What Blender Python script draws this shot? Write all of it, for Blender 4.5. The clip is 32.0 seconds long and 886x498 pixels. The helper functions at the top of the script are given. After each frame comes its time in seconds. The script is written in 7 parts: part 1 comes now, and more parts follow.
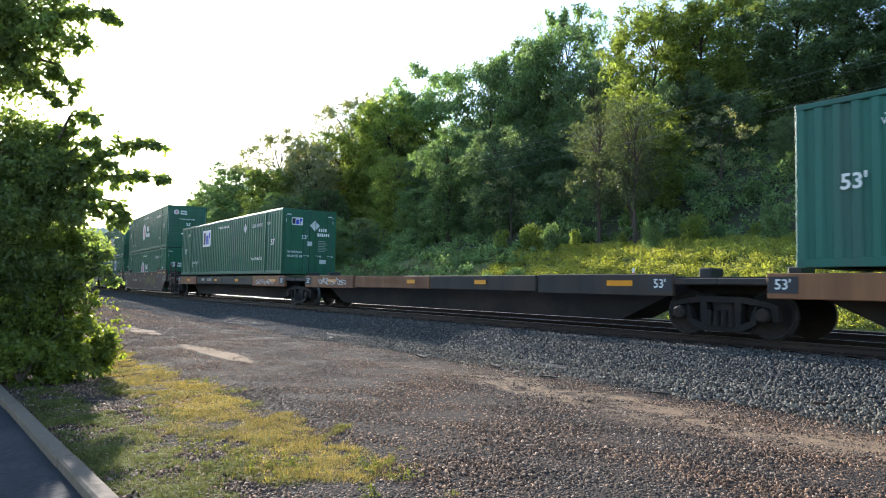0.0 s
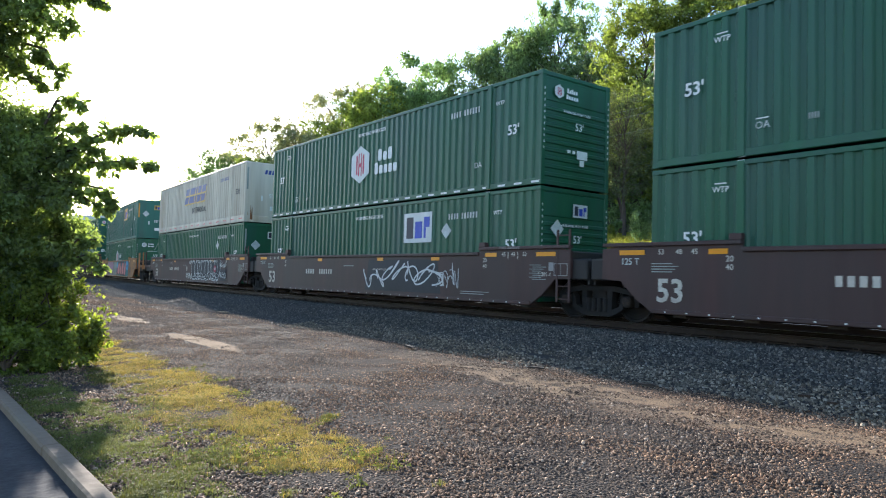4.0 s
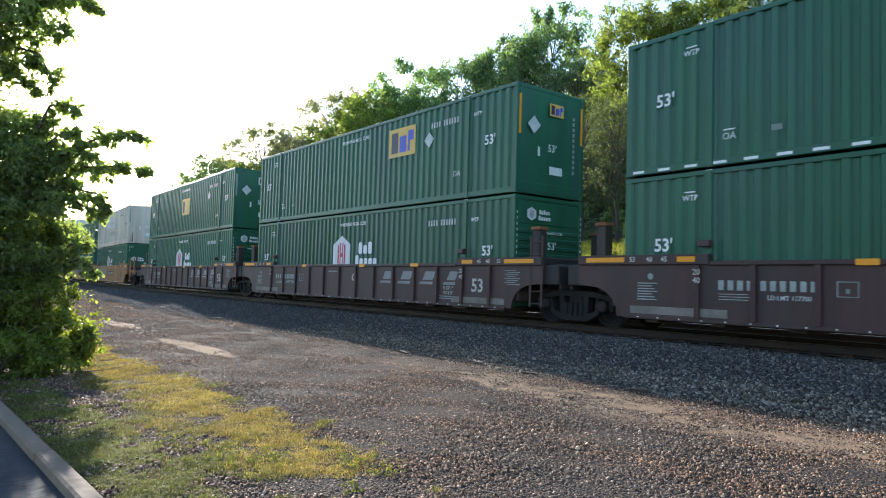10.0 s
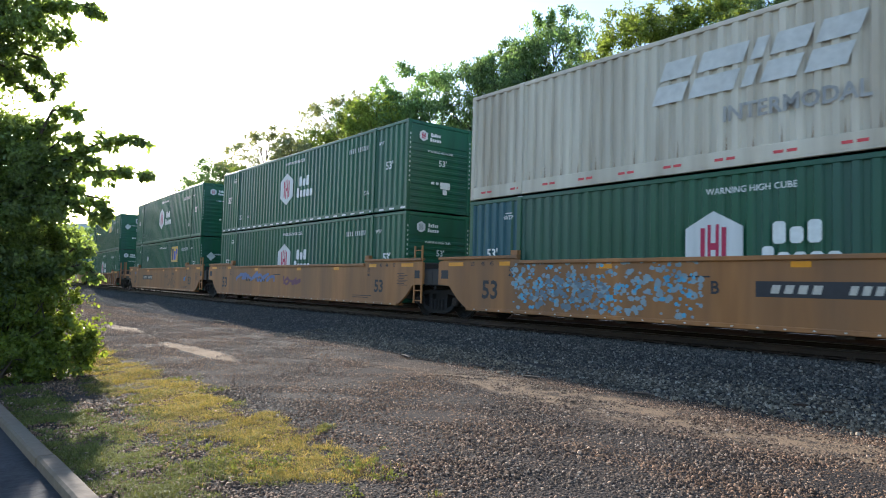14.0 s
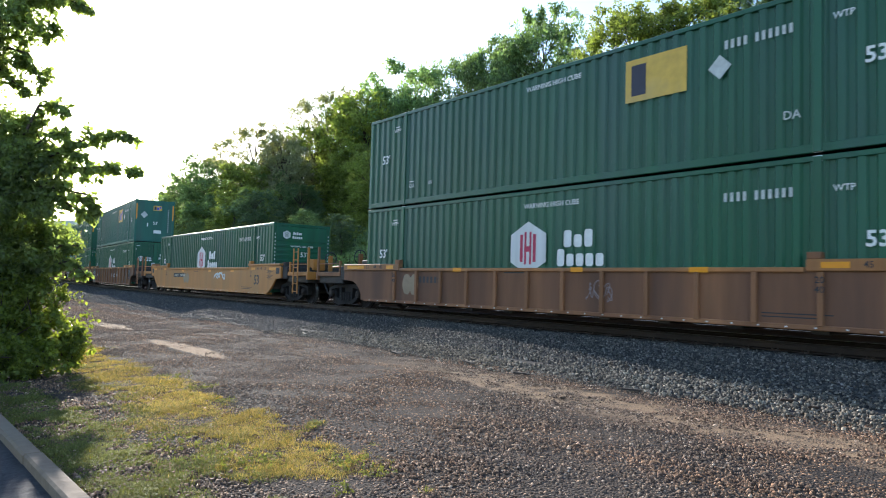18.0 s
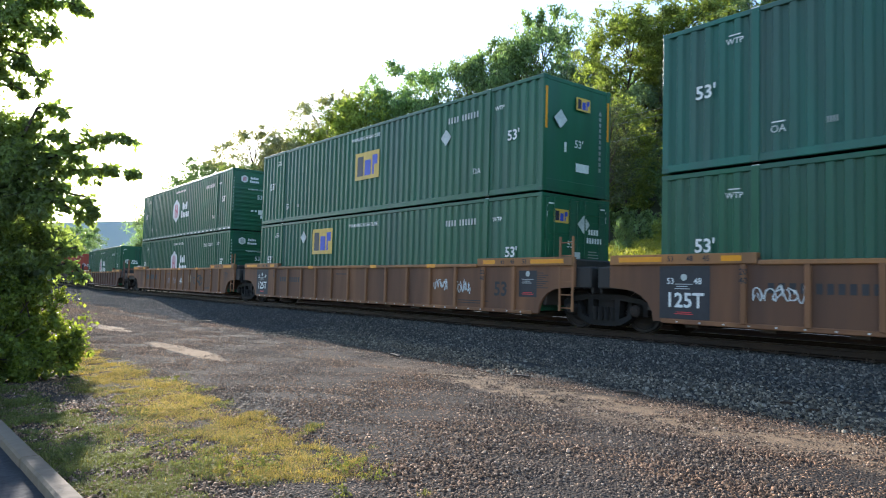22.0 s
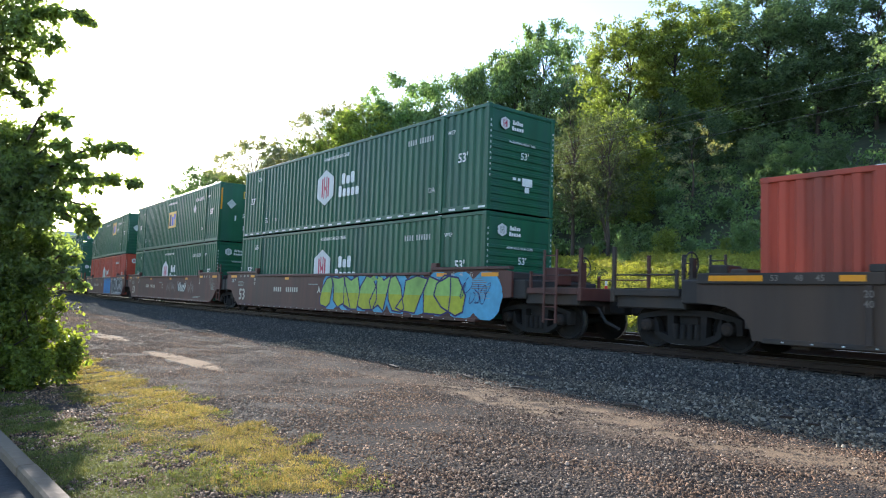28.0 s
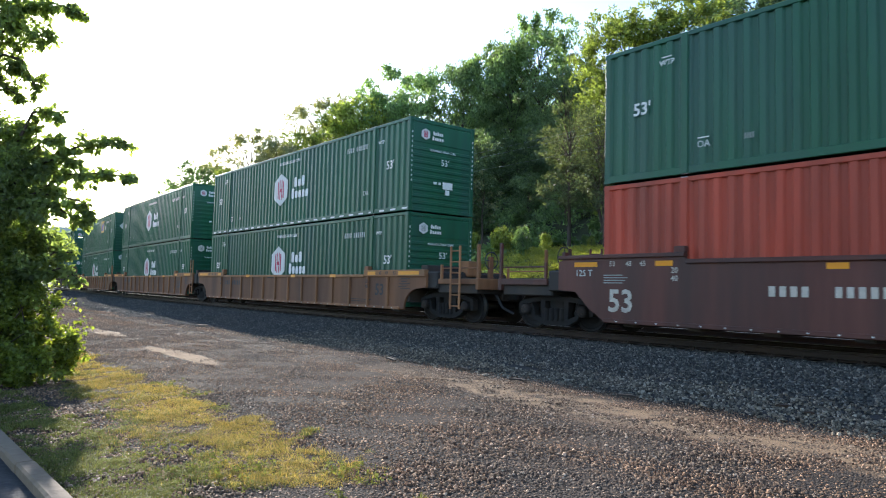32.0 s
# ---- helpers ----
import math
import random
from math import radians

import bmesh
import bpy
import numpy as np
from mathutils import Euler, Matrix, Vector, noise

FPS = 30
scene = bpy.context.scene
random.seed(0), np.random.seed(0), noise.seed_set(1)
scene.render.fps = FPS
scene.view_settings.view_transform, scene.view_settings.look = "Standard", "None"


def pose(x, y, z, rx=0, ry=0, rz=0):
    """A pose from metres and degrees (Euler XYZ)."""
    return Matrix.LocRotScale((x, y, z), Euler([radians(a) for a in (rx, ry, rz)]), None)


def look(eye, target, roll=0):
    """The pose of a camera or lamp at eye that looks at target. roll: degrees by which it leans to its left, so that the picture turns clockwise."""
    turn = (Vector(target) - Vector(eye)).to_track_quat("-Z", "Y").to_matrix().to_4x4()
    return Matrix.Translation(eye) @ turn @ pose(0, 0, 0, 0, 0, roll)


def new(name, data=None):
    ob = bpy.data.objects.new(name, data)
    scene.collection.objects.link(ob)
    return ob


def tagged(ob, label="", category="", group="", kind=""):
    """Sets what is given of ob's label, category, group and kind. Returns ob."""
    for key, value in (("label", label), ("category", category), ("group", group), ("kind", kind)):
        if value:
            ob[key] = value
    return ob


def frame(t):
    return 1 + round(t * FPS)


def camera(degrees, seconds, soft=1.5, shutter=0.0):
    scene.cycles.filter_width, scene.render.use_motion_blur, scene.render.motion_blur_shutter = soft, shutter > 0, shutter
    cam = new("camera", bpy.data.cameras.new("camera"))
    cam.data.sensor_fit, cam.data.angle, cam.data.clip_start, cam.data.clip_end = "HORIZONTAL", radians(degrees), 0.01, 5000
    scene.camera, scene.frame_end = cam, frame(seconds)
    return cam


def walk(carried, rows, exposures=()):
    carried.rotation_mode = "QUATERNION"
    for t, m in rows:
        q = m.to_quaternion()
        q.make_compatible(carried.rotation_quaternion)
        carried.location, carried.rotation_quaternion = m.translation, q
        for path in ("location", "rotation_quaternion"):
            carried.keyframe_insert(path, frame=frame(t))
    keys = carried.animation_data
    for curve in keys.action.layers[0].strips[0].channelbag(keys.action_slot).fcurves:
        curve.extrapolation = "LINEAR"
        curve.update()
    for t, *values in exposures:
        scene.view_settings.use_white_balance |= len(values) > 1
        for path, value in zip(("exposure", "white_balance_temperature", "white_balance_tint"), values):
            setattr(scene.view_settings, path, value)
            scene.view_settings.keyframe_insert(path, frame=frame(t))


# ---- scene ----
cam = camera(65.2, 32.0, soft=1.0, shutter=0.08)
PATH = [
    (0, look((0.002, -0.005, 0.861), (-16.237, 11.617, 1.979), 1.14)),
    (0.5, look((0.011, -0.012, 0.865), (-16.206, 11.643, 1.947), 1.00)),
    (1, look((0.006, -0.008, 0.860), (-16.180, 11.694, 1.893), 1.10)),
    (1.5, look((0.020, -0.015, 0.866), (-16.158, 11.713, 1.719), 1.35)),
    (2, look((0.010, -0.010, 0.863), (-16.187, 11.693, 1.700), 1.55)),
    (2.5, look((0.003, 0.002, 0.860), (-16.173, 11.734, 1.696), 1.33)),
    (3, look((0.001, -0.003, 0.864), (-16.124, 11.799, 1.700), 1.45)),
    (3.5, look((-0.005, 0.005, 0.862), (-16.097, 11.852, 1.710), 1.55)),
    (5.5, look((-0.002, 0.001, 0.866), (-16.027, 11.937, 1.723), 1.76)),
    (6, look((-0.007, 0.008, 0.860), (-16.032, 11.940, 1.766), 1.65)),
    (6.5, look((-0.003, 0.004, 0.865), (-16.011, 11.959, 1.777), 1.67)),
    (7, look((0.002, -0.001, 0.860), (-15.993, 11.969, 1.814), 1.69)),
    (7.5, look((-0.002, 0.000, 0.865), (-15.986, 11.983, 1.830), 1.76)),
    (8, look((-0.008, 0.003, 0.864), (-15.987, 11.991, 1.838), 1.92)),
    (8.5, look((-0.000, 0.003, 0.867), (-15.969, 12.005, 1.845), 1.62)),
    (9, look((-0.001, -0.006, 0.871), (-15.963, 12.007, 1.835), 1.68)),
    (9.5, look((0.003, -0.015, 0.866), (-15.951, 12.006, 1.852), 1.66)),
    (10, look((-0.004, -0.016, 0.862), (-15.955, 12.007, 1.880), 1.70)),
    (10.5, look((-0.005, 0.006, 0.863), (-15.946, 12.034, 1.954), 1.63)),
    (11, look((-0.003, 0.011, 0.869), (-15.935, 12.049, 1.987), 1.75)),
    (11.5, look((0.007, 0.008, 0.865), (-15.920, 12.052, 1.994), 1.76)),
    (12, look((-0.003, 0.005, 0.869), (-15.930, 12.050, 1.988), 1.85)),
    (12.5, look((-0.006, 0.005, 0.864), (-15.937, 12.042, 1.996), 1.88)),
    (13, look((-0.007, -0.005, 0.864), (-15.981, 11.977, 1.998), 1.75)),
    (13.5, look((0.007, -0.003, 0.867), (-16.000, 11.934, 1.992), 1.70)),
    (14, look((0.003, -0.008, 0.870), (-15.984, 11.958, 1.978), 1.60)),
    (14.5, look((0.006, -0.008, 0.861), (-15.967, 11.981, 1.932), 1.76)),
    (16.5, look((-0.003, -0.005, 0.866), (-15.911, 12.076, 1.852), 1.65)),
    (17, look((-0.009, 0.000, 0.868), (-15.895, 12.110, 1.857), 1.50)),
    (17.5, look((-0.001, -0.004, 0.872), (-15.859, 12.141, 1.878), 1.52)),
    (18, look((0.004, -0.012, 0.865), (-15.808, 12.192, 1.896), 1.57)),
    (18.5, look((0.005, -0.004, 0.867), (-15.782, 12.231, 1.901), 1.37)),
    (19, look((0.001, 0.005, 0.862), (-15.781, 12.247, 1.901), 1.41)),
    (19.5, look((0.005, 0.003, 0.867), (-15.771, 12.255, 1.878), 1.31)),
    (20, look((-0.001, 0.003, 0.863), (-15.760, 12.274, 1.893), 1.44)),
    (20.5, look((-0.005, -0.001, 0.865), (-15.760, 12.274, 1.915), 1.46)),
    (21, look((0.005, 0.004, 0.868), (-15.778, 12.242, 1.939), 1.47)),
    (21.5, look((-0.004, 0.007, 0.873), (-15.807, 12.218, 1.948), 1.48)),
    (22, look((-0.006, 0.007, 0.866), (-15.812, 12.213, 1.959), 1.56)),
    (22.5, look((-0.000, -0.001, 0.867), (-15.827, 12.177, 1.975), 1.78)),
    (23, look((-0.010, 0.005, 0.863), (-15.824, 12.197, 1.986), 1.77)),
    (23.5, look((0.000, 0.006, 0.868), (-15.833, 12.171, 2.014), 1.85)),
    (24, look((-0.008, 0.004, 0.865), (-15.861, 12.143, 2.010), 1.85)),
    (24.5, look((0.005, -0.002, 0.866), (-15.853, 12.131, 2.021), 1.81)),
    (25, look((0.003, 0.006, 0.865), (-15.856, 12.135, 2.039), 1.92)),
    (25.5, look((-0.008, 0.004, 0.867), (-15.841, 12.167, 2.036), 1.88)),
    (27.5, look((-0.009, 0.013, 0.863), (-15.784, 12.224, 2.281), 1.98)),
    (28, look((0.001, -0.002, 0.862), (-15.789, 12.191, 2.287), 2.01)),
    (28.5, look((-0.003, 0.001, 0.870), (-15.800, 12.189, 2.257), 2.08)),
    (29, look((-0.006, -0.002, 0.864), (-15.798, 12.193, 2.245), 2.12)),
    (29.5, look((-0.002, 0.003, 0.865), (-15.779, 12.216, 2.251), 1.99)),
    (30, look((-0.005, 0.012, 0.867), (-15.781, 12.227, 2.247), 1.90)),
    (30.5, look((0.006, 0.006, 0.867), (-15.744, 12.257, 2.225), 1.54)),
    (31, look((0.009, -0.003, 0.872), (-15.730, 12.263, 2.220), 1.34)),
    (31.5, look((0.009, -0.002, 0.874), (-15.717, 12.292, 2.114), 1.30)),
    (32, look((0.007, 0.003, 0.870), (-15.733, 12.284, 2.069), 1.44)),
]
# the clip darkens a little while white containers pass
STOPS = ((0, 1.56), (3, 1.61), (5, 1.56), (6, 1.44), (7, 1.54), (9, 1.61), (12.6, 1.57), (14, 1.38), (17, 1.47), (19, 1.56), (22, 1.59), (28, 1.62), (30, 1.57), (32, 1.57))
walk(cam, PATH, [(t, stops, 6130, 11) for t, stops in STOPS])

# ---- light ----
SUN_EL, SUN_AZ = radians(16.8), radians(9.0)          # azimuth from -x towards +y
SUN_DIR = Vector((-math.cos(SUN_EL) * math.cos(SUN_AZ), math.cos(SUN_EL) * math.sin(SUN_AZ), math.sin(SUN_EL)))
world = bpy.data.worlds.new("sky")
scene.world = world
world.use_nodes = True
wn = world.node_tree.nodes
sky = wn.new("ShaderNodeTexSky")
sky.sky_type = "NISHITA"
sky.sun_disc = False
sky.sun_elevation = SUN_EL
sky.sun_rotation = math.atan2(SUN_DIR.x, SUN_DIR.y)
sky.air_density, sky.dust_density, sky.ozone_density = 1.0, 0.6, 1.6
wn["Background"].inputs["Strength"].default_value = 0.15
world.node_tree.links.new(sky.outputs[0], wn["Background"].inputs["Color"])
sun_data = bpy.data.lights.new("sun", "SUN")
sun_data.energy, sun_data.angle, sun_data.color = 4.5, radians(0.6), (1.0, 0.915, 0.80)
sun = new("sun", sun_data)
sun.matrix_world = look(SUN_DIR * 100, (0, 0, 0))

# ---- materials ----
MATS = {}


def material(name, colour, rough=0.6, metal=0.0, vary=0.25, grain=6.0, bump=0.0, dirt=None, dirt_amount=0.0, streak=False,
             per_object=0.0, island=0.0, translucent=0.0, dirt_scale=0.8, spec=0.4, glow=(2.1, 1.9, 0.6)):
    """A procedural surface: base colour, two scales of variation, optional dirt, streaks and relief."""
    if name in MATS:
        return MATS[name]
    m = bpy.data.materials.new(name)
    m.use_nodes = True
    nt = m.node_tree
    n, link = nt.nodes, nt.links.new
    b = n["Principled BSDF"]
    b.inputs["Roughness"].default_value, b.inputs["Metallic"].default_value = rough, metal
    b.inputs["Specular IOR Level"].default_value = spec
    tc = n.new("ShaderNodeTexCoord")
    mp = n.new("ShaderNodeMapping")
    link(tc.outputs["Object"], mp.inputs[0])
    if streak:
        mp.inputs["Scale"].default_value = (1, 1, 0.12)
    fine, broad = n.new("ShaderNodeTexNoise"), n.new("ShaderNodeTexNoise")
    fine.inputs["Scale"].default_value, fine.inputs["Detail"].default_value = grain, 5
    broad.inputs["Scale"].default_value, broad.inputs["Detail"].default_value = grain * 0.13, 3
    link(mp.outputs[0], fine.inputs["Vector"])
    link(mp.outputs[0], broad.inputs["Vector"])
    add = n.new("ShaderNodeMath")
    link(fine.outputs[0], add.inputs[0])
    link(broad.outputs[0], add.inputs[1])
    rng = n.new("ShaderNodeMapRange")
    rng.inputs["From Min"].default_value, rng.inputs["From Max"].default_value = 0.6, 1.4
    rng.inputs["To Min"].default_value, rng.inputs["To Max"].default_value = 1 - vary, 1 + vary
    link(add.outputs[0], rng.inputs[0])
    value = rng.outputs[0]
    for amount, src in ((island, "island"), (per_object, "object")):
        if not amount:
            continue
        src = n.new("ShaderNodeNewGeometry").outputs["Random Per Island"] if src == "island" else n.new("ShaderNodeObjectInfo").outputs["Random"]
        r2 = n.new("ShaderNodeMapRange")
        r2.inputs["To Min"].default_value, r2.inputs["To Max"].default_value = 1 - amount, 1 + amount
        link(src, r2.inputs[0])
        mul = n.new("ShaderNodeMath")
        mul.operation = "MULTIPLY"
        link(value, mul.inputs[0])
        link(r2.outputs[0], mul.inputs[1])
        value = mul.outputs[0]
    col = n.new("ShaderNodeVectorMath")
    col.operation = "SCALE"
    col.inputs[0].default_value = colour
    link(value, col.inputs["Scale"])
    out = col.outputs[0]
    if dirt:
        dn = n.new("ShaderNodeTexNoise")
        dn.inputs["Scale"].default_value, dn.inputs["Detail"].default_value = dirt_scale, 8
        link(mp.outputs[0], dn.inputs["Vector"])
        dr = n.new("ShaderNodeMapRange")
        dr.inputs["From Min"].default_value, dr.inputs["From Max"].default_value = 0.62 - 0.3 * dirt_amount, 0.75
        link(dn.outputs[0], dr.inputs[0])
        mix = n.new("ShaderNodeMix")
        mix.data_type = "RGBA"
        link(dr.outputs[0], mix.inputs["Factor"])
        link(out, mix.inputs["A"])
        mix.inputs["B"].default_value = (*dirt, 1)
        out = mix.outputs["Result"]
    link(out, b.inputs["Base Color"])
    if bump:
        bp = n.new("ShaderNodeBump")
        bp.inputs["Strength"].default_value, bp.inputs["Distance"].default_value = bump, 0.02
        link(fine.outputs[0], bp.inputs["Height"])
        link(bp.outputs[0], b.inputs["Normal"])
    if translucent:
        tr = n.new("ShaderNodeBsdfTranslucent")
        warm = n.new("ShaderNodeVectorMath")
        warm.operation = "MULTIPLY"
        warm.inputs[1].default_value = glow
        link(out, warm.inputs[0])
        link(warm.outputs[0], tr.inputs[0])
        ms = n.new("ShaderNodeMixShader")
        ms.inputs[0].default_value = translucent
        link(b.outputs[0], ms.inputs[1])
        link(tr.outputs[0], ms.inputs[2])
        link(ms.outputs[0], n["Material Output"].inputs[0])
    MATS[name] = m
    return m


GREEN = material("container_green_paint", (0.010, 0.088, 0.043), 0.42, vary=0.24, grain=3, streak=True, per_object=0.12, dirt=(0.025, 0.075, 0.062), dirt_amount=0.5)
TEAL = material("faded_teal_paint", (0.018, 0.115, 0.085), 0.5, vary=0.2, grain=3, streak=True, per_object=0.15, dirt=(0.05, 0.08, 0.07), dirt_amount=0.4)
BLUEGREEN = material("blue_green_patch_paint", (0.015, 0.085, 0.105), 0.5, vary=0.15, grain=3, streak=True)
RED = material("container_red_paint", (0.43, 0.060, 0.030), 0.55, vary=0.32, grain=3, streak=True, dirt=(0.20, 0.05, 0.032), dirt_amount=0.7, dirt_scale=1.4)
WHITE = material("container_white_paint", (0.58, 0.52, 0.42), 0.55, vary=0.2, grain=3, streak=True, dirt=(0.36, 0.29, 0.21), dirt_amount=0.65, dirt_scale=1.3)
RUST = material("rust_streak", (0.20, 0.085, 0.035), 0.85, vary=0.4, grain=9, streak=True)
GRIME = material("pale_rust_stain", (0.33, 0.25, 0.18), 0.85, vary=0.3, grain=9, streak=True)
BROWN = material("oxide_brown_paint", (0.053, 0.024, 0.022), 0.55, vary=0.3, grain=5, streak=True, dirt=(0.040, 0.027, 0.025), dirt_amount=0.6, per_object=0.15)
OXIDE = material("red_oxide_paint", (0.088, 0.030, 0.023), 0.55, vary=0.3, grain=5, streak=True, dirt=(0.045, 0.026, 0.023), dirt_amount=0.55, per_object=0.15)
OCHRE = material("weathered_ochre_paint", (0.34, 0.145, 0.045), 0.6, vary=0.25, grain=5, streak=True, dirt=(0.17, 0.09, 0.045), dirt_amount=0.75, per_object=0.12)
DUSKY = material("dusky_brown_paint", (0.129, 0.064, 0.044), 0.7, vary=0.3, grain=5, streak=True, dirt=(0.06, 0.035, 0.03), dirt_amount=0.7)
SOOTBROWN = material("soot_brown_car_paint", (0.050, 0.036, 0.029), 0.75, vary=0.35, grain=4, streak=True, dirt=(0.085, 0.055, 0.038), dirt_amount=0.7)
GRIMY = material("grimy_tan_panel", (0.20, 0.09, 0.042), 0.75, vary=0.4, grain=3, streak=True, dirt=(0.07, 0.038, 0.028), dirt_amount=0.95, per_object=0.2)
TAN = material("rusty_tan_paint", (0.262, 0.12, 0.052), 0.7, vary=0.36, grain=5, streak=True, dirt=(0.12, 0.052, 0.028), dirt_amount=0.85, per_object=0.2)
YELLOW = material("fresh_yellow_paint", (0.42, 0.17, 0.034), 0.5, vary=0.15, grain=5, streak=True, dirt=(0.3, 0.15, 0.05), dirt_amount=0.5)
SOOT = material("sooty_dark_paint", (0.030, 0.026, 0.024), 0.7, vary=0.3, grain=5, streak=True, dirt=(0.07, 0.045, 0.03), dirt_amount=0.6)
STEEL = material("grimy_cast_steel", (0.012, 0.0105, 0.010), 0.85, 0.0, vary=0.4, grain=10, bump=0.3, dirt=(0.04, 0.027, 0.02), dirt_amount=0.5)
TREAD = material("polished_wheel_steel", (0.35, 0.34, 0.33), 0.3, 0.9, vary=0.1, grain=10)
RAIL = material("rusty_rail_steel", (0.03, 0.02, 0.016), 0.6, 0.4, vary=0.3, grain=14, dirt=(0.05, 0.03, 0.02), dirt_amount=0.5)
RAILTOP = material("polished_rail_head", (0.32, 0.30, 0.29), 0.42, 1.0, vary=0.1, grain=10)
TIE = material("weathered_timber_tie", (0.032, 0.026, 0.022), 0.9, vary=0.4, grain=8, bump=0.5, per_object=0.3)
MARK = material("white_lettering", (0.70, 0.72, 0.70), 0.6, vary=0.15, grain=9, dirt=(0.25, 0.3, 0.27), dirt_amount=0.25)
CREAM = material("cream_car_lettering", (0.50, 0.46, 0.40), 0.7, vary=0.25, grain=10, dirt=(0.2, 0.15, 0.13), dirt_amount=0.4)
DIMMARK = material("worn_white_lettering", (0.34, 0.37, 0.35), 0.7, vary=0.3, grain=12, dirt=(0.1, 0.13, 0.11), dirt_amount=0.7)
PALEMARK = material("aged_white_lettering", (0.48, 0.51, 0.49), 0.7, vary=0.25, grain=12)
GREYMARK = material("grey_worn_lettering", (0.27, 0.26, 0.25), 0.75, vary=0.25, grain=10, dirt=(0.12, 0.1, 0.1), dirt_amount=0.5)
STENCIL = material("faded_stencil_patch", (0.20, 0.175, 0.15), 0.8, vary=0.3, grain=8, dirt=(0.08, 0.06, 0.05), dirt_amount=0.6)
CRIMSON = material("crimson_logo_paint", (0.42, 0.02, 0.07), 0.5, vary=0.15, grain=6)
LOGOYELLOW = material("yellow_logo_panel", (0.60, 0.38, 0.06), 0.5, vary=0.2, grain=5, dirt=(0.45, 0.32, 0.12), dirt_amount=0.4)
LOGOWHITE = material("white_logo_panel", (0.60, 0.61, 0.60), 0.55, vary=0.2, grain=4, streak=True, dirt=(0.36, 0.38, 0.36), dirt_amount=0.4)
NAVY = material("dark_navy_logo_paint", (0.02, 0.02, 0.04), 0.5, vary=0.2, grain=6)
ROYAL = material("royal_blue_logo_paint", (0.03, 0.06, 0.42), 0.5, vary=0.2, grain=6)
DEEPBLUE = material("deep_blue_logo_paint", (0.025, 0.045, 0.22), 0.5, vary=0.2, grain=6)
GOLD = material("gold_logo_paint", (0.65, 0.42, 0.05), 0.5, vary=0.2, grain=6)
FADED = material("faded_grey_lettering", (0.30, 0.29, 0.28), 0.65, vary=0.3, grain=9, dirt=(0.45, 0.43, 0.4), dirt_amount=0.6)
GHOST = material("faded_ghost_lettering", (0.56, 0.555, 0.53), 0.6, vary=0.2, grain=6)
INK = material("dark_lettering", (0.03, 0.03, 0.035), 0.6, vary=0.2, grain=8)
AMBER = material("amber_reflective_tape", (0.72, 0.28, 0.008), 0.35, vary=0.12, grain=8)
REDTAPE = material("red_reflective_tape", (0.6, 0.05, 0.06), 0.35, vary=0.12, grain=8)
ZINC = material("galvanised_rod", (0.42, 0.46, 0.45), 0.4, 0.6, vary=0.2, grain=12)
BALLAST = material("ballast_bed", (0.05, 0.048, 0.047), 1.0, vary=0.5, grain=16, bump=1.0, spec=0.08)


def stone_material(name, tones, zone):
    """Loose stone: each piece takes one of several tones, and broad zones shift the whole."""
    m = bpy.data.materials.new(name)
    m.use_nodes = True
    n, link = m.node_tree.nodes, m.node_tree.links.new
    b = n["Principled BSDF"]
    b.inputs["Roughness"].default_value, b.inputs["Specular IOR Level"].default_value = 0.8, 0.15
    ramp = n.new("ShaderNodeValToRGB")
    while len(ramp.color_ramp.elements) < len(tones):
        ramp.color_ramp.elements.new(0.5)
    for e, (place, tone) in zip(ramp.color_ramp.elements, tones):
        e.position, e.color = place, (*tone, 1)
    link(n.new("ShaderNodeNewGeometry").outputs["Random Per Island"], ramp.inputs[0])
    tc, mp = n.new("ShaderNodeTexCoord"), n.new("ShaderNodeMapping")
    mp.inputs["Scale"].default_value = (0.22, 0.9, 1)
    link(tc.outputs["Object"], mp.inputs[0])
    broad, fine = n.new("ShaderNodeTexNoise"), n.new("ShaderNodeTexNoise")
    broad.inputs["Scale"].default_value, broad.inputs["Detail"].default_value = 1.0, 4
    fine.inputs["Scale"].default_value = 60
    link(mp.outputs[0], broad.inputs["Vector"])
    link(tc.outputs["Object"], fine.inputs["Vector"])
    r = n.new("ShaderNodeMapRange")
    r.inputs["From Min"].default_value, r.inputs["From Max"].default_value = 0.38, 0.62
    link(broad.outputs[0], r.inputs[0])
    tint, both, grit = n.new("ShaderNodeMix"), n.new("ShaderNodeVectorMath"), n.new("ShaderNodeMapRange")
    tint.data_type = "RGBA"
    tint.inputs["A"].default_value, tint.inputs["B"].default_value = (*zone[0], 1), (*zone[1], 1)
    link(r.outputs[0], tint.inputs["Factor"])
    both.operation = "MULTIPLY"
    link(ramp.outputs[0], both.inputs[0])
    link(tint.outputs["Result"], both.inputs[1])
    grit.inputs["From Min"].default_value, grit.inputs["From Max"].default_value = 0.3, 0.7
    grit.inputs["To Min"].default_value, grit.inputs["To Max"].default_value = 0.7, 1.3
    link(fine.outputs[0], grit.inputs[0])
    last = n.new("ShaderNodeVectorMath")
    last.operation = "SCALE"
    link(both.outputs[0], last.inputs[0])
    link(grit.outputs[0], last.inputs["Scale"])
    link(last.outputs[0], b.inputs["Base Color"])
    return m


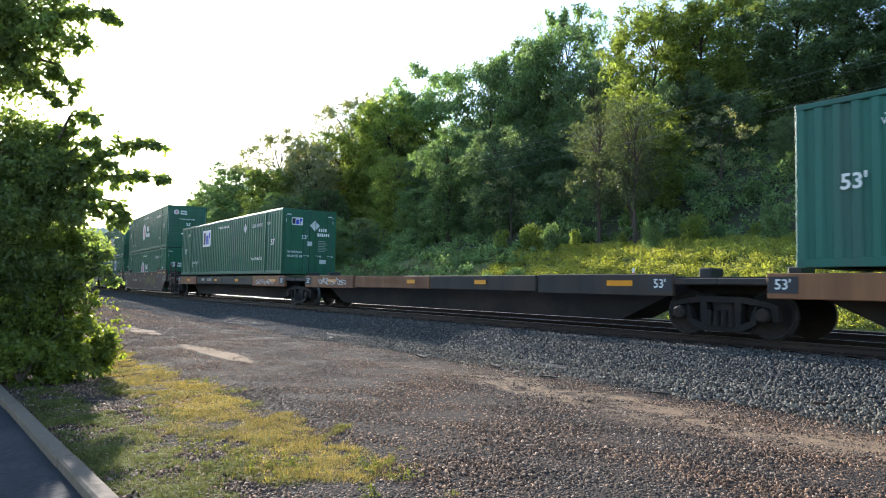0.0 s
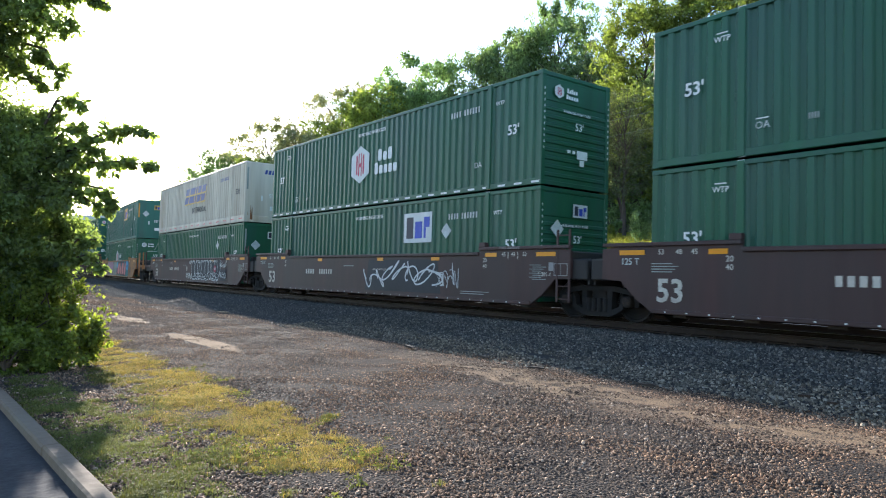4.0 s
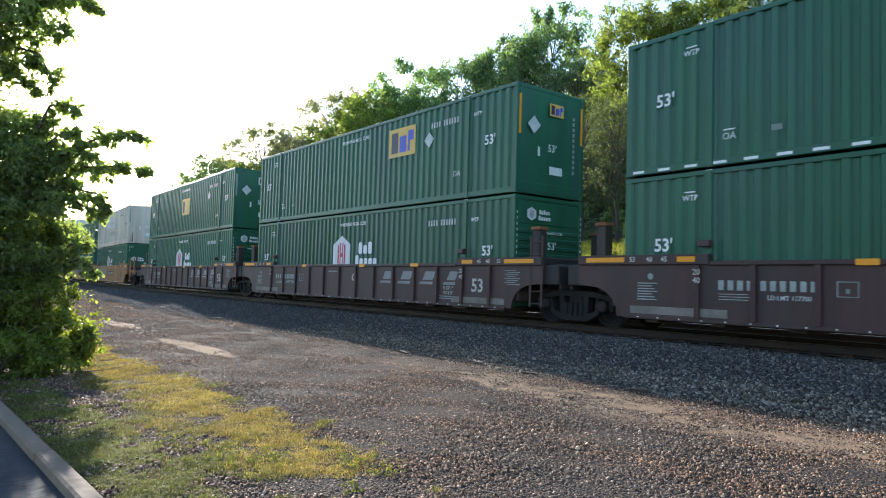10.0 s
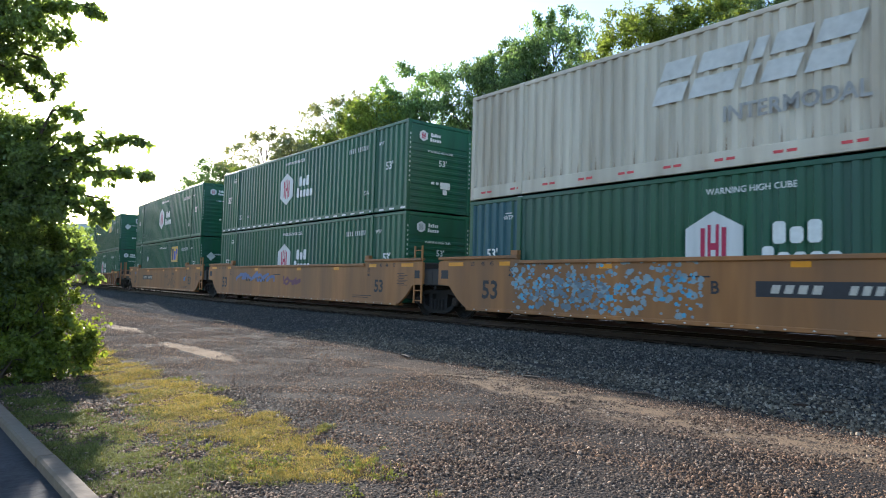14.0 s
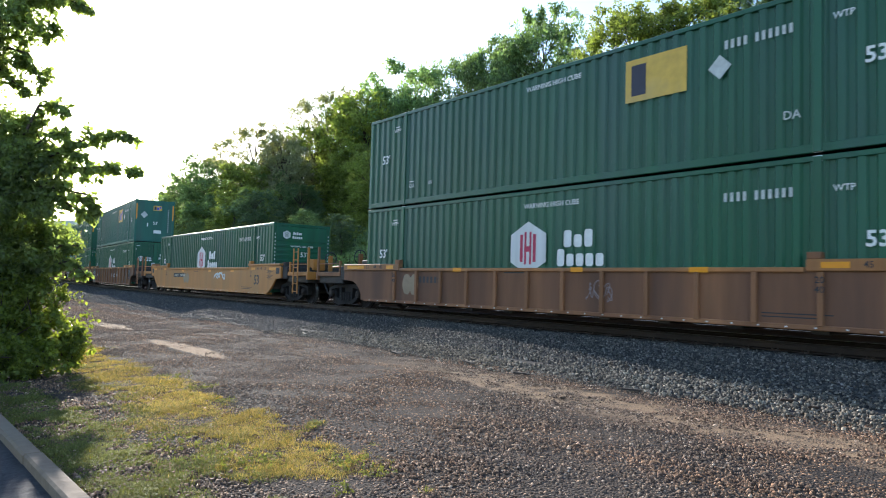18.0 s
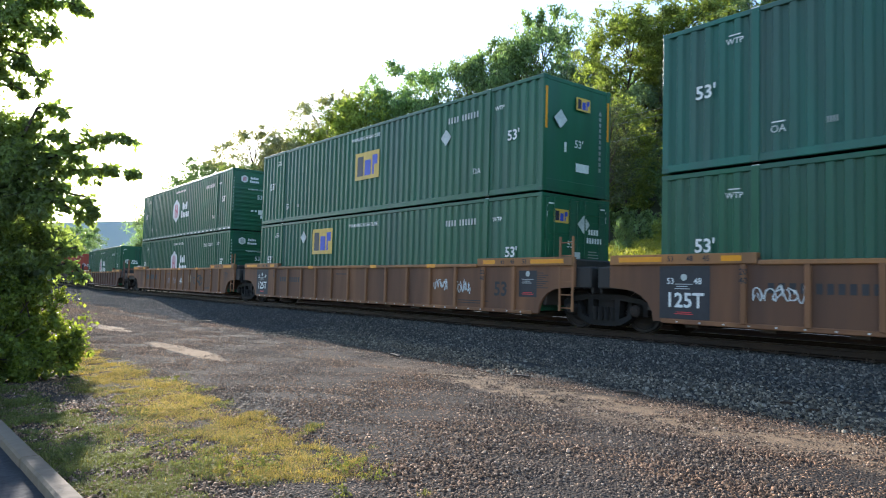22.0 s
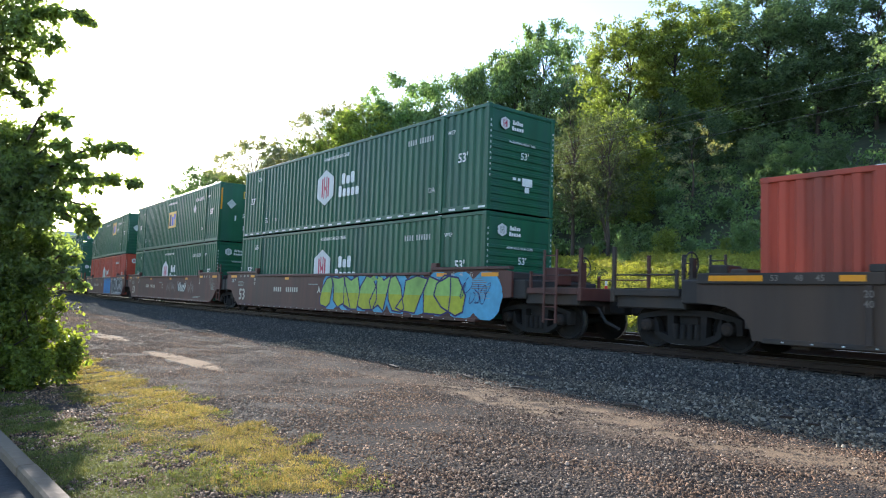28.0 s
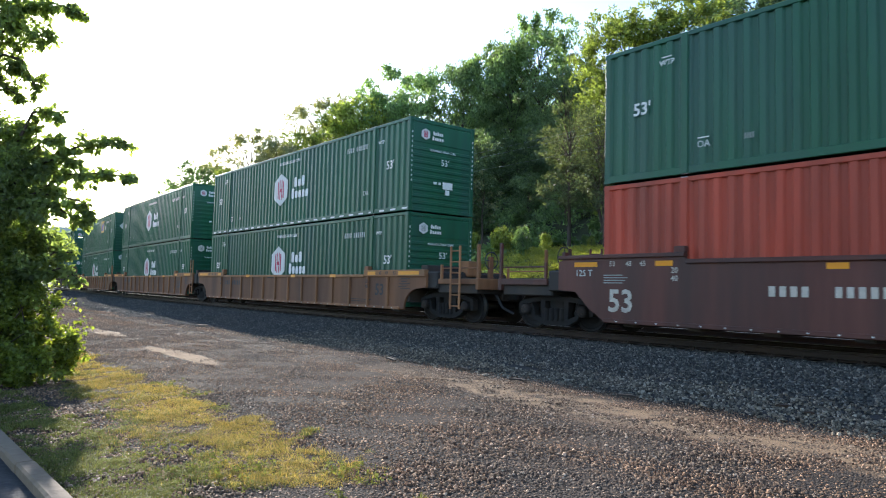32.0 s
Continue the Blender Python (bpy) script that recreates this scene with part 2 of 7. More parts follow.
STONE = stone_material("grey_ballast_stone", ((0.0, (0.030, 0.031, 0.033)), (0.35, (0.052, 0.054, 0.056)), (0.62, (0.082, 0.083, 0.083)), (0.84, (0.115, 0.108, 0.098)), (0.98, (0.19, 0.187, 0.18))), ((1.10, 1.02, 0.90), (0.98, 0.96, 0.90)))
PEBBLE = stone_material("brown_grey_pebble", ((0.0, (0.045, 0.036, 0.032)), (0.4, (0.115, 0.09, 0.074)), (0.7, (0.19, 0.148, 0.118)), (0.9, (0.25, 0.2, 0.165)), (0.98, (0.4, 0.36, 0.32))), ((1.48, 1.09, 0.78), (0.98, 0.86, 0.73)))
# dust and the sunlit foot of the ballast, both put into the stone colour
SUNLIT_DUSTY = stone_material("dusty_sunlit_stone", ((0.0, (0.05, 0.045, 0.04)), (0.4, (0.10, 0.092, 0.08)), (0.75, (0.17, 0.152, 0.125)), (0.95, (0.27, 0.25, 0.215))), ((1.15, 1.03, 0.88), (0.95, 0.94, 0.9)))
ASPHALT = material("old_asphalt", (0.036, 0.039, 0.044), 0.95, vary=0.35, grain=18, bump=0.6, spec=0.15, dirt=(0.055, 0.055, 0.057), dirt_amount=0.5)
KERB = material("weathered_concrete_kerb", (0.16, 0.118, 0.082), 0.95, vary=0.25, grain=12, bump=0.5, dirt=(0.14, 0.12, 0.09), dirt_amount=0.6)
BARK = material("tree_bark", (0.075, 0.055, 0.042), 0.95, vary=0.4, grain=9, bump=0.8, streak=True)
LEAF = material("green_leaf", (0.126, 0.178, 0.104), 0.5, vary=0.3, grain=0.7, island=0.4, translucent=0.55, per_object=0.22, spec=0.25, glow=(2.0, 2.15, 0.9))
LEAFY = material("yellow_green_leaf", (0.170, 0.202, 0.070), 0.5, vary=0.3, grain=0.7, island=0.4, translucent=0.58, per_object=0.18, spec=0.25, glow=(2.0, 2.1, 0.85))
LEAFD = material("deep_green_leaf", (0.100, 0.143, 0.096), 0.5, vary=0.3, grain=0.7, island=0.4, translucent=0.52, per_object=0.22, spec=0.25, glow=(2.1, 2.1, 0.9))
LEAFS = material("silvery_leaf", (0.23, 0.25, 0.17), 0.5, vary=0.3, grain=0.7, island=0.35, translucent=0.4, spec=0.3)
NEARLEAF = material("near_tree_leaf", (0.135, 0.178, 0.088), 0.45, vary=0.3, grain=1.2, island=0.4, translucent=0.6, spec=0.3, glow=(2.3, 2.25, 0.8))
# olive leaf of the slender trees, with their shade put into the colour
LEAFSHADE = material("shade_darkened_olive_leaf", (0.080, 0.098, 0.058), 0.55, vary=0.3, grain=0.7, island=0.4, translucent=0.42, spec=0.2, glow=(2.0, 2.0, 0.9))
SHRUBLEAF = material("yard_shrub_leaf", (0.14, 0.185, 0.05), 0.45, vary=0.3, grain=1.2, island=0.4, translucent=0.55, spec=0.3, glow=(2.3, 2.1, 0.7))
GRASS = material("grass_blade", (0.122, 0.134, 0.044), 0.7, vary=0.45, grain=1.1, island=0.4, translucent=0.35, spec=0.12, glow=(1.7, 1.6, 0.7))
# yellow blades: sunlight on the verge put into the grass colour
SUNGRASS = material("sunlit_yellow_grass", (0.34, 0.262, 0.094), 0.8, vary=0.4, grain=1.1, island=0.4, translucent=0.4, spec=0.12, glow=(1.7, 1.5, 0.6))
WEED = material("bank_weed_leaf", (0.25, 0.275, 0.078), 0.5, vary=0.35, grain=0.8, island=0.3, translucent=0.5)
WIRE = material("weathered_aluminium_wire", (0.30, 0.32, 0.34), 0.5, 0.3)
# distance haze is put into the ridge's pale colour
FARHILL = material("hazy_far_hill", (0.42, 0.45, 0.44), 1.0, vary=0.1, grain=0.01)

# ---- mesh building ----


class Geo:
    """Collects vertices and faces, then makes one mesh."""

    def __init__(self):
        self.v, self.f, self.mi = [], [], []

    def add(self, verts, faces, mi=0):
        o = len(self.v)
        self.v += [tuple(p) for p in verts]
        self.f += [tuple(i + o for i in q) for q in faces]
        self.mi += [mi] * len(faces)
        return self

    def box(self, x0, x1, y0, y1, z0, z1, b=0.0):
        lo, hi = (x0, y0, z0), (x1, y1, z1)
        if b <= 0:
            vs = [(hi[0] if i & 1 else lo[0], hi[1] if i & 2 else lo[1], hi[2] if i & 4 else lo[2]) for i in range(8)]
            return self.add(vs, [(0, 2, 3, 1), (4, 5, 7, 6), (0, 1, 5, 4), (2, 6, 7, 3), (0, 4, 6, 2), (1, 3, 7, 5)])
        vs, ids = [], {}
        for i in range(8):
            for a in range(3):
                p = []
                for k in range(3):
                    s = (i >> k) & 1
                    full = hi[k] if s else lo[k]
                    p.append(full if k == a else full + (-b if s else b))
                ids[i, a] = len(vs)
                vs.append(p)
        cen = [(lo[k] + hi[k]) / 2 for k in range(3)]
        fs = []
        for a in range(3):
            o1, o2 = (a + 1) % 3, (a + 2) % 3
            for s in (0, 1):
                c = [(s << a) | (p << o1) | (q << o2) for p, q in ((0, 0), (1, 0), (1, 1), (0, 1))]
                fs.append([ids[i, a] for i in c])
                for q in (0, 1):
                    e = [(s << a) | (q << o1) | (w << o2) for w in (0, 1)]
                    fs.append([ids[e[0], a], ids[e[1], a], ids[e[1], o1], ids[e[0], o1]])
        fs += [[ids[i, 0], ids[i, 1], ids[i, 2]] for i in range(8)]
        out = []
        for q in fs:
            p = [Vector(vs[i]) for i in q]
            nrm = (p[1] - p[0]).cross(p[2] - p[0])
            mid = sum(p, Vector()) / len(p) - Vector(cen)
            out.append(tuple(q) if nrm.dot(mid) > 0 else tuple(reversed(q)))
        return self.add(vs, out)

    def slab(self, outline, y0, y1):
        """An outline of (x, z), counter-clockwise as seen from -y, given thickness from y0 to y1."""
        n = len(outline)
        vs = [(x, y0, z) for x, z in outline] + [(x, y1, z) for x, z in outline]
        fs = [tuple(range(n)), tuple(range(2 * n - 1, n - 1, -1))]
        fs += [((i + 1) % n, i, i + n, (i + 1) % n + n) for i in range(n)]
        return self.add(vs, fs)

    def plate(self, pts, faces, y0, y1):
        """Joined flat faces of (x, z) corners, given thickness from y0 to y1."""
        n, edges = len(pts), {}
        vs = [(x, y0, z) for x, z in pts] + [(x, y1, z) for x, z in pts]
        fs = []
        for q in faces:
            fs += [tuple(q), tuple(i + n for i in reversed(q))]
            for a, b in zip(q, q[1:] + q[:1]):
                edges[a, b] = edges.get((a, b), 0) + 1
        fs += [(b, a, a + n, b + n) for a, b in edges if (b, a) not in edges]
        return self.add(vs, fs)

    def rod(self, p0, p1, r0, r1=None, n=8, caps=True):
        p0, p1 = Vector(p0), Vector(p1)
        r1 = r0 if r1 is None else r1
        q = (p1 - p0).to_track_quat("Z", "Y")
        vs = []
        for p, r in ((p0, r0), (p1, r1)):
            vs += [p + q @ Vector((r * math.cos(2 * math.pi * i / n), r * math.sin(2 * math.pi * i / n), 0)) for i in range(n)]
        fs = [(i, (i + 1) % n, (i + 1) % n + n, i + n) for i in range(n)]
        if caps:
            fs += [tuple(range(n - 1, -1, -1)), tuple(range(n, 2 * n))]
        return self.add(vs, fs)

    def lathe(self, rings, n=24):
        """Rings of (radius, y) turned about the y axis."""
        vs = [(r * math.cos(2 * math.pi * i / n), y, r * math.sin(2 * math.pi * i / n)) for r, y in rings for i in range(n)]
        fs = []
        for k in range(len(rings) - 1):
            fs += [(k * n + i, k * n + (i + 1) % n, (k + 1) * n + (i + 1) % n, (k + 1) * n + i) for i in range(n)]
        return self.add(vs, fs)

    def flat(self, outline, y=0.0):
        """A painted shape in the plane y, facing -y."""
        n = len(outline)
        return self.add([(x, y, z) for x, z in outline], [tuple(range(n))])

    def mesh(self, name, mats, smooth=False, fix=False):
        me = bpy.data.meshes.new(name)
        me.from_pydata(self.v, [], self.f)
        for m in (mats if isinstance(mats, (list, tuple)) else [mats]):
            me.materials.append(m)
        if any(self.mi):
            me.polygons.foreach_set("material_index", self.mi)
        if fix:
            bm = bmesh.new()
            bm.from_mesh(me)
            bmesh.ops.recalc_face_normals(bm, faces=bm.faces)
            bm.to_mesh(me)
            bm.free()
        if smooth:
            me.polygons.foreach_set("use_smooth", [True] * len(me.polygons))
        me.update()
        return me


CACHE = {}


def cached(key, maker):
    if key not in CACHE:
        CACHE[key] = maker()
    return CACHE[key]


# marks of many small pieces that belong together
FINE_MARKS = {"number_mark", "data_mark", "reflective_dashes", "reflective_tape", "sill_bolts", "end_marks", "data_plate", "name_mark", "name_shadow", "end_tape"}


def part(name, me, parent, m=None, label=""):
    """One mesh object under a thing or a part."""
    ob = new(name, me)
    ob.parent = parent
    if m is not None:
        ob.matrix_basis = m
    if label:
        ob["label"] = label
    if name in FINE_MARKS:
        tagged(ob, kind="stuff")
    return ob


def thing(name, me, m, label, category, group="", kind=""):
    ob = new(name, me)
    ob.matrix_basis = m
    return tagged(ob, label, category, group, kind)


def lettering(words, size, mat):
    def make():
        cu = bpy.data.curves.new("letters", "FONT")
        cu.body, cu.size, cu.align_x, cu.align_y, cu.resolution_u = words, size, "CENTER", "CENTER", 2
        cu.offset = size * (0.022 if size > 0.3 else 0.012)
        ob = bpy.data.objects.new("letters", cu)
        me = bpy.data.meshes.new_from_object(ob)
        me.materials.clear()
        me.materials.append(mat)
        bpy.data.objects.remove(ob)
        bpy.data.curves.remove(cu)
        me.name = "lettering"
        return me
    return cached(("text", words, size, mat.name), make)


def polygons_mesh(key, mat, shapes):
    """Flat painted shapes, each an outline of (x, z)."""
    def make():
        g = Geo()
        for s in shapes:
            g.flat(s)
        return g.mesh("painted_shape", mat)
    return cached(("shape", key, mat.name), make)


def rect(x0, x1, z0, z1, slant=0.0):
    return [(x0, z0), (x1, z0), (x1 + slant, z1), (x0 + slant, z1)]


def word_bars(seed, width, height, count, mat, gap=0.22, slant=0.0, tall=()):
    """Unreadable or private writing: a row of plain bars."""
    w = width / count
    if height > 0.3:
        # larger names: rounded blocks
        shapes = []
        for i in range(count):
            x0, x1 = -width / 2 + i * w + w * gap * 0.7, -width / 2 + (i + 1) * w - w * gap * 0.7
            top = height / 2 * (1.0 if not tall or i in tall else 0.45)
            e = 0.2 * (x1 - x0)
            shapes += [[(x0 + e, -height / 2), (x1 - e, -height / 2), (x1, -height / 2 + e), (x1, top - e), (x1 - e, top), (x0 + e, top), (x0, top - e), (x0, -height / 2 + e)]]
        return polygons_mesh(("frames", seed, width, height, count, gap), mat, shapes)
    shapes = [rect(-width / 2 + i * w + w * gap / 2, -width / 2 + (i + 1) * w - w * gap / 2, -height / 2,
                   height / 2 * (1.0 if not tall or i in tall else 0.45), slant) for i in range(count)]
    return polygons_mesh(("bars", seed, width, height, count, gap, slant, tall), mat, shapes)


# ---- the track's course ----
Y_TRACK = 13.516
SGRID = np.arange(-700.0, 700.5, 0.5)
BEND = np.interp(SGRID, [-241, -240, -160, -110, -70, -40, 0, 40, 41], np.array([0, -0.071, -0.071, -0.0887, -0.1254, 3.1506, -2.3481, -2.3481, 0]) / 1000)
HEAD = np.concatenate([[0], np.cumsum((BEND[1:] + BEND[:-1]) / 4)])
I0 = int(np.argmin(abs(SGRID)))
HEAD -= HEAD[I0]
TX = np.concatenate([[0], np.cumsum(np.cos((HEAD[1:] + HEAD[:-1]) / 2) * 0.5)])
TY = np.concatenate([[0], np.cumsum(np.sin((HEAD[1:] + HEAD[:-1]) / 2) * 0.5)])
TX -= TX[I0]
TY += Y_TRACK - TY[I0]


def on_track(s, n=0.0):
    x, y, h = np.interp(s, SGRID, TX), np.interp(s, SGRID, TY), np.interp(s, SGRID, HEAD)
    return x - n * math.sin(h), y + n * math.cos(h), h


def side_of_track(x, y):
    """Distance across the track, positive beyond it."""
    return y - np.interp(x, TX, TY)


def smooth_step(a, b, v):
    k = np.clip((v - a) / (b - a), 0, 1)
    return k * k * (3 - 2 * k)


def bumps(x, y, scale, seed=0.0):
    return (np.sin(x * scale + seed) * np.cos(y * scale * 1.3 + seed * 2) + 0.5 * np.sin(x * scale * 2.7 + y * scale * 1.9 + seed * 3)
            + 0.25 * np.sin(x * scale * 5.3 - y * scale * 4.7 + seed)) / 1.75


YARD_Z = -0.62


def ground_z(x, y):
    n = side_of_track(x, y)
    z = YARD_Z + 0.025 * bumps(x, y, 0.9)
    bank = np.interp(n, [6.6, 7.4, 8.5, 10, 11.5, 13, 15, 19], [-0.5, -0.15, 0.5, 1.5, 2.35, 2.85, 3.2, 4.0])
    bank = bank * (1 - 0.45 * smooth_step(-40, -75, x)) + 0.12 * bumps(x, y, 0.7, 1.0) * smooth_step(8, 10, n)
    hill = np.maximum(n - 16, 0) * 0.5 * (0.12 + 0.88 * smooth_step(-62, -18, x))
    hill = np.minimum(hill, 42)
    return np.where(n > 6.6, bank + hill, z)

# ---- ground, yard, road and kerb ----
YARD = bpy.data.materials.new("gravel_yard_and_bank_soil")
YARD.use_nodes = True
yn, yl = YARD.node_tree.nodes, YARD.node_tree.links.new


def noise_node(scale, detail, source):
    t = yn.new("ShaderNodeTexNoise")
    t.inputs["Scale"].default_value, t.inputs["Detail"].default_value = scale, detail
    yl(source, t.inputs["Vector"])
    return t.outputs[0]


def remap(source, a, b, c=0.0, d=1.0):
    r = yn.new("ShaderNodeMapRange")
    for key, v in (("From Min", a), ("From Max", b), ("To Min", c), ("To Max", d)):
        r.inputs[key].default_value = v
    yl(source, r.inputs[0])
    return r.outputs[0]


def sums(op, a, b):
    r = yn.new("ShaderNodeMath")
    r.operation = op
    for i, s in enumerate((a, b)):
        if isinstance(s, (int, float)):
            r.inputs[i].default_value = s
        else:
            yl(s, r.inputs[i])
    return r.outputs[0]


def blend(f, a, b):
    r = yn.new("ShaderNodeMix")
    r.data_type = "RGBA"
    yl(f, r.inputs["Factor"])
    for key, s in (("A", a), ("B", b)):
        if isinstance(s, tuple):
            r.inputs[key].default_value = (*s, 1)
        else:
            yl(s, r.inputs[key])
    return r.outputs["Result"]


ytc = yn.new("ShaderNodeTexCoord").outputs["Object"]
sep = yn.new("ShaderNodeSeparateXYZ")
yl(ytc, sep.inputs[0])
grit = noise_node(55, 6, ytc)
drag = yn.new("ShaderNodeMapping")
drag.inputs["Scale"].default_value = (0.25, 1.1, 1)
yl(ytc, drag.inputs[0])
patchy = noise_node(1.1, 5, drag.outputs[0])
wide = noise_node(0.35, 3, ytc)
cell = yn.new("ShaderNodeTexVoronoi")
cell.inputs["Scale"].default_value = 42
yl(ytc, cell.inputs["Vector"])
base = blend(remap(patchy, 0.38, 0.62), (0.045, 0.033, 0.026), (0.105, 0.072, 0.051))
base = blend(remap(cell.outputs["Distance"], 0.1, 0.75), base, (0.035, 0.03, 0.027))
base = blend(remap(grit, 0.35, 0.7), base, (0.075, 0.066, 0.06))
# pale worn sand in a band along the yard, and two pale patches farther along
wob = sums("MULTIPLY", sums("SUBTRACT", patchy, 0.5), 2.2)
band_d = sums("ABSOLUTE", sums("ADD", sums("SUBTRACT", sep.outputs[1], 7.3), wob), 0)
band = sums("MULTIPLY", remap(band_d, 0.75, 0.3), remap(sep.outputs[0], -12.0, -8.5))


def patch_mask(cx, cy, rx, ry):
    ex = sums("DIVIDE", sums("SUBTRACT", sep.outputs[0], cx), rx)
    ey = sums("DIVIDE", sums("ADD", sums("SUBTRACT", sep.outputs[1], cy), sums("MULTIPLY", wob, 0.25)), ry)
    return remap(sums("ADD", sums("MULTIPLY", ex, ex), sums("MULTIPLY", ey, ey)), 1.1, 0.7)


pale_mask = sums("MAXIMUM", sums("MULTIPLY", band, remap(sums("ADD", grit, sums("MULTIPLY", sums("SUBTRACT", noise_node(3.2, 4, ytc), 0.5), 0.9)), 0.66, 0.46)), sums("MAXIMUM", patch_mask(-22.4, 4.9, 2.0, 0.34), patch_mask(-15.0, 4.75, 2.4, 0.32)))
base = blend(sums("MULTIPLY", pale_mask, remap(grit, 0.3, 0.7, 1.0, 0.6)), base, (0.28, 0.19, 0.115))
yb = yn["Principled BSDF"]
yl(base, yb.inputs["Base Color"])
yb.inputs["Roughness"].default_value = 1.0
yb.inputs["Specular IOR Level"].default_value = 0.08
ybump = yn.new("ShaderNodeBump")
ybump.inputs["Distance"].default_value = 0.035
yl(remap(pale_mask, 0.0, 0.8, 1.0, 0.3), ybump.inputs["Strength"])
yl(sums("SUBTRACT", sums("MULTIPLY", grit, 0.5), cell.outputs["Distance"]), ybump.inputs["Height"])
yl(ybump.outputs[0], yb.inputs["Normal"])
BANKSOIL = material("grassy_bank_soil", (0.12, 0.14, 0.035), 0.95, vary=0.5, grain=3, bump=0.8, dirt=(0.06, 0.045, 0.03), dirt_amount=0.5)
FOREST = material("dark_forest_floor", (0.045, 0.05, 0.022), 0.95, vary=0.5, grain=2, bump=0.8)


def ground():
    xs = np.concatenate([-np.geomspace(2500, 70, 26), np.arange(-68, 24, 1.0), np.geomspace(26, 2500, 24)])
    ys = np.concatenate([-np.geomspace(2500, 8, 22), np.arange(-7, 21, 0.7), np.arange(21, 42, 1.0), np.geomspace(43, 2500, 30)])
    X, Y = np.meshgrid(xs, ys)
    Z = ground_z(X, Y)
    n = side_of_track(X, Y)
    Z = np.where((n > -4.6) & (n < 6.4), -0.75, Z)
    Z = np.where(Y < 0.053 * X + 1.75, np.minimum(Z, YARD_Z - 0.012), Z)
    Z = np.where(Y < 0.053 * X + 1.1, YARD_Z - 0.05, Z)
    w, h = len(xs), len(ys)
    g = Geo()
    g.v = list(zip(X.ravel().tolist(), Y.ravel().tolist(), Z.ravel().tolist()))
    N = n.ravel()
    for j in range(h - 1):
        for i in range(w - 1):
            a = j * w + i
            g.f.append((a, a + 1, a + w + 1, a + w))
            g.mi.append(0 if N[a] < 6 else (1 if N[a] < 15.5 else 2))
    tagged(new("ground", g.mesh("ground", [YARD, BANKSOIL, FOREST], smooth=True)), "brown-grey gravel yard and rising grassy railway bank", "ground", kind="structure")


ground()


def strip(profile, s0, s1, step, name, mats, smooth=False):
    """Sweeps a cross-section of (n, z) along the track."""
    g = Geo()
    ss = np.arange(s0, s1 + step, step)
    k = len(profile)
    for s in ss:
        for n, z in profile:
            x, y, _ = on_track(s, n)
            g.v.append((float(x), float(y), z))
    for i in range(len(ss) - 1):
        for j in range(k - 1):
            a = i * k + j
            g.f.append((a, a + k, a + k + 1, a + 1))
            g.mi.append(0)
    return g.mesh(name, mats, smooth)


TRACK2 = 4.25
bed = strip([(-5.2, -0.72), (-4.6, -0.60), (-3.9, -0.52), (-2.1, -0.235), (-1.3, -0.215), (1.4, -0.215), (2.1, -0.30), (TRACK2 - 1.4, -0.215), (TRACK2 + 1.4, -0.215),
             (6.4, -0.42), (7.2, -0.62)], -400, 400, 2.0, "ballast_bed", BALLAST)
tagged(new("ballast_bed", bed), "grey crushed-stone ballast shoulder under two tracks", "ballast", kind="structure")


def rail_run(n, name):
    prof = [(-0.07, -0.17), (-0.07, -0.155), (-0.012, -0.13), (-0.012, -0.045), (-0.036, -0.035), (-0.036, -0.004), (-0.03, 0.0), (0.03, 0.0), (0.036, -0.004), (0.036, -0.035), (0.012, -0.045), (0.012, -0.13), (0.07, -0.155), (0.07, -0.17)]
    me = strip([(n + a, z) for a, z in reversed(prof)], -400, 400, 2.0, name, [RAIL, RAILTOP])
    me.polygons.foreach_set("material_index", [1 if (i % 13) in (5, 6, 7) else 0 for i in range(len(me.polygons))])
    return tagged(new(name, me), "rusty steel rail with a polished head on timber ties", "rail", group="rails of the two tracks", kind="structure")


for centre in (0.0, TRACK2):
    for side in (-0.7525, 0.7525):
        rail_run(centre + side, "rail")


def ties():
    g0 = Geo().box(-0.115, 0.115, -1.3, 1.3, -0.36, -0.175, 0.012).mesh("tie", TIE)
    plate = Geo().box(-0.09, 0.09, -0.18, 0.18, -0.178, -0.165)
    for px, py in ((-0.05, -0.09), (0.05, -0.09), (-0.05, 0.09), (0.05, 0.09)):
        plate.box(px - 0.016, px + 0.016, py - 0.016, py + 0.016, -0.165, -0.128)
    plate.box(-0.03, 0.03, -0.1, 0.1, -0.165, -0.148)
    plate = plate.mesh("tie_plate", RAIL)
    root1 = tagged(new("tie_row"), "weathered timber ties half sunk in grey ballast", "railway ties", kind="structure")
    rest = Geo()
    for centre in (0.0, TRACK2):
        for k in range(-260, 140):
            s = k * 0.53
            x, y, h = on_track(s, centre)
            jit = 0.02 * math.sin(k * 7.3)
            if centre == 0 and -45 < s < 12:
                tie = part("tie", g0, root1, Matrix.Translation((x, y, jit * 0.3)) @ Matrix.Rotation(h + jit, 4, "Z"))
                for sd in (-0.7525, 0.7525):
                    part("tie_plate", plate, tie, Matrix.Translation((0, sd, 0)))
            else:
                c, sn = math.cos(h), math.sin(h)
                o = len(rest.v)
                rest.box(-0.115, 0.115, -1.3, 1.3, -0.36, -0.175)
                for i in range(o, len(rest.v)):
                    a, b, z = rest.v[i]
                    rest.v[i] = (float(x) + a * c - b * sn, float(y) + a * sn + b * c, z)
    tagged(part("more_ties", rest.mesh("more_ties", TIE), root1), kind="stuff")


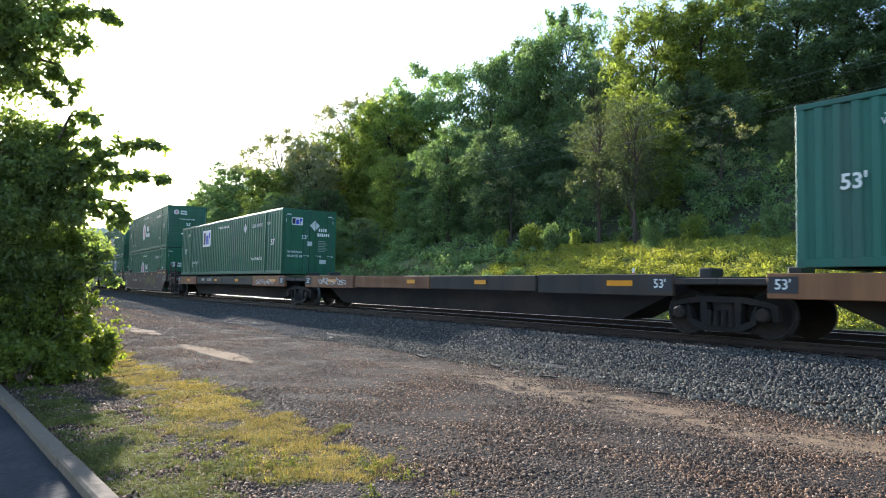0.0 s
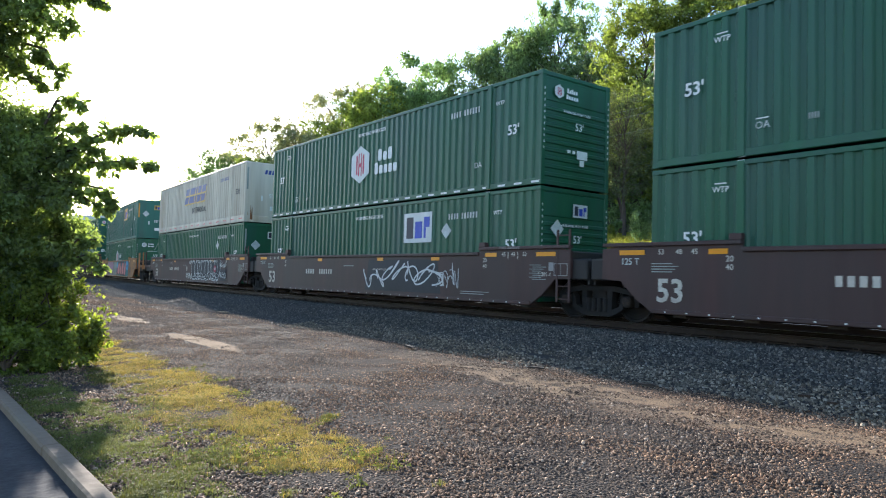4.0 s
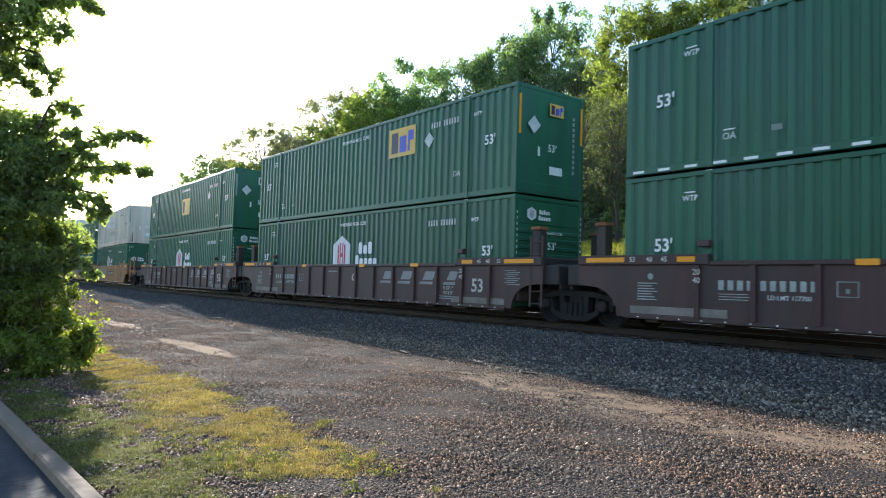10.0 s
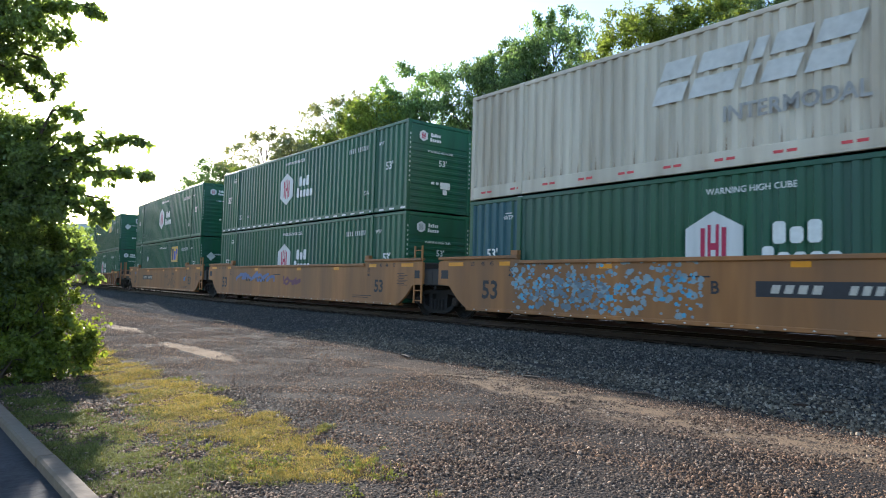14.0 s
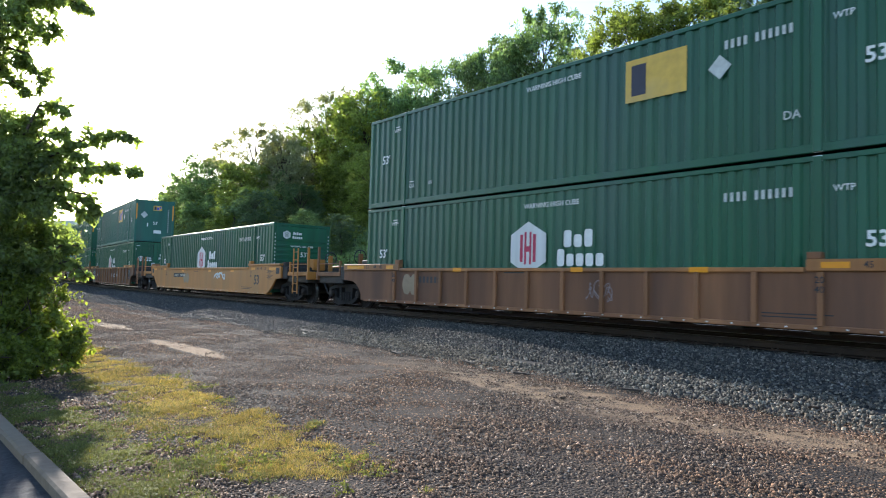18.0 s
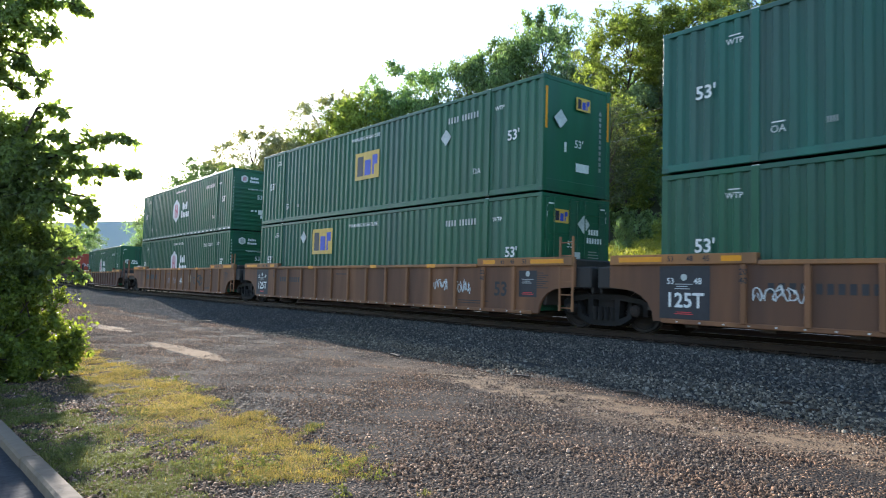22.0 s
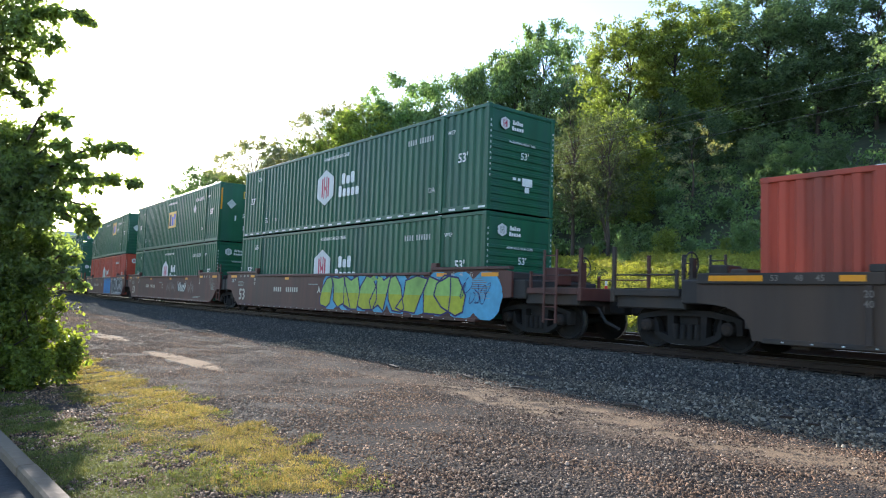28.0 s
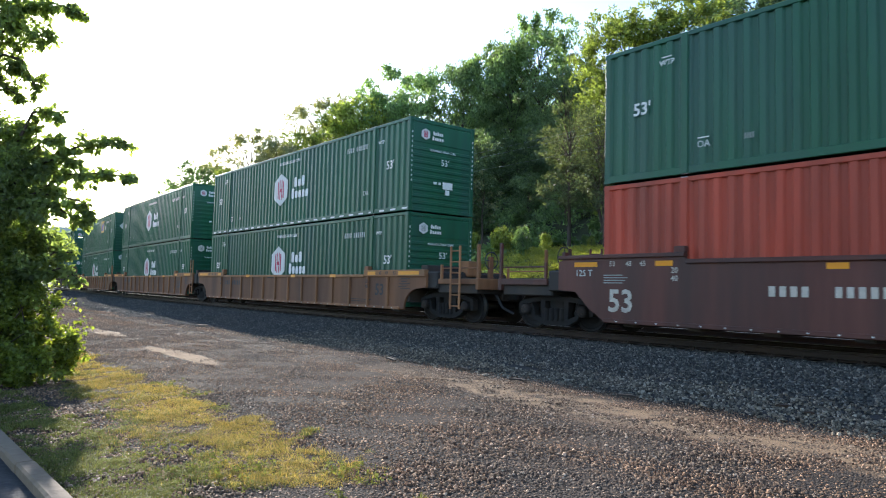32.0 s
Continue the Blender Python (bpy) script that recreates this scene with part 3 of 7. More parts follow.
def road():
    zr = YARD_Z + 0.004
    k0, k1 = Vector((-40.0, -1.01)), Vector((15.2, 1.918))     # kerb line
    d = (k1 - k0).normalized()
    nrm = Vector((-d.y, d.x))
    g = Geo()
    rng = np.random.default_rng(5)
    a, b = k0 - nrm * 14, k1 - nrm * 14
    g.add([(k0.x, k0.y, zr), (a.x, a.y, zr), (b.x, b.y, zr), (k1.x, k1.y, zr)], [(0, 1, 2, 3)])
    tagged(new("road", g.mesh("road", ASPHALT)), "old dark asphalt path beside the gravel yard", "road", kind="structure")
    root = tagged(new("kerb"), "low weathered concrete kerb with chipped edges", "kerb", kind="structure")
    count = 18
    length = (k1 - k0).length / count
    stone = Geo().box(0.004, length - 0.004, 0.0, 0.14, -0.12, 0.08, 0.018).mesh("kerb_stone", KERB)
    for i in range(count):
        p = k0 + d * (i * length)
        part("kerb_stone", stone, root, Matrix.Translation((p.x, p.y, zr + rng.uniform(-0.006, 0.006))) @ Matrix.Rotation(math.atan2(d.y, d.x) + rng.uniform(-0.003, 0.003), 4, "Z"))


def pebbles(name, spots, sizes, mat, label, seed, chunky=False):
    """Loose stones in one mesh: chunky ones have sides and a top of their own, fine ones are low peaks."""
    rng = np.random.default_rng(seed)
    k = len(spots)
    low = np.array([(1, 0, -0.5), (0, 1, -0.5), (-1, 0, -0.5), (0, -1, -0.5)], float)
    if chunky:
        base = np.concatenate([low * np.array([1, 1, 0.8]), np.array([(0.55, 0.5, 0.75), (-0.5, 0.55, 0.75), (-0.55, -0.5, 0.75), (0.5, -0.55, 0.75)])])
        tri = np.array([(0, 1, 4), (1, 5, 4), (1, 2, 5), (2, 6, 5), (2, 3, 6), (3, 7, 6), (3, 0, 7), (0, 4, 7), (4, 5, 6), (4, 6, 7)])
    else:
        base = np.concatenate([low, [(0, 0, 0.9)]])
        tri = np.array([(0, 1, 4), (1, 2, 4), (2, 3, 4), (3, 0, 4)])
    c = len(base)
    v = base[None] * rng.uniform(0.75, 1.25, (k, c, 1)) + rng.normal(0, 0.17, (k, c, 3))
    v *= sizes[:, None, None] * rng.uniform(0.7, 1.3, (k, 1, 3)) * np.array([1, 1, 0.85])
    a = rng.uniform(0, 6.28, k)
    ca, sa = np.cos(a)[:, None], np.sin(a)[:, None]
    v = np.stack([v[..., 0] * ca - v[..., 1] * sa, v[..., 0] * sa + v[..., 1] * ca, v[..., 2]], -1) + spots[:, None, :]
    f = (tri[None] + (np.arange(k) * c)[:, None, None]).reshape(-1, 3)
    me = bpy.data.meshes.new(name)
    me.vertices.add(k * c)
    me.vertices.foreach_set("co", v.reshape(-1))
    me.loops.add(len(f) * 3)
    me.loops.foreach_set("vertex_index", f.reshape(-1))
    me.polygons.add(len(f))
    me.polygons.foreach_set("loop_start", np.arange(0, len(f) * 3, 3))
    me.update(calc_edges=True)
    me.materials.append(mat)
    return tagged(new(name, me), label, "gravel", kind="stuff")


def gravel():
    rng = np.random.default_rng(11)
    # ballast shoulder: the near stretch stone by stone, the rest lower and simpler
    k = 165000
    s = 4 - 84 * rng.random(k) ** 1.9
    n = rng.uniform(-5.1, -1.0, k)
    sx, sy, hh = np.interp(s, SGRID, TX), np.interp(s, SGRID, TY), np.interp(s, SGRID, HEAD)
    n += 0.3 * bumps(s, s * 0, 0.8) * (n < -4)
    keep = (n > -4.55) | (rng.random(k) < 0.45)
    sx, sy, hh, n, s = sx[keep], sy[keep], hh[keep], n[keep], s[keep]
    x, y = sx - n * np.sin(hh), sy + n * np.cos(hh)
    z = np.interp(n, [-5.2, -4.6, -3.9, -2.1, -1.3], [-0.63, -0.60, -0.52, -0.235, -0.215]) + rng.uniform(-0.005, 0.035, len(n))
    sz = rng.uniform(0.012, 0.027, len(n)) * (1 + 0.03 * np.clip(-22 - s, 0, 60))
    spots, near = np.stack([x, y, z], 1), s > -19
    # stones at the foot take the paler tone that stands in for sunlight
    dusty = near & (n + rng.normal(0, 0.25, len(n)) < -3.75)
    near &= ~dusty
    pebbles("dusty_gravel", spots[dusty], sz[dusty], SUNLIT_DUSTY, "crushed stones at the foot of the ballast, paled for dust and sunlight", 16, True)
    pebbles("ballast_stones", spots[near], sz[near], STONE, "sharp grey crushed ballast stones along the rails", 12, True)
    far = s <= -19
    pebbles("ballast_far", spots[far], sz[far], STONE, "grey crushed ballast stones farther down the line", 15)
    # yard
    k = 480000
    x = 3 - 62 * rng.random(k) ** 2.0
    y = rng.uniform(0.4, 10.5, k)
    band = abs(y - 7.3 + 0.5 * bumps(x, y, 0.8)) < 0.32 + 0.35 * bumps(x, y, 1.3, 2.0)
    clear = 0.14 + 0.6 * (bumps(x, y, 3.4, 1.0) > 0.0)
    keep = (side_of_track(x, y) < -4.2) & (rng.random(k) < np.where(band, clear, 1.0)) & (y > 0.053 * x + 1.27) & (y < 6.8 - 0.95 * x)
    wv = y + 0.12 * bumps(x, y, 2.2, 5.0)
    # the two pale patches keep few pebbles
    worn = (((x + 22.4) / 2.1) ** 2 + ((wv - 4.9) / 0.34) ** 2 < 1) | (((x + 15.0) / 2.5) ** 2 + ((wv - 4.75) / 0.32) ** 2 < 1)
    keep &= ~worn | (rng.random(k) < 0.16)
    keep &= rng.random(k) < (3 - x + 0.6 * bumps(x, y, 1.7)) / 2.6
    x, y = x[keep], y[keep]
    sz = (0.0055 + 0.0085 * rng.random(len(x)) ** 1.3) * (1 + 0.05 * np.clip(-7 - x, 0, 30)) * (1 + 0.5 * (rng.random(len(x)) < 0.07))
    spots, near = np.stack([x, y, ground_z(x, y) + sz * 0.2], 1), x > -9.5
    pebbles("yard_gravel", spots[near], sz[near], PEBBLE, "loose brown-grey gravel spread over the yard", 13, True)
    pebbles("fine_gravel", spots[~near], sz[~near], PEBBLE, "brown-grey fine gravel trodden into the yard", 14)


def blades(name, x, y, z, hgt, width, mat, label, seed, lean=0.5, category="grass"):
    """Grass or weed blades, each a bent two-part blade, in one mesh."""
    rng = np.random.default_rng(seed)
    k = len(x)
    a, ln = rng.uniform(0, 6.28, k), rng.uniform(0.1, lean, k)
    dx, dy = np.cos(a), np.sin(a)
    w = width * rng.uniform(0.6, 1.3, k)
    b = np.stack([x, y, z], 1)
    side = np.stack([-dy, dx, np.zeros(k)], 1) * w[:, None]
    mid = b + np.stack([dx * ln * hgt * 0.35, dy * ln * hgt * 0.35, hgt * 0.6], 1)
    tip = b + np.stack([dx * ln * hgt, dy * ln * hgt, hgt * (1 - 0.25 * ln)], 1)
    v = np.stack([b - side, b + side, mid + side * 0.8, mid - side * 0.8, tip], 1)
    f4 = np.array([0, 1, 2, 3])[None] + (np.arange(k) * 5)[:, None]
    f3 = np.array([3, 2, 4])[None] + (np.arange(k) * 5)[:, None]
    me = bpy.data.meshes.new(name)
    me.vertices.add(k * 5)
    me.vertices.foreach_set("co", v.reshape(-1))
    loops = np.concatenate([f4, f3], 1).reshape(-1)
    me.loops.add(len(loops))
    me.loops.foreach_set("vertex_index", loops)
    me.polygons.add(2 * k)
    starts = np.stack([np.arange(k) * 7, np.arange(k) * 7 + 4], 1).reshape(-1)
    me.polygons.foreach_set("loop_start", starts)
    me.update(calc_edges=True)
    me.materials.append(mat)
    return tagged(new(name, me), label, category, kind="stuff")


def inside(px, py, poly):
    r = np.zeros(len(px), bool)
    for (x0, y0), (x1, y1) in zip(poly, poly[1:] + poly[:1]):
        c = (y0 > py) != (y1 > py)
        r ^= c & (px < (x1 - x0) * (py - y0) / (y1 - y0 + 1e-9) + x0)
    return r


SUNNY_PATCH = [(-17, 3.0), (-12.8, 3.0), (-10.4, 3.1), (-8.5, 3.05), (-7.2, 3.1), (-6.4, 3.1), (-5.5, 3.18), (-4.6, 2.9), (-4.9, 2.5), (-5.1, 2.1), (-5.6, 1.75), (-6.4, 1.95), (-7.2, 1.9), (-8.5, 1.95), (-10.4, 1.9), (-13, 2.1), (-16, 2.3)]
KERB_PATCH = [(-12.6, 0.8), (-11.6, 1.1), (-10.2, 1.35), (-8.6, 1.5), (-7.3, 1.68), (-6.2, 1.72), (-5.3, 1.7), (-4.4, 1.7), (-3.7, 1.5), (-3.7, 1.0), (-5.3, 0.9), (-8.7, 0.75)]


def verge():
    rng = np.random.default_rng(21)
    # tufts first, then the blades of each
    k = 40000
    tx, ty = -3.6 - 13.0 * rng.random(k) ** 1.2, rng.uniform(0.85, 3.6, k)
    wob = 0.2 * bumps(tx, ty, 2.3) + 0.16 * bumps(tx, ty, 6.1, 1.0) + rng.normal(0, 0.09, k)
    dens = 0.55 + 0.45 * bumps(tx, ty, 2.1, 2.0) + 0.45 * bumps(tx, ty, 6.3, 5.0)
    tongue, strip_side = inside(tx, ty + wob, SUNNY_PATCH), inside(tx, ty + wob * 0.6, KERB_PATCH)
    stray = (ty > 2.0) & (ty < 3.4 - 0.25 * (tx + 5)) & (dens > 1.05)
    keep = ((tongue & (dens > 0.26)) | (strip_side & (dens > 0.36)) | stray) & (ty > 0.053 * tx + 1.27)
    tx, ty, tongue = tx[keep], ty[keep], tongue[keep]
    vigour = np.clip(0.75 + 0.7 * bumps(tx, ty, 4.1, 3.0) + rng.normal(0, 0.2, len(tx)), 0.3, 1.6)
    count = np.where(tx > -9, 19, 12)
    x = np.repeat(tx, count) + rng.normal(0, 0.026, count.sum())
    y = np.repeat(ty, count) + rng.normal(0, 0.026, count.sum())
    h = np.repeat(vigour, count) * rng.uniform(0.016, 0.05, len(x))
    # more yellow blades where the tongue lies in sun, green ones towards the kerb
    sunny = np.repeat(np.clip(0.35 + 1.2 * (ty - 1.95) + 0.8 * bumps(tx, ty, 2.2, 4.0), 0.04, 0.9) * np.where(tongue, 1, 0.3), count)
    sunlit_blade = rng.random(len(x)) < sunny * 0.75
    wide = np.where(x > -8, 0.0015, 0.0026)
    for pick, mat, nm, lab, sd in ((sunlit_blade, SUNGRASS, "dry_grass", "patchy yellow grass between gravel and kerb, coloured as if sunlit", 22), (~sunlit_blade, GRASS, "verge_grass", "short green grass beside the concrete kerb", 23)):
        blades(nm, x[pick], y[pick], ground_z(x[pick], y[pick]) - 0.004, h[pick], wide[pick], mat, lab, sd, 1.7)
    # low broad-leaved weeds at the tongue's tip and edge
    cs, rs = [], []
    for wx, wy, wr, wc in ((-5.05, 2.95, 0.16, 26), (-4.62, 2.98, 0.09, 12), (-5.4, 2.3, 0.18, 26), (-5.75, 2.05, 0.2, 26), (-6.4, 1.95, 0.16, 18), (-4.3, 2.5, 0.1, 8), (-9.3, 3.1, 0.14, 14), (-10.6, 3.15, 0.18, 18), (-8.2, 3.05, 0.12, 12), (-4.0, 2.2, 0.1, 8)):
        for i in range(wc):
            px, py = wx + rng.normal(0, wr), wy + rng.normal(0, wr * 0.7)
            cs.append((px, py, float(ground_z(np.array(px), np.array(py))) + rng.uniform(0.01, 0.06)))
            rs.append(rng.uniform(0.02, 0.05))
    tagged(new("low_weeds", leaf_mesh("low_weeds", cs, rs, 12, 0.022, GRASS, 24, 0.0, 0.7, 0.0)), "low yellow-green broad-leaved weeds in the gravel", "weeds", kind="stuff")


def bank_growth():
    rng = np.random.default_rng(31)
    k = 34000
    x = rng.uniform(-62, 6, k)
    n = 7.2 + 7.5 * rng.random(k)
    y = np.interp(x, TX, TY) + n
    keep = rng.random(k) < 0.5 + 0.5 * bumps(x, y, 0.9)
    x, y = x[keep], y[keep]
    h = rng.uniform(0.08, 0.26, len(x)) * (1 + 0.4 * bumps(x, y, 0.6, 3.0))
    blades("bank_grass", x, y, ground_z(x, y) - 0.03, h, 0.014, GRASS, "sunlit grass on the railway bank", 32, 0.9, "grass")
    k = 5200
    x = rng.uniform(-29, 5, k)
    n = 7.4 + 7.4 * rng.random(k)
    y = np.interp(x, TX, TY) + n
    z = ground_z(x, y) + rng.uniform(0.0, 0.22, k)
    cs = np.stack([x, y, z], 1)
    me = leaf_mesh("bank_weeds", cs, rng.uniform(0.16, 0.48, k), 62, 0.072, WEED, 33, 0.0, 0.45, 0.0, True)
    tagged(new("bank_weeds", me), "bright leafy weeds covering the railway bank", "weeds", kind="stuff")


road()
gravel()

# ---- trees ----


def leaf_mesh(name, centres, radii, per, size, mat, seed, droop=0.25, squash=0.8, shell=0.55, plain=False):
    """A crown: many single folded leaves set in loose clumps."""
    rng = np.random.default_rng(seed)
    c = np.repeat(np.array(centres), per, 0)
    r = np.repeat(np.array(radii), per)
    k = len(c)
    d = rng.normal(0, 1, (k, 3))
    d /= np.linalg.norm(d, axis=1)[:, None]
    rad = r * (shell + (1 - shell) * rng.random(k)) * (0.75 + 0.5 * rng.random(k))
    p = c + d * rad[:, None] * np.array([1, 1, squash])
    ax = d * 0.7 + rng.normal(0, 0.7, (k, 3))
    ax[:, 2] -= droop
    ax /= np.linalg.norm(ax, axis=1)[:, None]
    up = rng.normal(0, 0.6, (k, 3)) + np.array([0, 0, 0.8])
    sd = np.cross(ax, up)
    sd /= np.linalg.norm(sd, axis=1)[:, None] + 1e-9
    nr = np.cross(sd, ax)
    s = size * rng.uniform(0.6, 1.35, k)[:, None]
    v = np.stack([p, p + ax * s * 0.5 + sd * s * 0.36 + nr * s * 0.12, p + ax * s, p + ax * s * 0.5 - sd * s * 0.36 + nr * s * 0.12], 1)
    f = (np.array([(0, 1, 2), (0, 2, 3)])[None] + (np.arange(k) * 4)[:, None, None]).reshape(-1, 3)
    if plain:
        # far crowns: one pointed blade a leaf
        v = np.stack([p, p + ax * s * 0.6 + sd * s * 0.42, p + ax * s * 1.1 - sd * s * 0.2], 1)
        f = np.arange(k * 3).reshape(-1, 3)
    me = bpy.data.meshes.new(name)
    me.vertices.add(v.shape[0] * v.shape[1])
    me.vertices.foreach_set("co", v.reshape(-1))
    me.loops.add(len(f) * 3)
    me.loops.foreach_set("vertex_index", f.reshape(-1))
    me.polygons.add(len(f))
    me.polygons.foreach_set("loop_start", np.arange(0, len(f) * 3, 3))
    me.update(calc_edges=True)
    me.materials.append(mat)
    return me


def clustered(rng, cs, rs, sub, fine):
    """Breaks each bough's space into small twig clusters, most of them near its outside."""
    out, sizes = [], []
    for c, r in zip(cs, rs):
        for _ in range(sub):
            d = Vector(rng.normal(0, 1, 3)).normalized() * (r * rng.uniform(0.35, 1.05))
            out.append((c[0] + d.x, c[1] + d.y, c[2] + d.z * 0.8))
            sizes.append(r * fine * rng.uniform(0.7, 1.3))
    return out, sizes


def tree_form(seed, height, spread, blobs, per, leaf, mat, low=0.25, top_sharp=1.0, clump=0.16, sub=12, fine=0.36):
    """Trunk and crown meshes for one kind of tree."""
    rng = np.random.default_rng(seed)
    cs, rs = [], []
    for i in range(blobs):
        u = (i + rng.random()) / blobs
        z = height * (low + (0.97 - low) * u)
        prof = math.sin(math.pi * min(1, (0.12 + 0.88 * (1 - u) ** (0.75 * top_sharp)))) ** 0.7 if u > 0.3 else 0.75 + 0.8 * u
        a, r = rng.uniform(0, 6.28), spread * prof * rng.uniform(0.35, 1.0)
        cs.append((r * math.cos(a), r * math.sin(a), z))
        rs.append(height * clump * rng.uniform(0.55, 1.15) * (0.65 if u > 0.85 else 1))
    twigs, sizes = clustered(rng, cs, rs, sub, fine)
    crown = leaf_mesh("crown", twigs, sizes, max(4, per // sub), leaf, mat, seed + 1, 0.2, 0.6, 0.0, True)
    g = Geo()
    pts = [(0, 0, -0.6)]
    for i in range(1, 6):
        pts.append((rng.normal(0, 0.012) * height, rng.normal(0, 0.012) * height, height * 0.17 * i))
    for i in range(5):
        g.rod(pts[i], pts[i + 1], height * 0.014 * (1 - i * 0.18), height * 0.014 * (1 - (i + 1) * 0.18), 7, False)
    for c in cs:
        z = min(c[2] * 0.8, height * 0.82)
        i = min(int(max(z, 0) / (height * 0.17)), 4)
        p = Vector(pts[i]).lerp(Vector(pts[i + 1]), max(0, min(1, (z - pts[i][2]) / (pts[i + 1][2] - pts[i][2]))))
        m = p.lerp(Vector(c), 0.5) + Vector((0, 0, 0.03 * height))
        g.rod(p, m, height * 0.0026, height * 0.0018, 5, False)
        g.rod(m, c, height * 0.0018, height * 0.0006, 5, False)
    return g.mesh("trunk", BARK, smooth=True), crown


FORMS = {
    "broad": [tree_form(100 + i, 14, 4.0, 74, 340, 0.25, LEAF, 0.10, clump=0.12) for i in range(3)],
    "yellow": [tree_form(120 + i, 14, 3.5, 74, 340, 0.25, LEAFY, 0.05, clump=0.115) for i in range(2)],
    "dark": [tree_form(140 + i, 14, 4.4, 66, 330, 0.26, LEAFD, 0.1, clump=0.125) for i in range(2)],
    "tall": [tree_form(150 + i, 14, 3.2, 58, 120, 0.19, LEAFSHADE, 0.30, clump=0.085, sub=10, fine=0.34) for i in range(2)],
    "airy": [tree_form(160, 14, 3.6, 110, 190, 0.2, LEAFS, 0.2, clump=0.085, sub=8, fine=0.42)],
    "silver": [tree_form(170, 14, 4.2, 26, 110, 0.2, LEAFS, 0.25, clump=0.085, sub=8, fine=0.4)],
    "shrub": [tree_form(180 + i, 14, 7.5, 44, 110, 0.9, (LEAFY, LEAF)[i], 0.05, clump=0.24) for i in range(2)],
}
TREE_WORDS = {
    "broad": ("leafy green deciduous tree on the railway bank", "tree"), "yellow": ("sunlit yellow-green deciduous tree on the wooded bank", "tree"),
    "tall": ("slender tree with a bare trunk and high crown", "tree"),
    "dark": ("dense dark green shaded tree on the wooded slope", "tree"), "airy": ("thin-leaved tree with bare twigs on the skyline", "tree"),
    "silver": ("small tree with pale silvery leaves on the bank", "tree"), "shrub": ("low leafy shrub among weeds on the bank", "shrub"),
}
TREE_COUNT = [0]


def tree(kind, x, y, top, wide=1.0):
    base = float(ground_z(np.array(x), np.array(y)))
    h = top - base
    k = TREE_COUNT[0]
    TREE_COUNT[0] += 1
    trunk, crown = FORMS[kind][k % len(FORMS[kind])]
    sc = h / 14.3
    words = TREE_WORDS[kind]
    root = thing("shrub" if kind == "shrub" else "tree", None, Matrix.Translation((x, y, base)) @ Matrix.Rotation(k * 2.4, 4, "Z"), words[0], words[1], "trees and shrubs of the bank")
    m = Matrix.Diagonal((sc * wide, sc * wide, sc, 1))
    part("trunk", trunk, root, m)
    part("crown", crown, root, m)


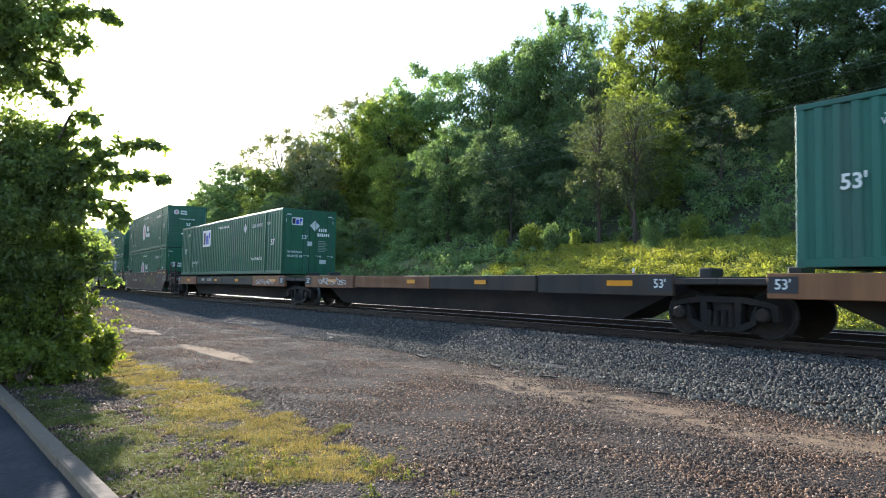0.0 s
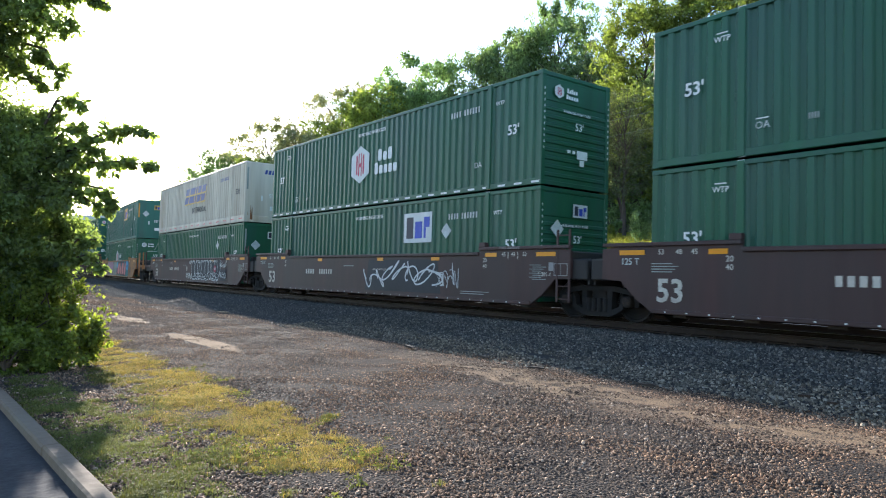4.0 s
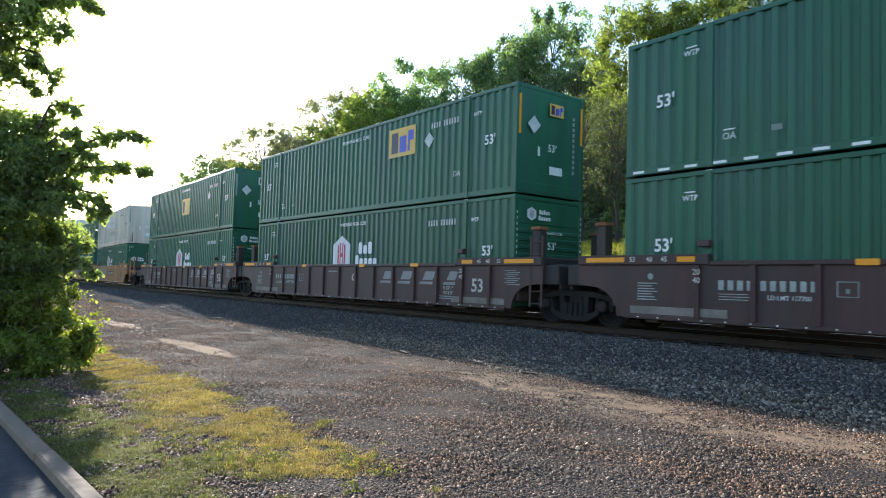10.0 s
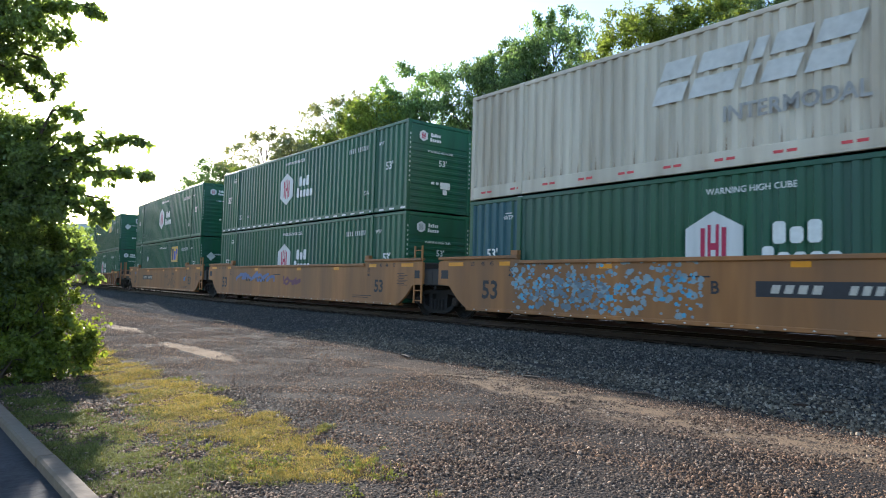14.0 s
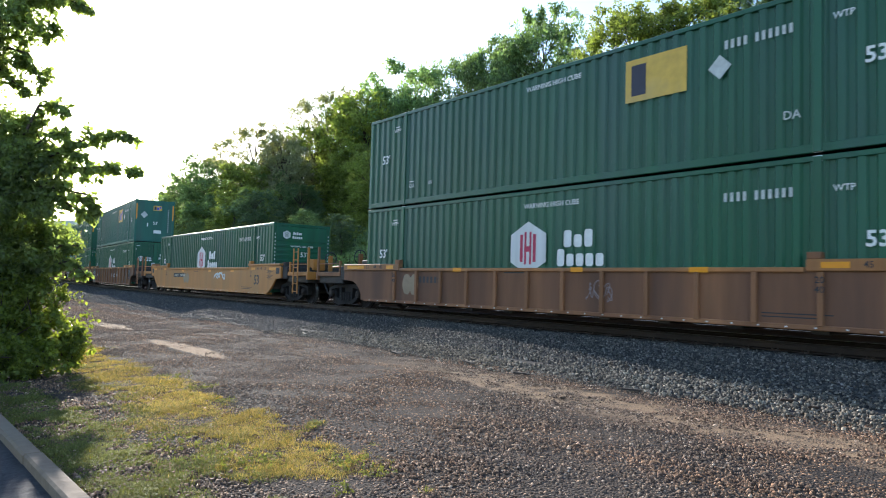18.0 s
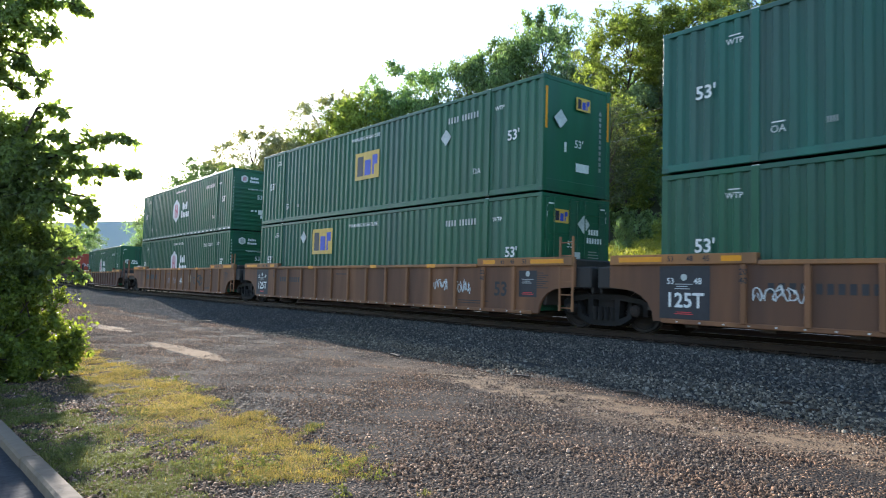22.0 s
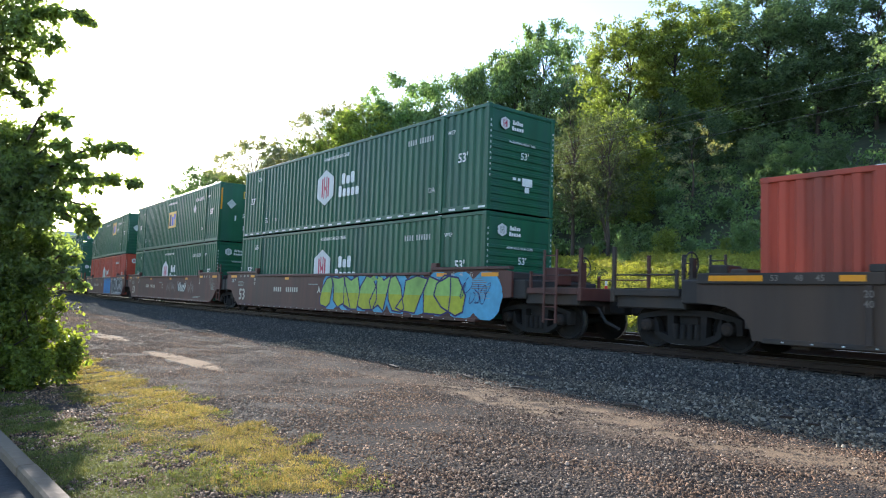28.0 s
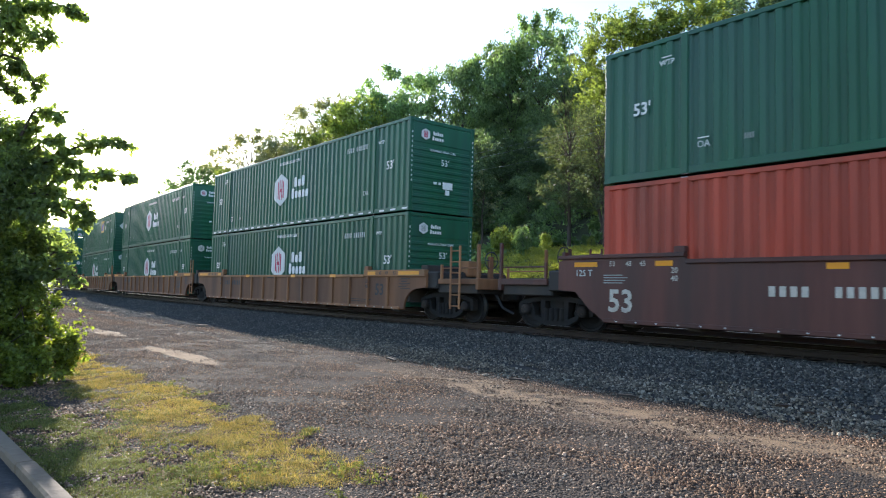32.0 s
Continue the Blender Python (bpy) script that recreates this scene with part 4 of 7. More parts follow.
def wood():
    # kind, x, y, height of the top, half width of the crown
    far_crowns = [("yellow", -96.0, 28.2, 12.4, 5.4), ("broad", -90.7, 28.3, 14.4, 6.6), ("broad", -85.0, 29.6, 16.3, 8.4), ("yellow", -74.5, 29.2, 13.8, 5.6),
        ("airy", -78.7, 32.1, 19.6, 6.6), ("airy", -72.9, 32.9, 18.0, 5.0), ("broad", -75.4, 32.3, 14.3, 6.4), ("airy", -77.8, 41.1, 25.7, 6.5),
        ("yellow", -75.0, 37.8, 19.4, 5.9), ("airy", -72.5, 33.8, 15.7, 5.0), ("broad", -66.6, 32.2, 11.3, 5.2), ("yellow", -68.4, 28.2, 10.5, 6.9),
        ("yellow", -69.9, 39.0, 15.7, 5.0)]
    skyline = [("yellow", -70.4, 42.1, 23.5, 7.4), ("yellow", -67.3, 39.4, 16.0, 6.0), ("broad", -69.1, 47.7, 28.3, 8.5), ("broad", -70.9, 45.0, 25.0, 5.5),
        ("broad", -57.2, 46.9, 26.8, 5.5), ("broad", -53.6, 48.1, 26.6, 5.8), ("broad", -47.4, 48.7, 29.2, 3.6), ("broad", -49.2, 46.9, 26.4, 4.0),
        ("dark", -40.4, 44.4, 20.4, 4.6), ("airy", -40.4, 47.0, 23.1, 3.4), ("yellow", -29.8, 38.9, 20.9, 4.2), ("yellow", -27.3, 40.6, 21.4, 4.6),
        ("broad", -28.6, 48.2, 24.4, 7.8), ("dark", -24.0, 46.1, 23.4, 8.9), ("dark", -20.2, 45.7, 22.6, 9.3), ("dark", -16.5, 45.1, 20.9, 8.9)]
    middle = [("dark", -52.3, 36.9, 14.0, 7.9), ("broad", -51.7, 34.1, 9.9, 5.8), ("dark", -48.2, 39.0, 15.7, 7.2), ("dark", -42.6, 39.4, 13.8, 6.3),
        ("yellow", -57.5, 35.5, 14.0, 5.0), ("broad", -43.5, 31.6, 13.5, 3.6), ("dark", -36.5, 30.6, 12.0, 3.2), ("dark", -41.2, 31.8, 7.7, 4.8), ("silver", -34.6, 30.3, 9.1, 2.3), ("tall", -28.0, 31.3, 11.4, 3.6), ("yellow", -24.5, 31.6, 11.8, 2.8),
        ("dark", -26.7, 32.4, 10.4, 3.9), ("dark", -26.5, 37.6, 14.8, 5.7), ("dark", -24.0, 39.2, 13.5, 5.7), ("silver", -20.4, 32.0, 10.4, 2.7),
        ("dark", -18.5, 35.4, 10.3, 5.6), ("broad", -16.5, 34.2, 9.3, 4.1), ("dark", -14.8, 35.0, 9.5, 5.3), ("broad", -18.7, 31.9, 6.4, 3.4),
        ("dark", -22.0, 32.2, 6.8, 3.0), ("dark", -31.1, 31.1, 8.5, 4.1)]
    front = [("tall", -24.4, 27.4, 11.0, 2.2), ("tall", -21.8, 27.0, 10.6, 2.0), ("tall", -23.2, 28.2, 10.6, 2.0), ("dark", -3.5, 29.5, 13, 3.4), ("dark", 2.5, 29, 14, 3.6), ("dark", 7, 30, 14, 3.6), ("dark", -9, 33, 14, 3.6), ("dark", -10, 40, 20, 4.5),
             ("yellow", -67.3, 25.5, 9.6, 4), ("dark", -62, 25.5, 9.4, 3.6), ("broad", -76, 26, 10.0, 4), ("yellow", -84, 27, 10.2, 4), ("broad", -93, 27.5, 10.2, 4), ("dark", -103, 28, 10.5, 4), ("broad", -112, 33, 13.5, 4.5), ("broad", -49.0, 24.6, 6.5, 2.6), ("dark", -45.0, 25.2, 6.0, 2.4)]
    reach = {"broad": 5.2, "yellow": 4.7, "dark": 5.6, "airy": 4.6, "silver": 5.5, "tall": 3.8}
    for kind, x, y, top, half in far_crowns + skyline + middle + front:
        base = float(ground_z(np.array(x), np.array(y)))
        tree(kind, x, y, top, min(1.2, max(0.75, half * 14.3 / ((top - base) * reach[kind]))))
    rng = np.random.default_rng(77)
    for i in range(22):
        x = -33 + 33 * (i + 0.5) / 22 + rng.uniform(-0.6, 0.6)
        n = rng.uniform(11.8, 15.5)
        y = float(np.interp(x, TX, TY)) + n
        tree("shrub", x, y, float(ground_z(np.array(x), np.array(y))) + rng.uniform(0.7, 1.7), rng.uniform(0.5, 0.8))
    cs, rs = [], []
    for i in range(1350):
        x = rng.uniform(-70, 22)
        n = (14.6 if x > -28 + 3 * math.sin(i) else 8.2) + 33 * rng.random() ** 1.5
        y = float(np.interp(x, TX, TY)) + n
        cs.append((x, y, float(ground_z(np.array(x), np.array(y))) + rng.uniform(0.1, 1.5) * min(1, max(0.2, (n - 11.5) / 6))))
        rs.append(rng.uniform(0.5, 1.3) * (0.55 if n < 16.5 else 1))
    cs, rs = clustered(rng, cs, rs, 10, 0.36)
    tagged(new("undergrowth", leaf_mesh("undergrowth", cs, rs, 19, 0.19, LEAF, 79, 0.25, 0.8, 0.0, True)), "tangled vines and undergrowth beneath the trees", "undergrowth", kind="stuff")
    # deep woods behind, one mass of leaves and stems on the slope
    cs, rs = [], []
    for i in range(760):
        turn = rng.uniform(14, 74)
        slope = float(np.interp(turn, [14, 20, 27, 33, 40, 46, 74], [0.09, 0.15, 0.22, 0.28, 0.33, 0.37, 0.42]))
        far = float(np.interp(turn, [14, 20, 33, 46, 74], [112, 104, 94, 76, 60])) * rng.uniform(0.98, 1.14)
        cs.append((-far * math.cos(radians(turn)), far * math.sin(radians(turn)), 0.87 + far * slope * rng.uniform(0.1, 0.95 if turn < 30 else 0.78)))
        rs.append(rng.uniform(1.8, 3.4))
    cs, rs = clustered(rng, cs, rs, 16, 0.28)
    tagged(new("deep_woods", leaf_mesh("deep_woods", cs, rs, 28, 0.30, LEAF, 78, 0.25, 0.85, 0.1, True)), "dense shaded woodland rising up the slope", "woodland", kind="stuff")


def leafy_mass(rng, heart, size, count, r0, r1, cs, rs, limbs, root):
    """Fills an egg-shaped space with clumps, each on its own twig."""
    for i in range(count):
        d = Vector(rng.normal(0, 1, 3)).normalized() * rng.random() ** 0.45
        c = Vector((heart[0] + d.x * size[0], heart[1] + d.y * size[1], heart[2] + d.z * size[2]))
        cs.append(tuple(c))
        rs.append(rng.uniform(r0, r1))
        if i % 3 == 0:
            mid = Vector(root).lerp(c, 0.5) + Vector((0, 0, 0.15))
            limbs.rod(root, mid, 0.022, 0.014, 5, False).rod(mid, c, 0.014, 0.004, 5, False)


def leafy_bough(rng, pts, cs, rs, limbs):
    """A thin bough bent along a few points, with short drooping twigs on both sides that carry the leaves."""
    pts = [Vector(p) for p in pts]
    for k, (a, b) in enumerate(zip(pts[:-1], pts[1:])):
        thick = 0.022 * (1 - k / len(pts)) + 0.004
        limbs.rod(a, b, thick, thick * 0.75, 5, False)
        steps = max(3, int((b - a).length / 0.055))
        for i in range(steps):
            c = a.lerp(b, (i + rng.random()) / steps)
            far = (k + i / steps) / (len(pts) - 1)
            twig = Vector((rng.normal(0, 0.6), rng.normal(0, 0.6), rng.normal(-0.25, 0.55))).normalized() * rng.uniform(0.08, 0.34) * (1.15 - 0.75 * far)
            limbs.rod(c, c + twig, 0.004, 0.002, 4, False)
            for u in (0.35, 0.7, 1.0):
                cs.append(tuple(c + twig * u))
                rs.append(rng.uniform(0.03, 0.1))


def near_tree():
    """The big leafy tree and shrubs at the yard's edge."""
    rng = np.random.default_rng(55)
    X, Y = -13.2, -0.2
    root = thing("maple_tree", None, Matrix.Translation((X, Y, YARD_Z)), "large dark leafy tree overhanging the gravel yard, backlit by low sun", "tree")
    trunk = Geo()
    trunk.rod((0, 0, -0.3), (0.1, -0.1, 3.2), 0.24, 0.19, 10, False).rod((0.1, -0.1, 3.2), (0.3, 0.2, 7.5), 0.19, 0.07, 10, False)
    part("trunk", trunk.mesh("trunk", BARK, smooth=True), root)
    limbs, cs, rs = Geo(), [], []

    def at(x, y, z):
        return (x - X, y - Y, z - YARD_Z)
    leafy_mass(rng, at(-12.3, 0.72, 5.1), (0.8, 0.7, 1.35), 62, 0.24, 0.42, cs, rs, limbs, (0.1, 0, 4.6))
    leafy_mass(rng, at(-12.4, -0.3, 4.2), (1.0, 0.9, 2.2), 56, 0.26, 0.46, cs, rs, limbs, (0.1, 0, 3.6))
    leafy_mass(rng, at(-12.3, 0.70, 2.0), (1.0, 1.0, 1.35), 110, 0.26, 0.46, cs, rs, limbs, (0.1, 0, 1.8))
    leafy_mass(rng, at(-12.7, 1.15, 2.85), (0.6, 0.5, 0.5), 34, 0.2, 0.36, cs, rs, limbs, (0.1, 0.4, 3.0))
    leafy_mass(rng, at(-12.5, 0.2, 0.6), (1.0, 1.1, 1.0), 90, 0.26, 0.48, cs, rs, limbs, (0.05, 0, 0.9))
    # the dense heart of the crown behind
    leafy_mass(rng, at(-13.3, 0.2, 4.8), (0.9, 0.8, 1.4), 80, 0.3, 0.5, cs, rs, limbs, (0.1, 0, 3.8))
    leafy_mass(rng, at(-13.1, 0.75, 2.1), (0.9, 1.05, 1.2), 100, 0.28, 0.46, cs, rs, limbs, (0.1, 0, 2.0))
    # extra masses, mostly unseen, added to shade the road, kerb and verge
    leafy_mass(rng, at(-13.4, 1.65, 1.35), (0.6, 0.55, 0.75), 46, 0.2, 0.36, cs, rs, limbs, (0.1, 0.2, 1.2))
    leafy_mass(rng, at(-14.0, -0.6, 2.4), (1.3, 1.6, 2.2), 120, 0.3, 0.5, cs, rs, limbs, (0.1, 0, 2.0))
    leafy_mass(rng, at(-13.1, 0.75, 0.7), (0.9, 1.1, 0.9), 80, 0.28, 0.46, cs, rs, limbs, (0.05, 0, 0.9))
    tips, tip_sizes = [], []
    for bough in (((-12.6, 1.0, 2.2), (-12.18, 1.41, 2.41), (-11.91, 1.73, 2.79), (-11.64, 2.07, 2.94), (-11.43, 2.33, 3.05), (-11.21, 2.63, 3.01)),
                  ((-12.5, 1.1, 2.0), (-12.08, 1.56, 2.2), (-11.81, 1.89, 2.49), (-11.5, 2.3, 2.53), (-11.19, 2.7, 2.48)),
                  ((-12.5, 1.1, 2.1), (-12.03, 1.63, 2.2), (-11.8, 1.94, 2.13), (-11.64, 2.15, 2.08), (-11.61, 2.21, 1.87)),
                  ((-12.28, 1.25, 2.84), (-12.08, 1.45, 3.43), (-11.92, 1.66, 3.44), (-11.8, 1.82, 3.33)), ((-12.35, 1.1, 2.5), (-12.18, 1.39, 2.75), (-11.98, 1.61, 3.02), (-11.82, 1.83, 3.03)),
                  ((-12.4, 1.2, 1.9), (-11.98, 1.71, 2.08), (-11.83, 1.92, 1.91), (-11.62, 2.21, 1.79)), ((-12.5, 1.1, 2.4), (-12.05, 1.5, 2.6), (-11.8, 1.8, 2.75), (-11.6, 2.05, 2.68)),
                  ((-12.5, 1.2, 0.9), (-12.17, 1.57, 1.03), (-11.95, 1.82, 1.3), (-11.78, 2.04, 1.31)), ((-12.5, 1.2, 0.8), (-12.12, 1.64, 0.95), (-11.85, 1.97, 1.09), (-11.72, 2.17, 0.84)),
                  ((-12.6, 0.5, 4.7), (-12.44, 0.85, 4.85), (-12.12, 1.25, 5.0), (-11.85, 1.59, 5.1), (-11.55, 2.0, 4.93)), ((-12.6, 0.5, 4.4), (-12.44, 0.87, 4.55), (-12.2, 1.17, 4.73), (-12.02, 1.42, 4.57), (-11.83, 1.66, 4.63)),
                  ((-12.6, 0.6, 4.4), (-12.35, 1.02, 4.3), (-12.16, 1.27, 4.22), (-12.09, 1.38, 3.97), (-12.04, 1.47, 3.75)), ((-12.6, 0.6, 4.2), (-12.46, 0.9, 4.03), (-12.31, 1.12, 3.78), (-12.2, 1.27, 3.66))):
        leafy_bough(rng, [at(*p) for p in bough], tips, tip_sizes, limbs)
    part("branchwork", limbs.mesh("branchwork", BARK, smooth=True), root)
    cs, rs = clustered(rng, cs, rs, 5, 0.55)
    part("crown", leaf_mesh("crown", cs, rs, 28, 0.064, NEARLEAF, 56, 0.6, 0.7, 0.0), root)
    part("leaf_sprays", leaf_mesh("leaf_sprays", tips, tip_sizes, 8, 0.1, NEARLEAF, 66, 0.8, 0.8, 0.0), root)
    for x, y, w, h, count, mat, seed in ((-12.0, 1.62, 0.42, 1.45, 56, SHRUBLEAF, 57), (-11.85, 2.0, 0.28, 0.75, 26, SHRUBLEAF, 62), (-11.5, 1.5, 0.42, 0.5, 30, SHRUBLEAF, 63), (-11.3, 0.9, 0.5, 0.55, 36, SHRUBLEAF, 64), (-12.1, 1.05, 0.75, 1.5, 90, SHRUBLEAF, 59), (-12.3, 0.35, 0.9, 1.4, 90, SHRUBLEAF, 60), (-12.6, -0.6, 0.9, 1.4, 80, LEAF, 61)):
        bush = thing("yard_shrub", None, Matrix.Translation((x, y, YARD_Z)), "sunlit green shrub at the edge of the gravel", "shrub")
        stems, cs, rs = Geo(), [], []
        leafy_mass(rng, (0, 0, h * 0.55), (w, w, h * 0.58), count, 0.12, 0.30, cs, rs, stems, (0, 0, 0.05))
        part("stem_clump", stems.mesh("stem_clump", BARK), bush)
        cs, rs = clustered(rng, cs, rs, 4, 0.5)
        part("crown", leaf_mesh("crown", cs, rs, 22, 0.062, mat, seed, 0.4, 0.8, 0.0), bush)
    thicket = thing("thicket", None, Matrix.Translation((-18, -0.6, YARD_Z)), "dark thicket of shrubs beyond the big tree", "shrub")
    stems, cs, rs = Geo(), [], []
    for i in range(90):
        c = (rng.uniform(-9, 3), rng.uniform(-3, 1.5), rng.uniform(0.3, 3.6))
        cs.append(c)
        rs.append(rng.uniform(0.4, 0.8))
        stems.rod((c[0] * 0.8, c[1] * 0.8, -0.1), c, 0.02, 0.006, 4, False)
    part("stem_clump", stems.mesh("stem_clump", BARK), thicket)
    part("crown", leaf_mesh("crown", cs, rs, 150, 0.16, LEAFD, 58, 0.4, 0.8, 0.3), thicket)
    # woods far down the line, where the track bends away
    for k, (x, y, top, wide, kind) in enumerate(((-75, 4.5, 9.0, 1.2, "broad"), (-90, 6, 10.5, 1.2, "dark"), (-64, 2.0, 8.5, 1.1, "dark"), (-112, 9, 11.5, 1.3, "broad"), (-130, 22, 9.5, 1.2, "broad"), (-150, 27, 11, 1.2, "dark"))):
        tree(kind, x, y, top, wide)


verge()
bank_growth()
wood()
near_tree()


def wires():
    for z0, z1, nm in ((7.6, 7.25, "power_line"), (7.36, 7.0, "power_line"), (6.72, 6.4, "power_line")):
        g = Geo()
        pts = []
        for i in range(41):
            x = 12 - 38.5 * i / 40
            y = 21.0
            z = np.interp(x, [-25, -8.3], [z1, z0]) + 0.0009 * (x + 14) ** 2
            pts.append((x, y, float(z)))
        for x, y, z in pts:
            g.v += [(x, y + 0.0035 * math.cos(a * 1.2566), z + 0.0035 * math.sin(a * 1.2566)) for a in range(5)]
        for i in range(40):
            for a in range(5):
                b = (a + 1) % 5
                g.f.append((5 * i + a, 5 * i + b, 5 * i + 5 + b, 5 * i + 5 + a))
                g.mi.append(0)
        thing(nm, g.mesh("power_line", WIRE), Matrix.Identity(4), "thin dark overhead wire strung along the bank", "wire", "overhead wires")


wires()


def marker_stake():
    x, y = -17.0, 21.0
    base = float(ground_z(np.array(x), np.array(y)))
    root = thing("marker_stake", None, Matrix.Translation((x, y, base)), "slim red and white marker stake on the railway bank", "marker")
    part("post", Geo().box(-0.035, 0.035, -0.02, 0.02, -0.3, 1.72 - base - 0.32, 0.006).mesh("post", DIMMARK), root)
    part("red_band", Geo().box(-0.06, 0.06, -0.025, 0.025, 1.4 - base, 1.56 - base, 0.006).mesh("red_band", REDTAPE), root)
    part("white_band", Geo().box(-0.045, 0.045, -0.025, 0.025, 1.56 - base, 1.74 - base, 0.006).mesh("white_band", MARK), root)


def scraps():
    """Bits of old timber and rusty plate lying at the foot of the ballast."""
    rng = np.random.default_rng(91)
    for x, y, length, wide, mat, word in ((-24.6, 8.5, 1.1, 0.16, KERB, "pale broken timber plank"), (-12.1, 8.15, 0.5, 0.1, TIE, "dark splintered timber scrap"), (-10.0, 8.4, 0.55, 0.11, TIE, "dark splintered timber scrap"), (-8.4, 8.2, 0.45, 0.1, TIE, "dark splintered timber scrap"),
                                         (-6.3, 8.35, 0.4, 0.09, TIE, "dark splintered timber scrap"), (-4.45, 9.2, 0.3, 0.14, RAIL, "rusty bent steel plate scrap"), (-4.05, 9.05, 0.22, 0.1, RAIL, "rusty bent steel plate scrap"), (-17.2, 8.6, 0.6, 0.1, TIE, "dark splintered timber scrap")):
        length, wide = length * rng.uniform(0.5, 0.8), wide * rng.uniform(0.5, 0.8)
        g = Geo().slab([(-length / 2, -0.02), (length * 0.46, -0.02), (length / 2, 0.0), (length * 0.3, 0.012), (-length * 0.44, 0.006)], -wide / 2, wide / 2)
        n = float(side_of_track(np.array(x), np.array(y)))
        z = float(np.interp(n, [-5.2, -4.6, -3.9], [-0.6, -0.58, -0.5]))
        thing("scrap", g.mesh("scrap", mat), Matrix.Translation((x, y, z + 0.03)) @ Matrix.Rotation(rng.uniform(-0.3, 0.3), 4, "Z") @ Matrix.Rotation(rng.uniform(-0.06, 0.06), 4, "Y"), word + " on gravel", "debris", "scraps along the ballast")


marker_stake()
scraps()


def far_hill():
    g = Geo()
    n = 60
    for i in range(n + 1):
        y = -900 + 2400 * i / n
        h = 62 + 16 * math.exp(-((y - 210) / 160) ** 2) + 6 * math.sin(i * 0.9)
        g.v += [(-1000 - 0.1 * abs(y), y, -20), (-1000 - 0.1 * abs(y), y, h), (-1400, y, h * 0.9)]
    for i in range(n):
        a = 3 * i
        g.f += [(a, a + 3, a + 4, a + 1), (a + 1, a + 4, a + 5, a + 2)]
        g.mi += [0, 0]
    tagged(new("far_hill", g.mesh("far_hill", FARHILL, smooth=True)), "hazy blue-green ridge on the horizon", "hill", kind="structure")


far_hill()

# ---- the train ----
V0, ACC, T_REF = 14.4165, 0.0118, 16.0
CL, CH, CW = 16.154, 2.896, 2.6          # container
HALF = 9.72                              # from a car's middle to its truck
LOW_Z, HIGH_Z, SPINE_Z = 0.352, 3.284, 1.325
PAINT_Y = -CW / 2 - 0.006
KEYED, ROLLING = [], []


def travel(c, t):
    return c + V0 * (t - T_REF) + ACC * (t - T_REF) ** 2


def car_pose(c, t, z=0.0):
    s = travel(c, t)
    x0, y0, _ = on_track(s - HALF)
    x1, y1, _ = on_track(s + HALF)
    return Matrix.Translation(((x0 + x1) / 2, (y0 + y1) / 2, z)) @ Matrix.Rotation(math.atan2(y1 - y0, x1 - x0), 4, "Z")


def keyed(ob, c, z=0.0):
    KEYED.append((ob, c, z))
    return ob


FACE = Matrix.Rotation(math.pi / 2, 4, "X")           # stands lettering up on the near side
FRONT = Matrix.Rotation(math.pi / 2, 4, "Z")          # turns near-side art onto the leading end


def fluted(g, spans, shift=0.0):
    """Corrugated steel sheet between the rails, in one or more runs along the side."""
    prof = []
    for a, b in spans:
        count = round((b - a) / 0.305)
        p = (b - a) / count
        prof.append((a, 0.0))
        for i in range(count):
            x = a + i * p
            prof += [(x + 0.19 * p, 0.0), (x + 0.32 * p, 0.05), (x + 0.68 * p, 0.05), (x + 0.81 * p, 0.0)]
        prof.append((b, 0.0))
    z0, z1 = 0.15, CH - 0.10
    n = len(prof)
    vs = [(x, -CW / 2 + 0.012 + d + shift, z0) for x, d in prof] + [(x, -CW / 2 + 0.012 + d + shift, z1) for x, d in prof]
    g.add(vs, [(i, i + 1, n + i + 1, n + i) for i in range(n - 1)])


def side_panel(mat):
    def make():
        g = Geo()
        fluted(g, ((-7.99, -6.16), (-6.03, 6.03), (6.16, 7.99)))
        z0, z1 = 0.15, CH - 0.10
        # inner skin
        g.add([(-8, -CW / 2 + 0.075, z0), (8, -CW / 2 + 0.075, z0), (8, -CW / 2 + 0.075, z1), (-8, -CW / 2 + 0.075, z1)], [(3, 2, 1, 0)])
        return g.mesh("side_panel", mat)
    return cached(("panel", mat.name), make)


def simple(key, mat, fill):
    def make():
        g = Geo()
        fill(g)
        return g.mesh(key, mat)
    return cached((key, mat.name), make)


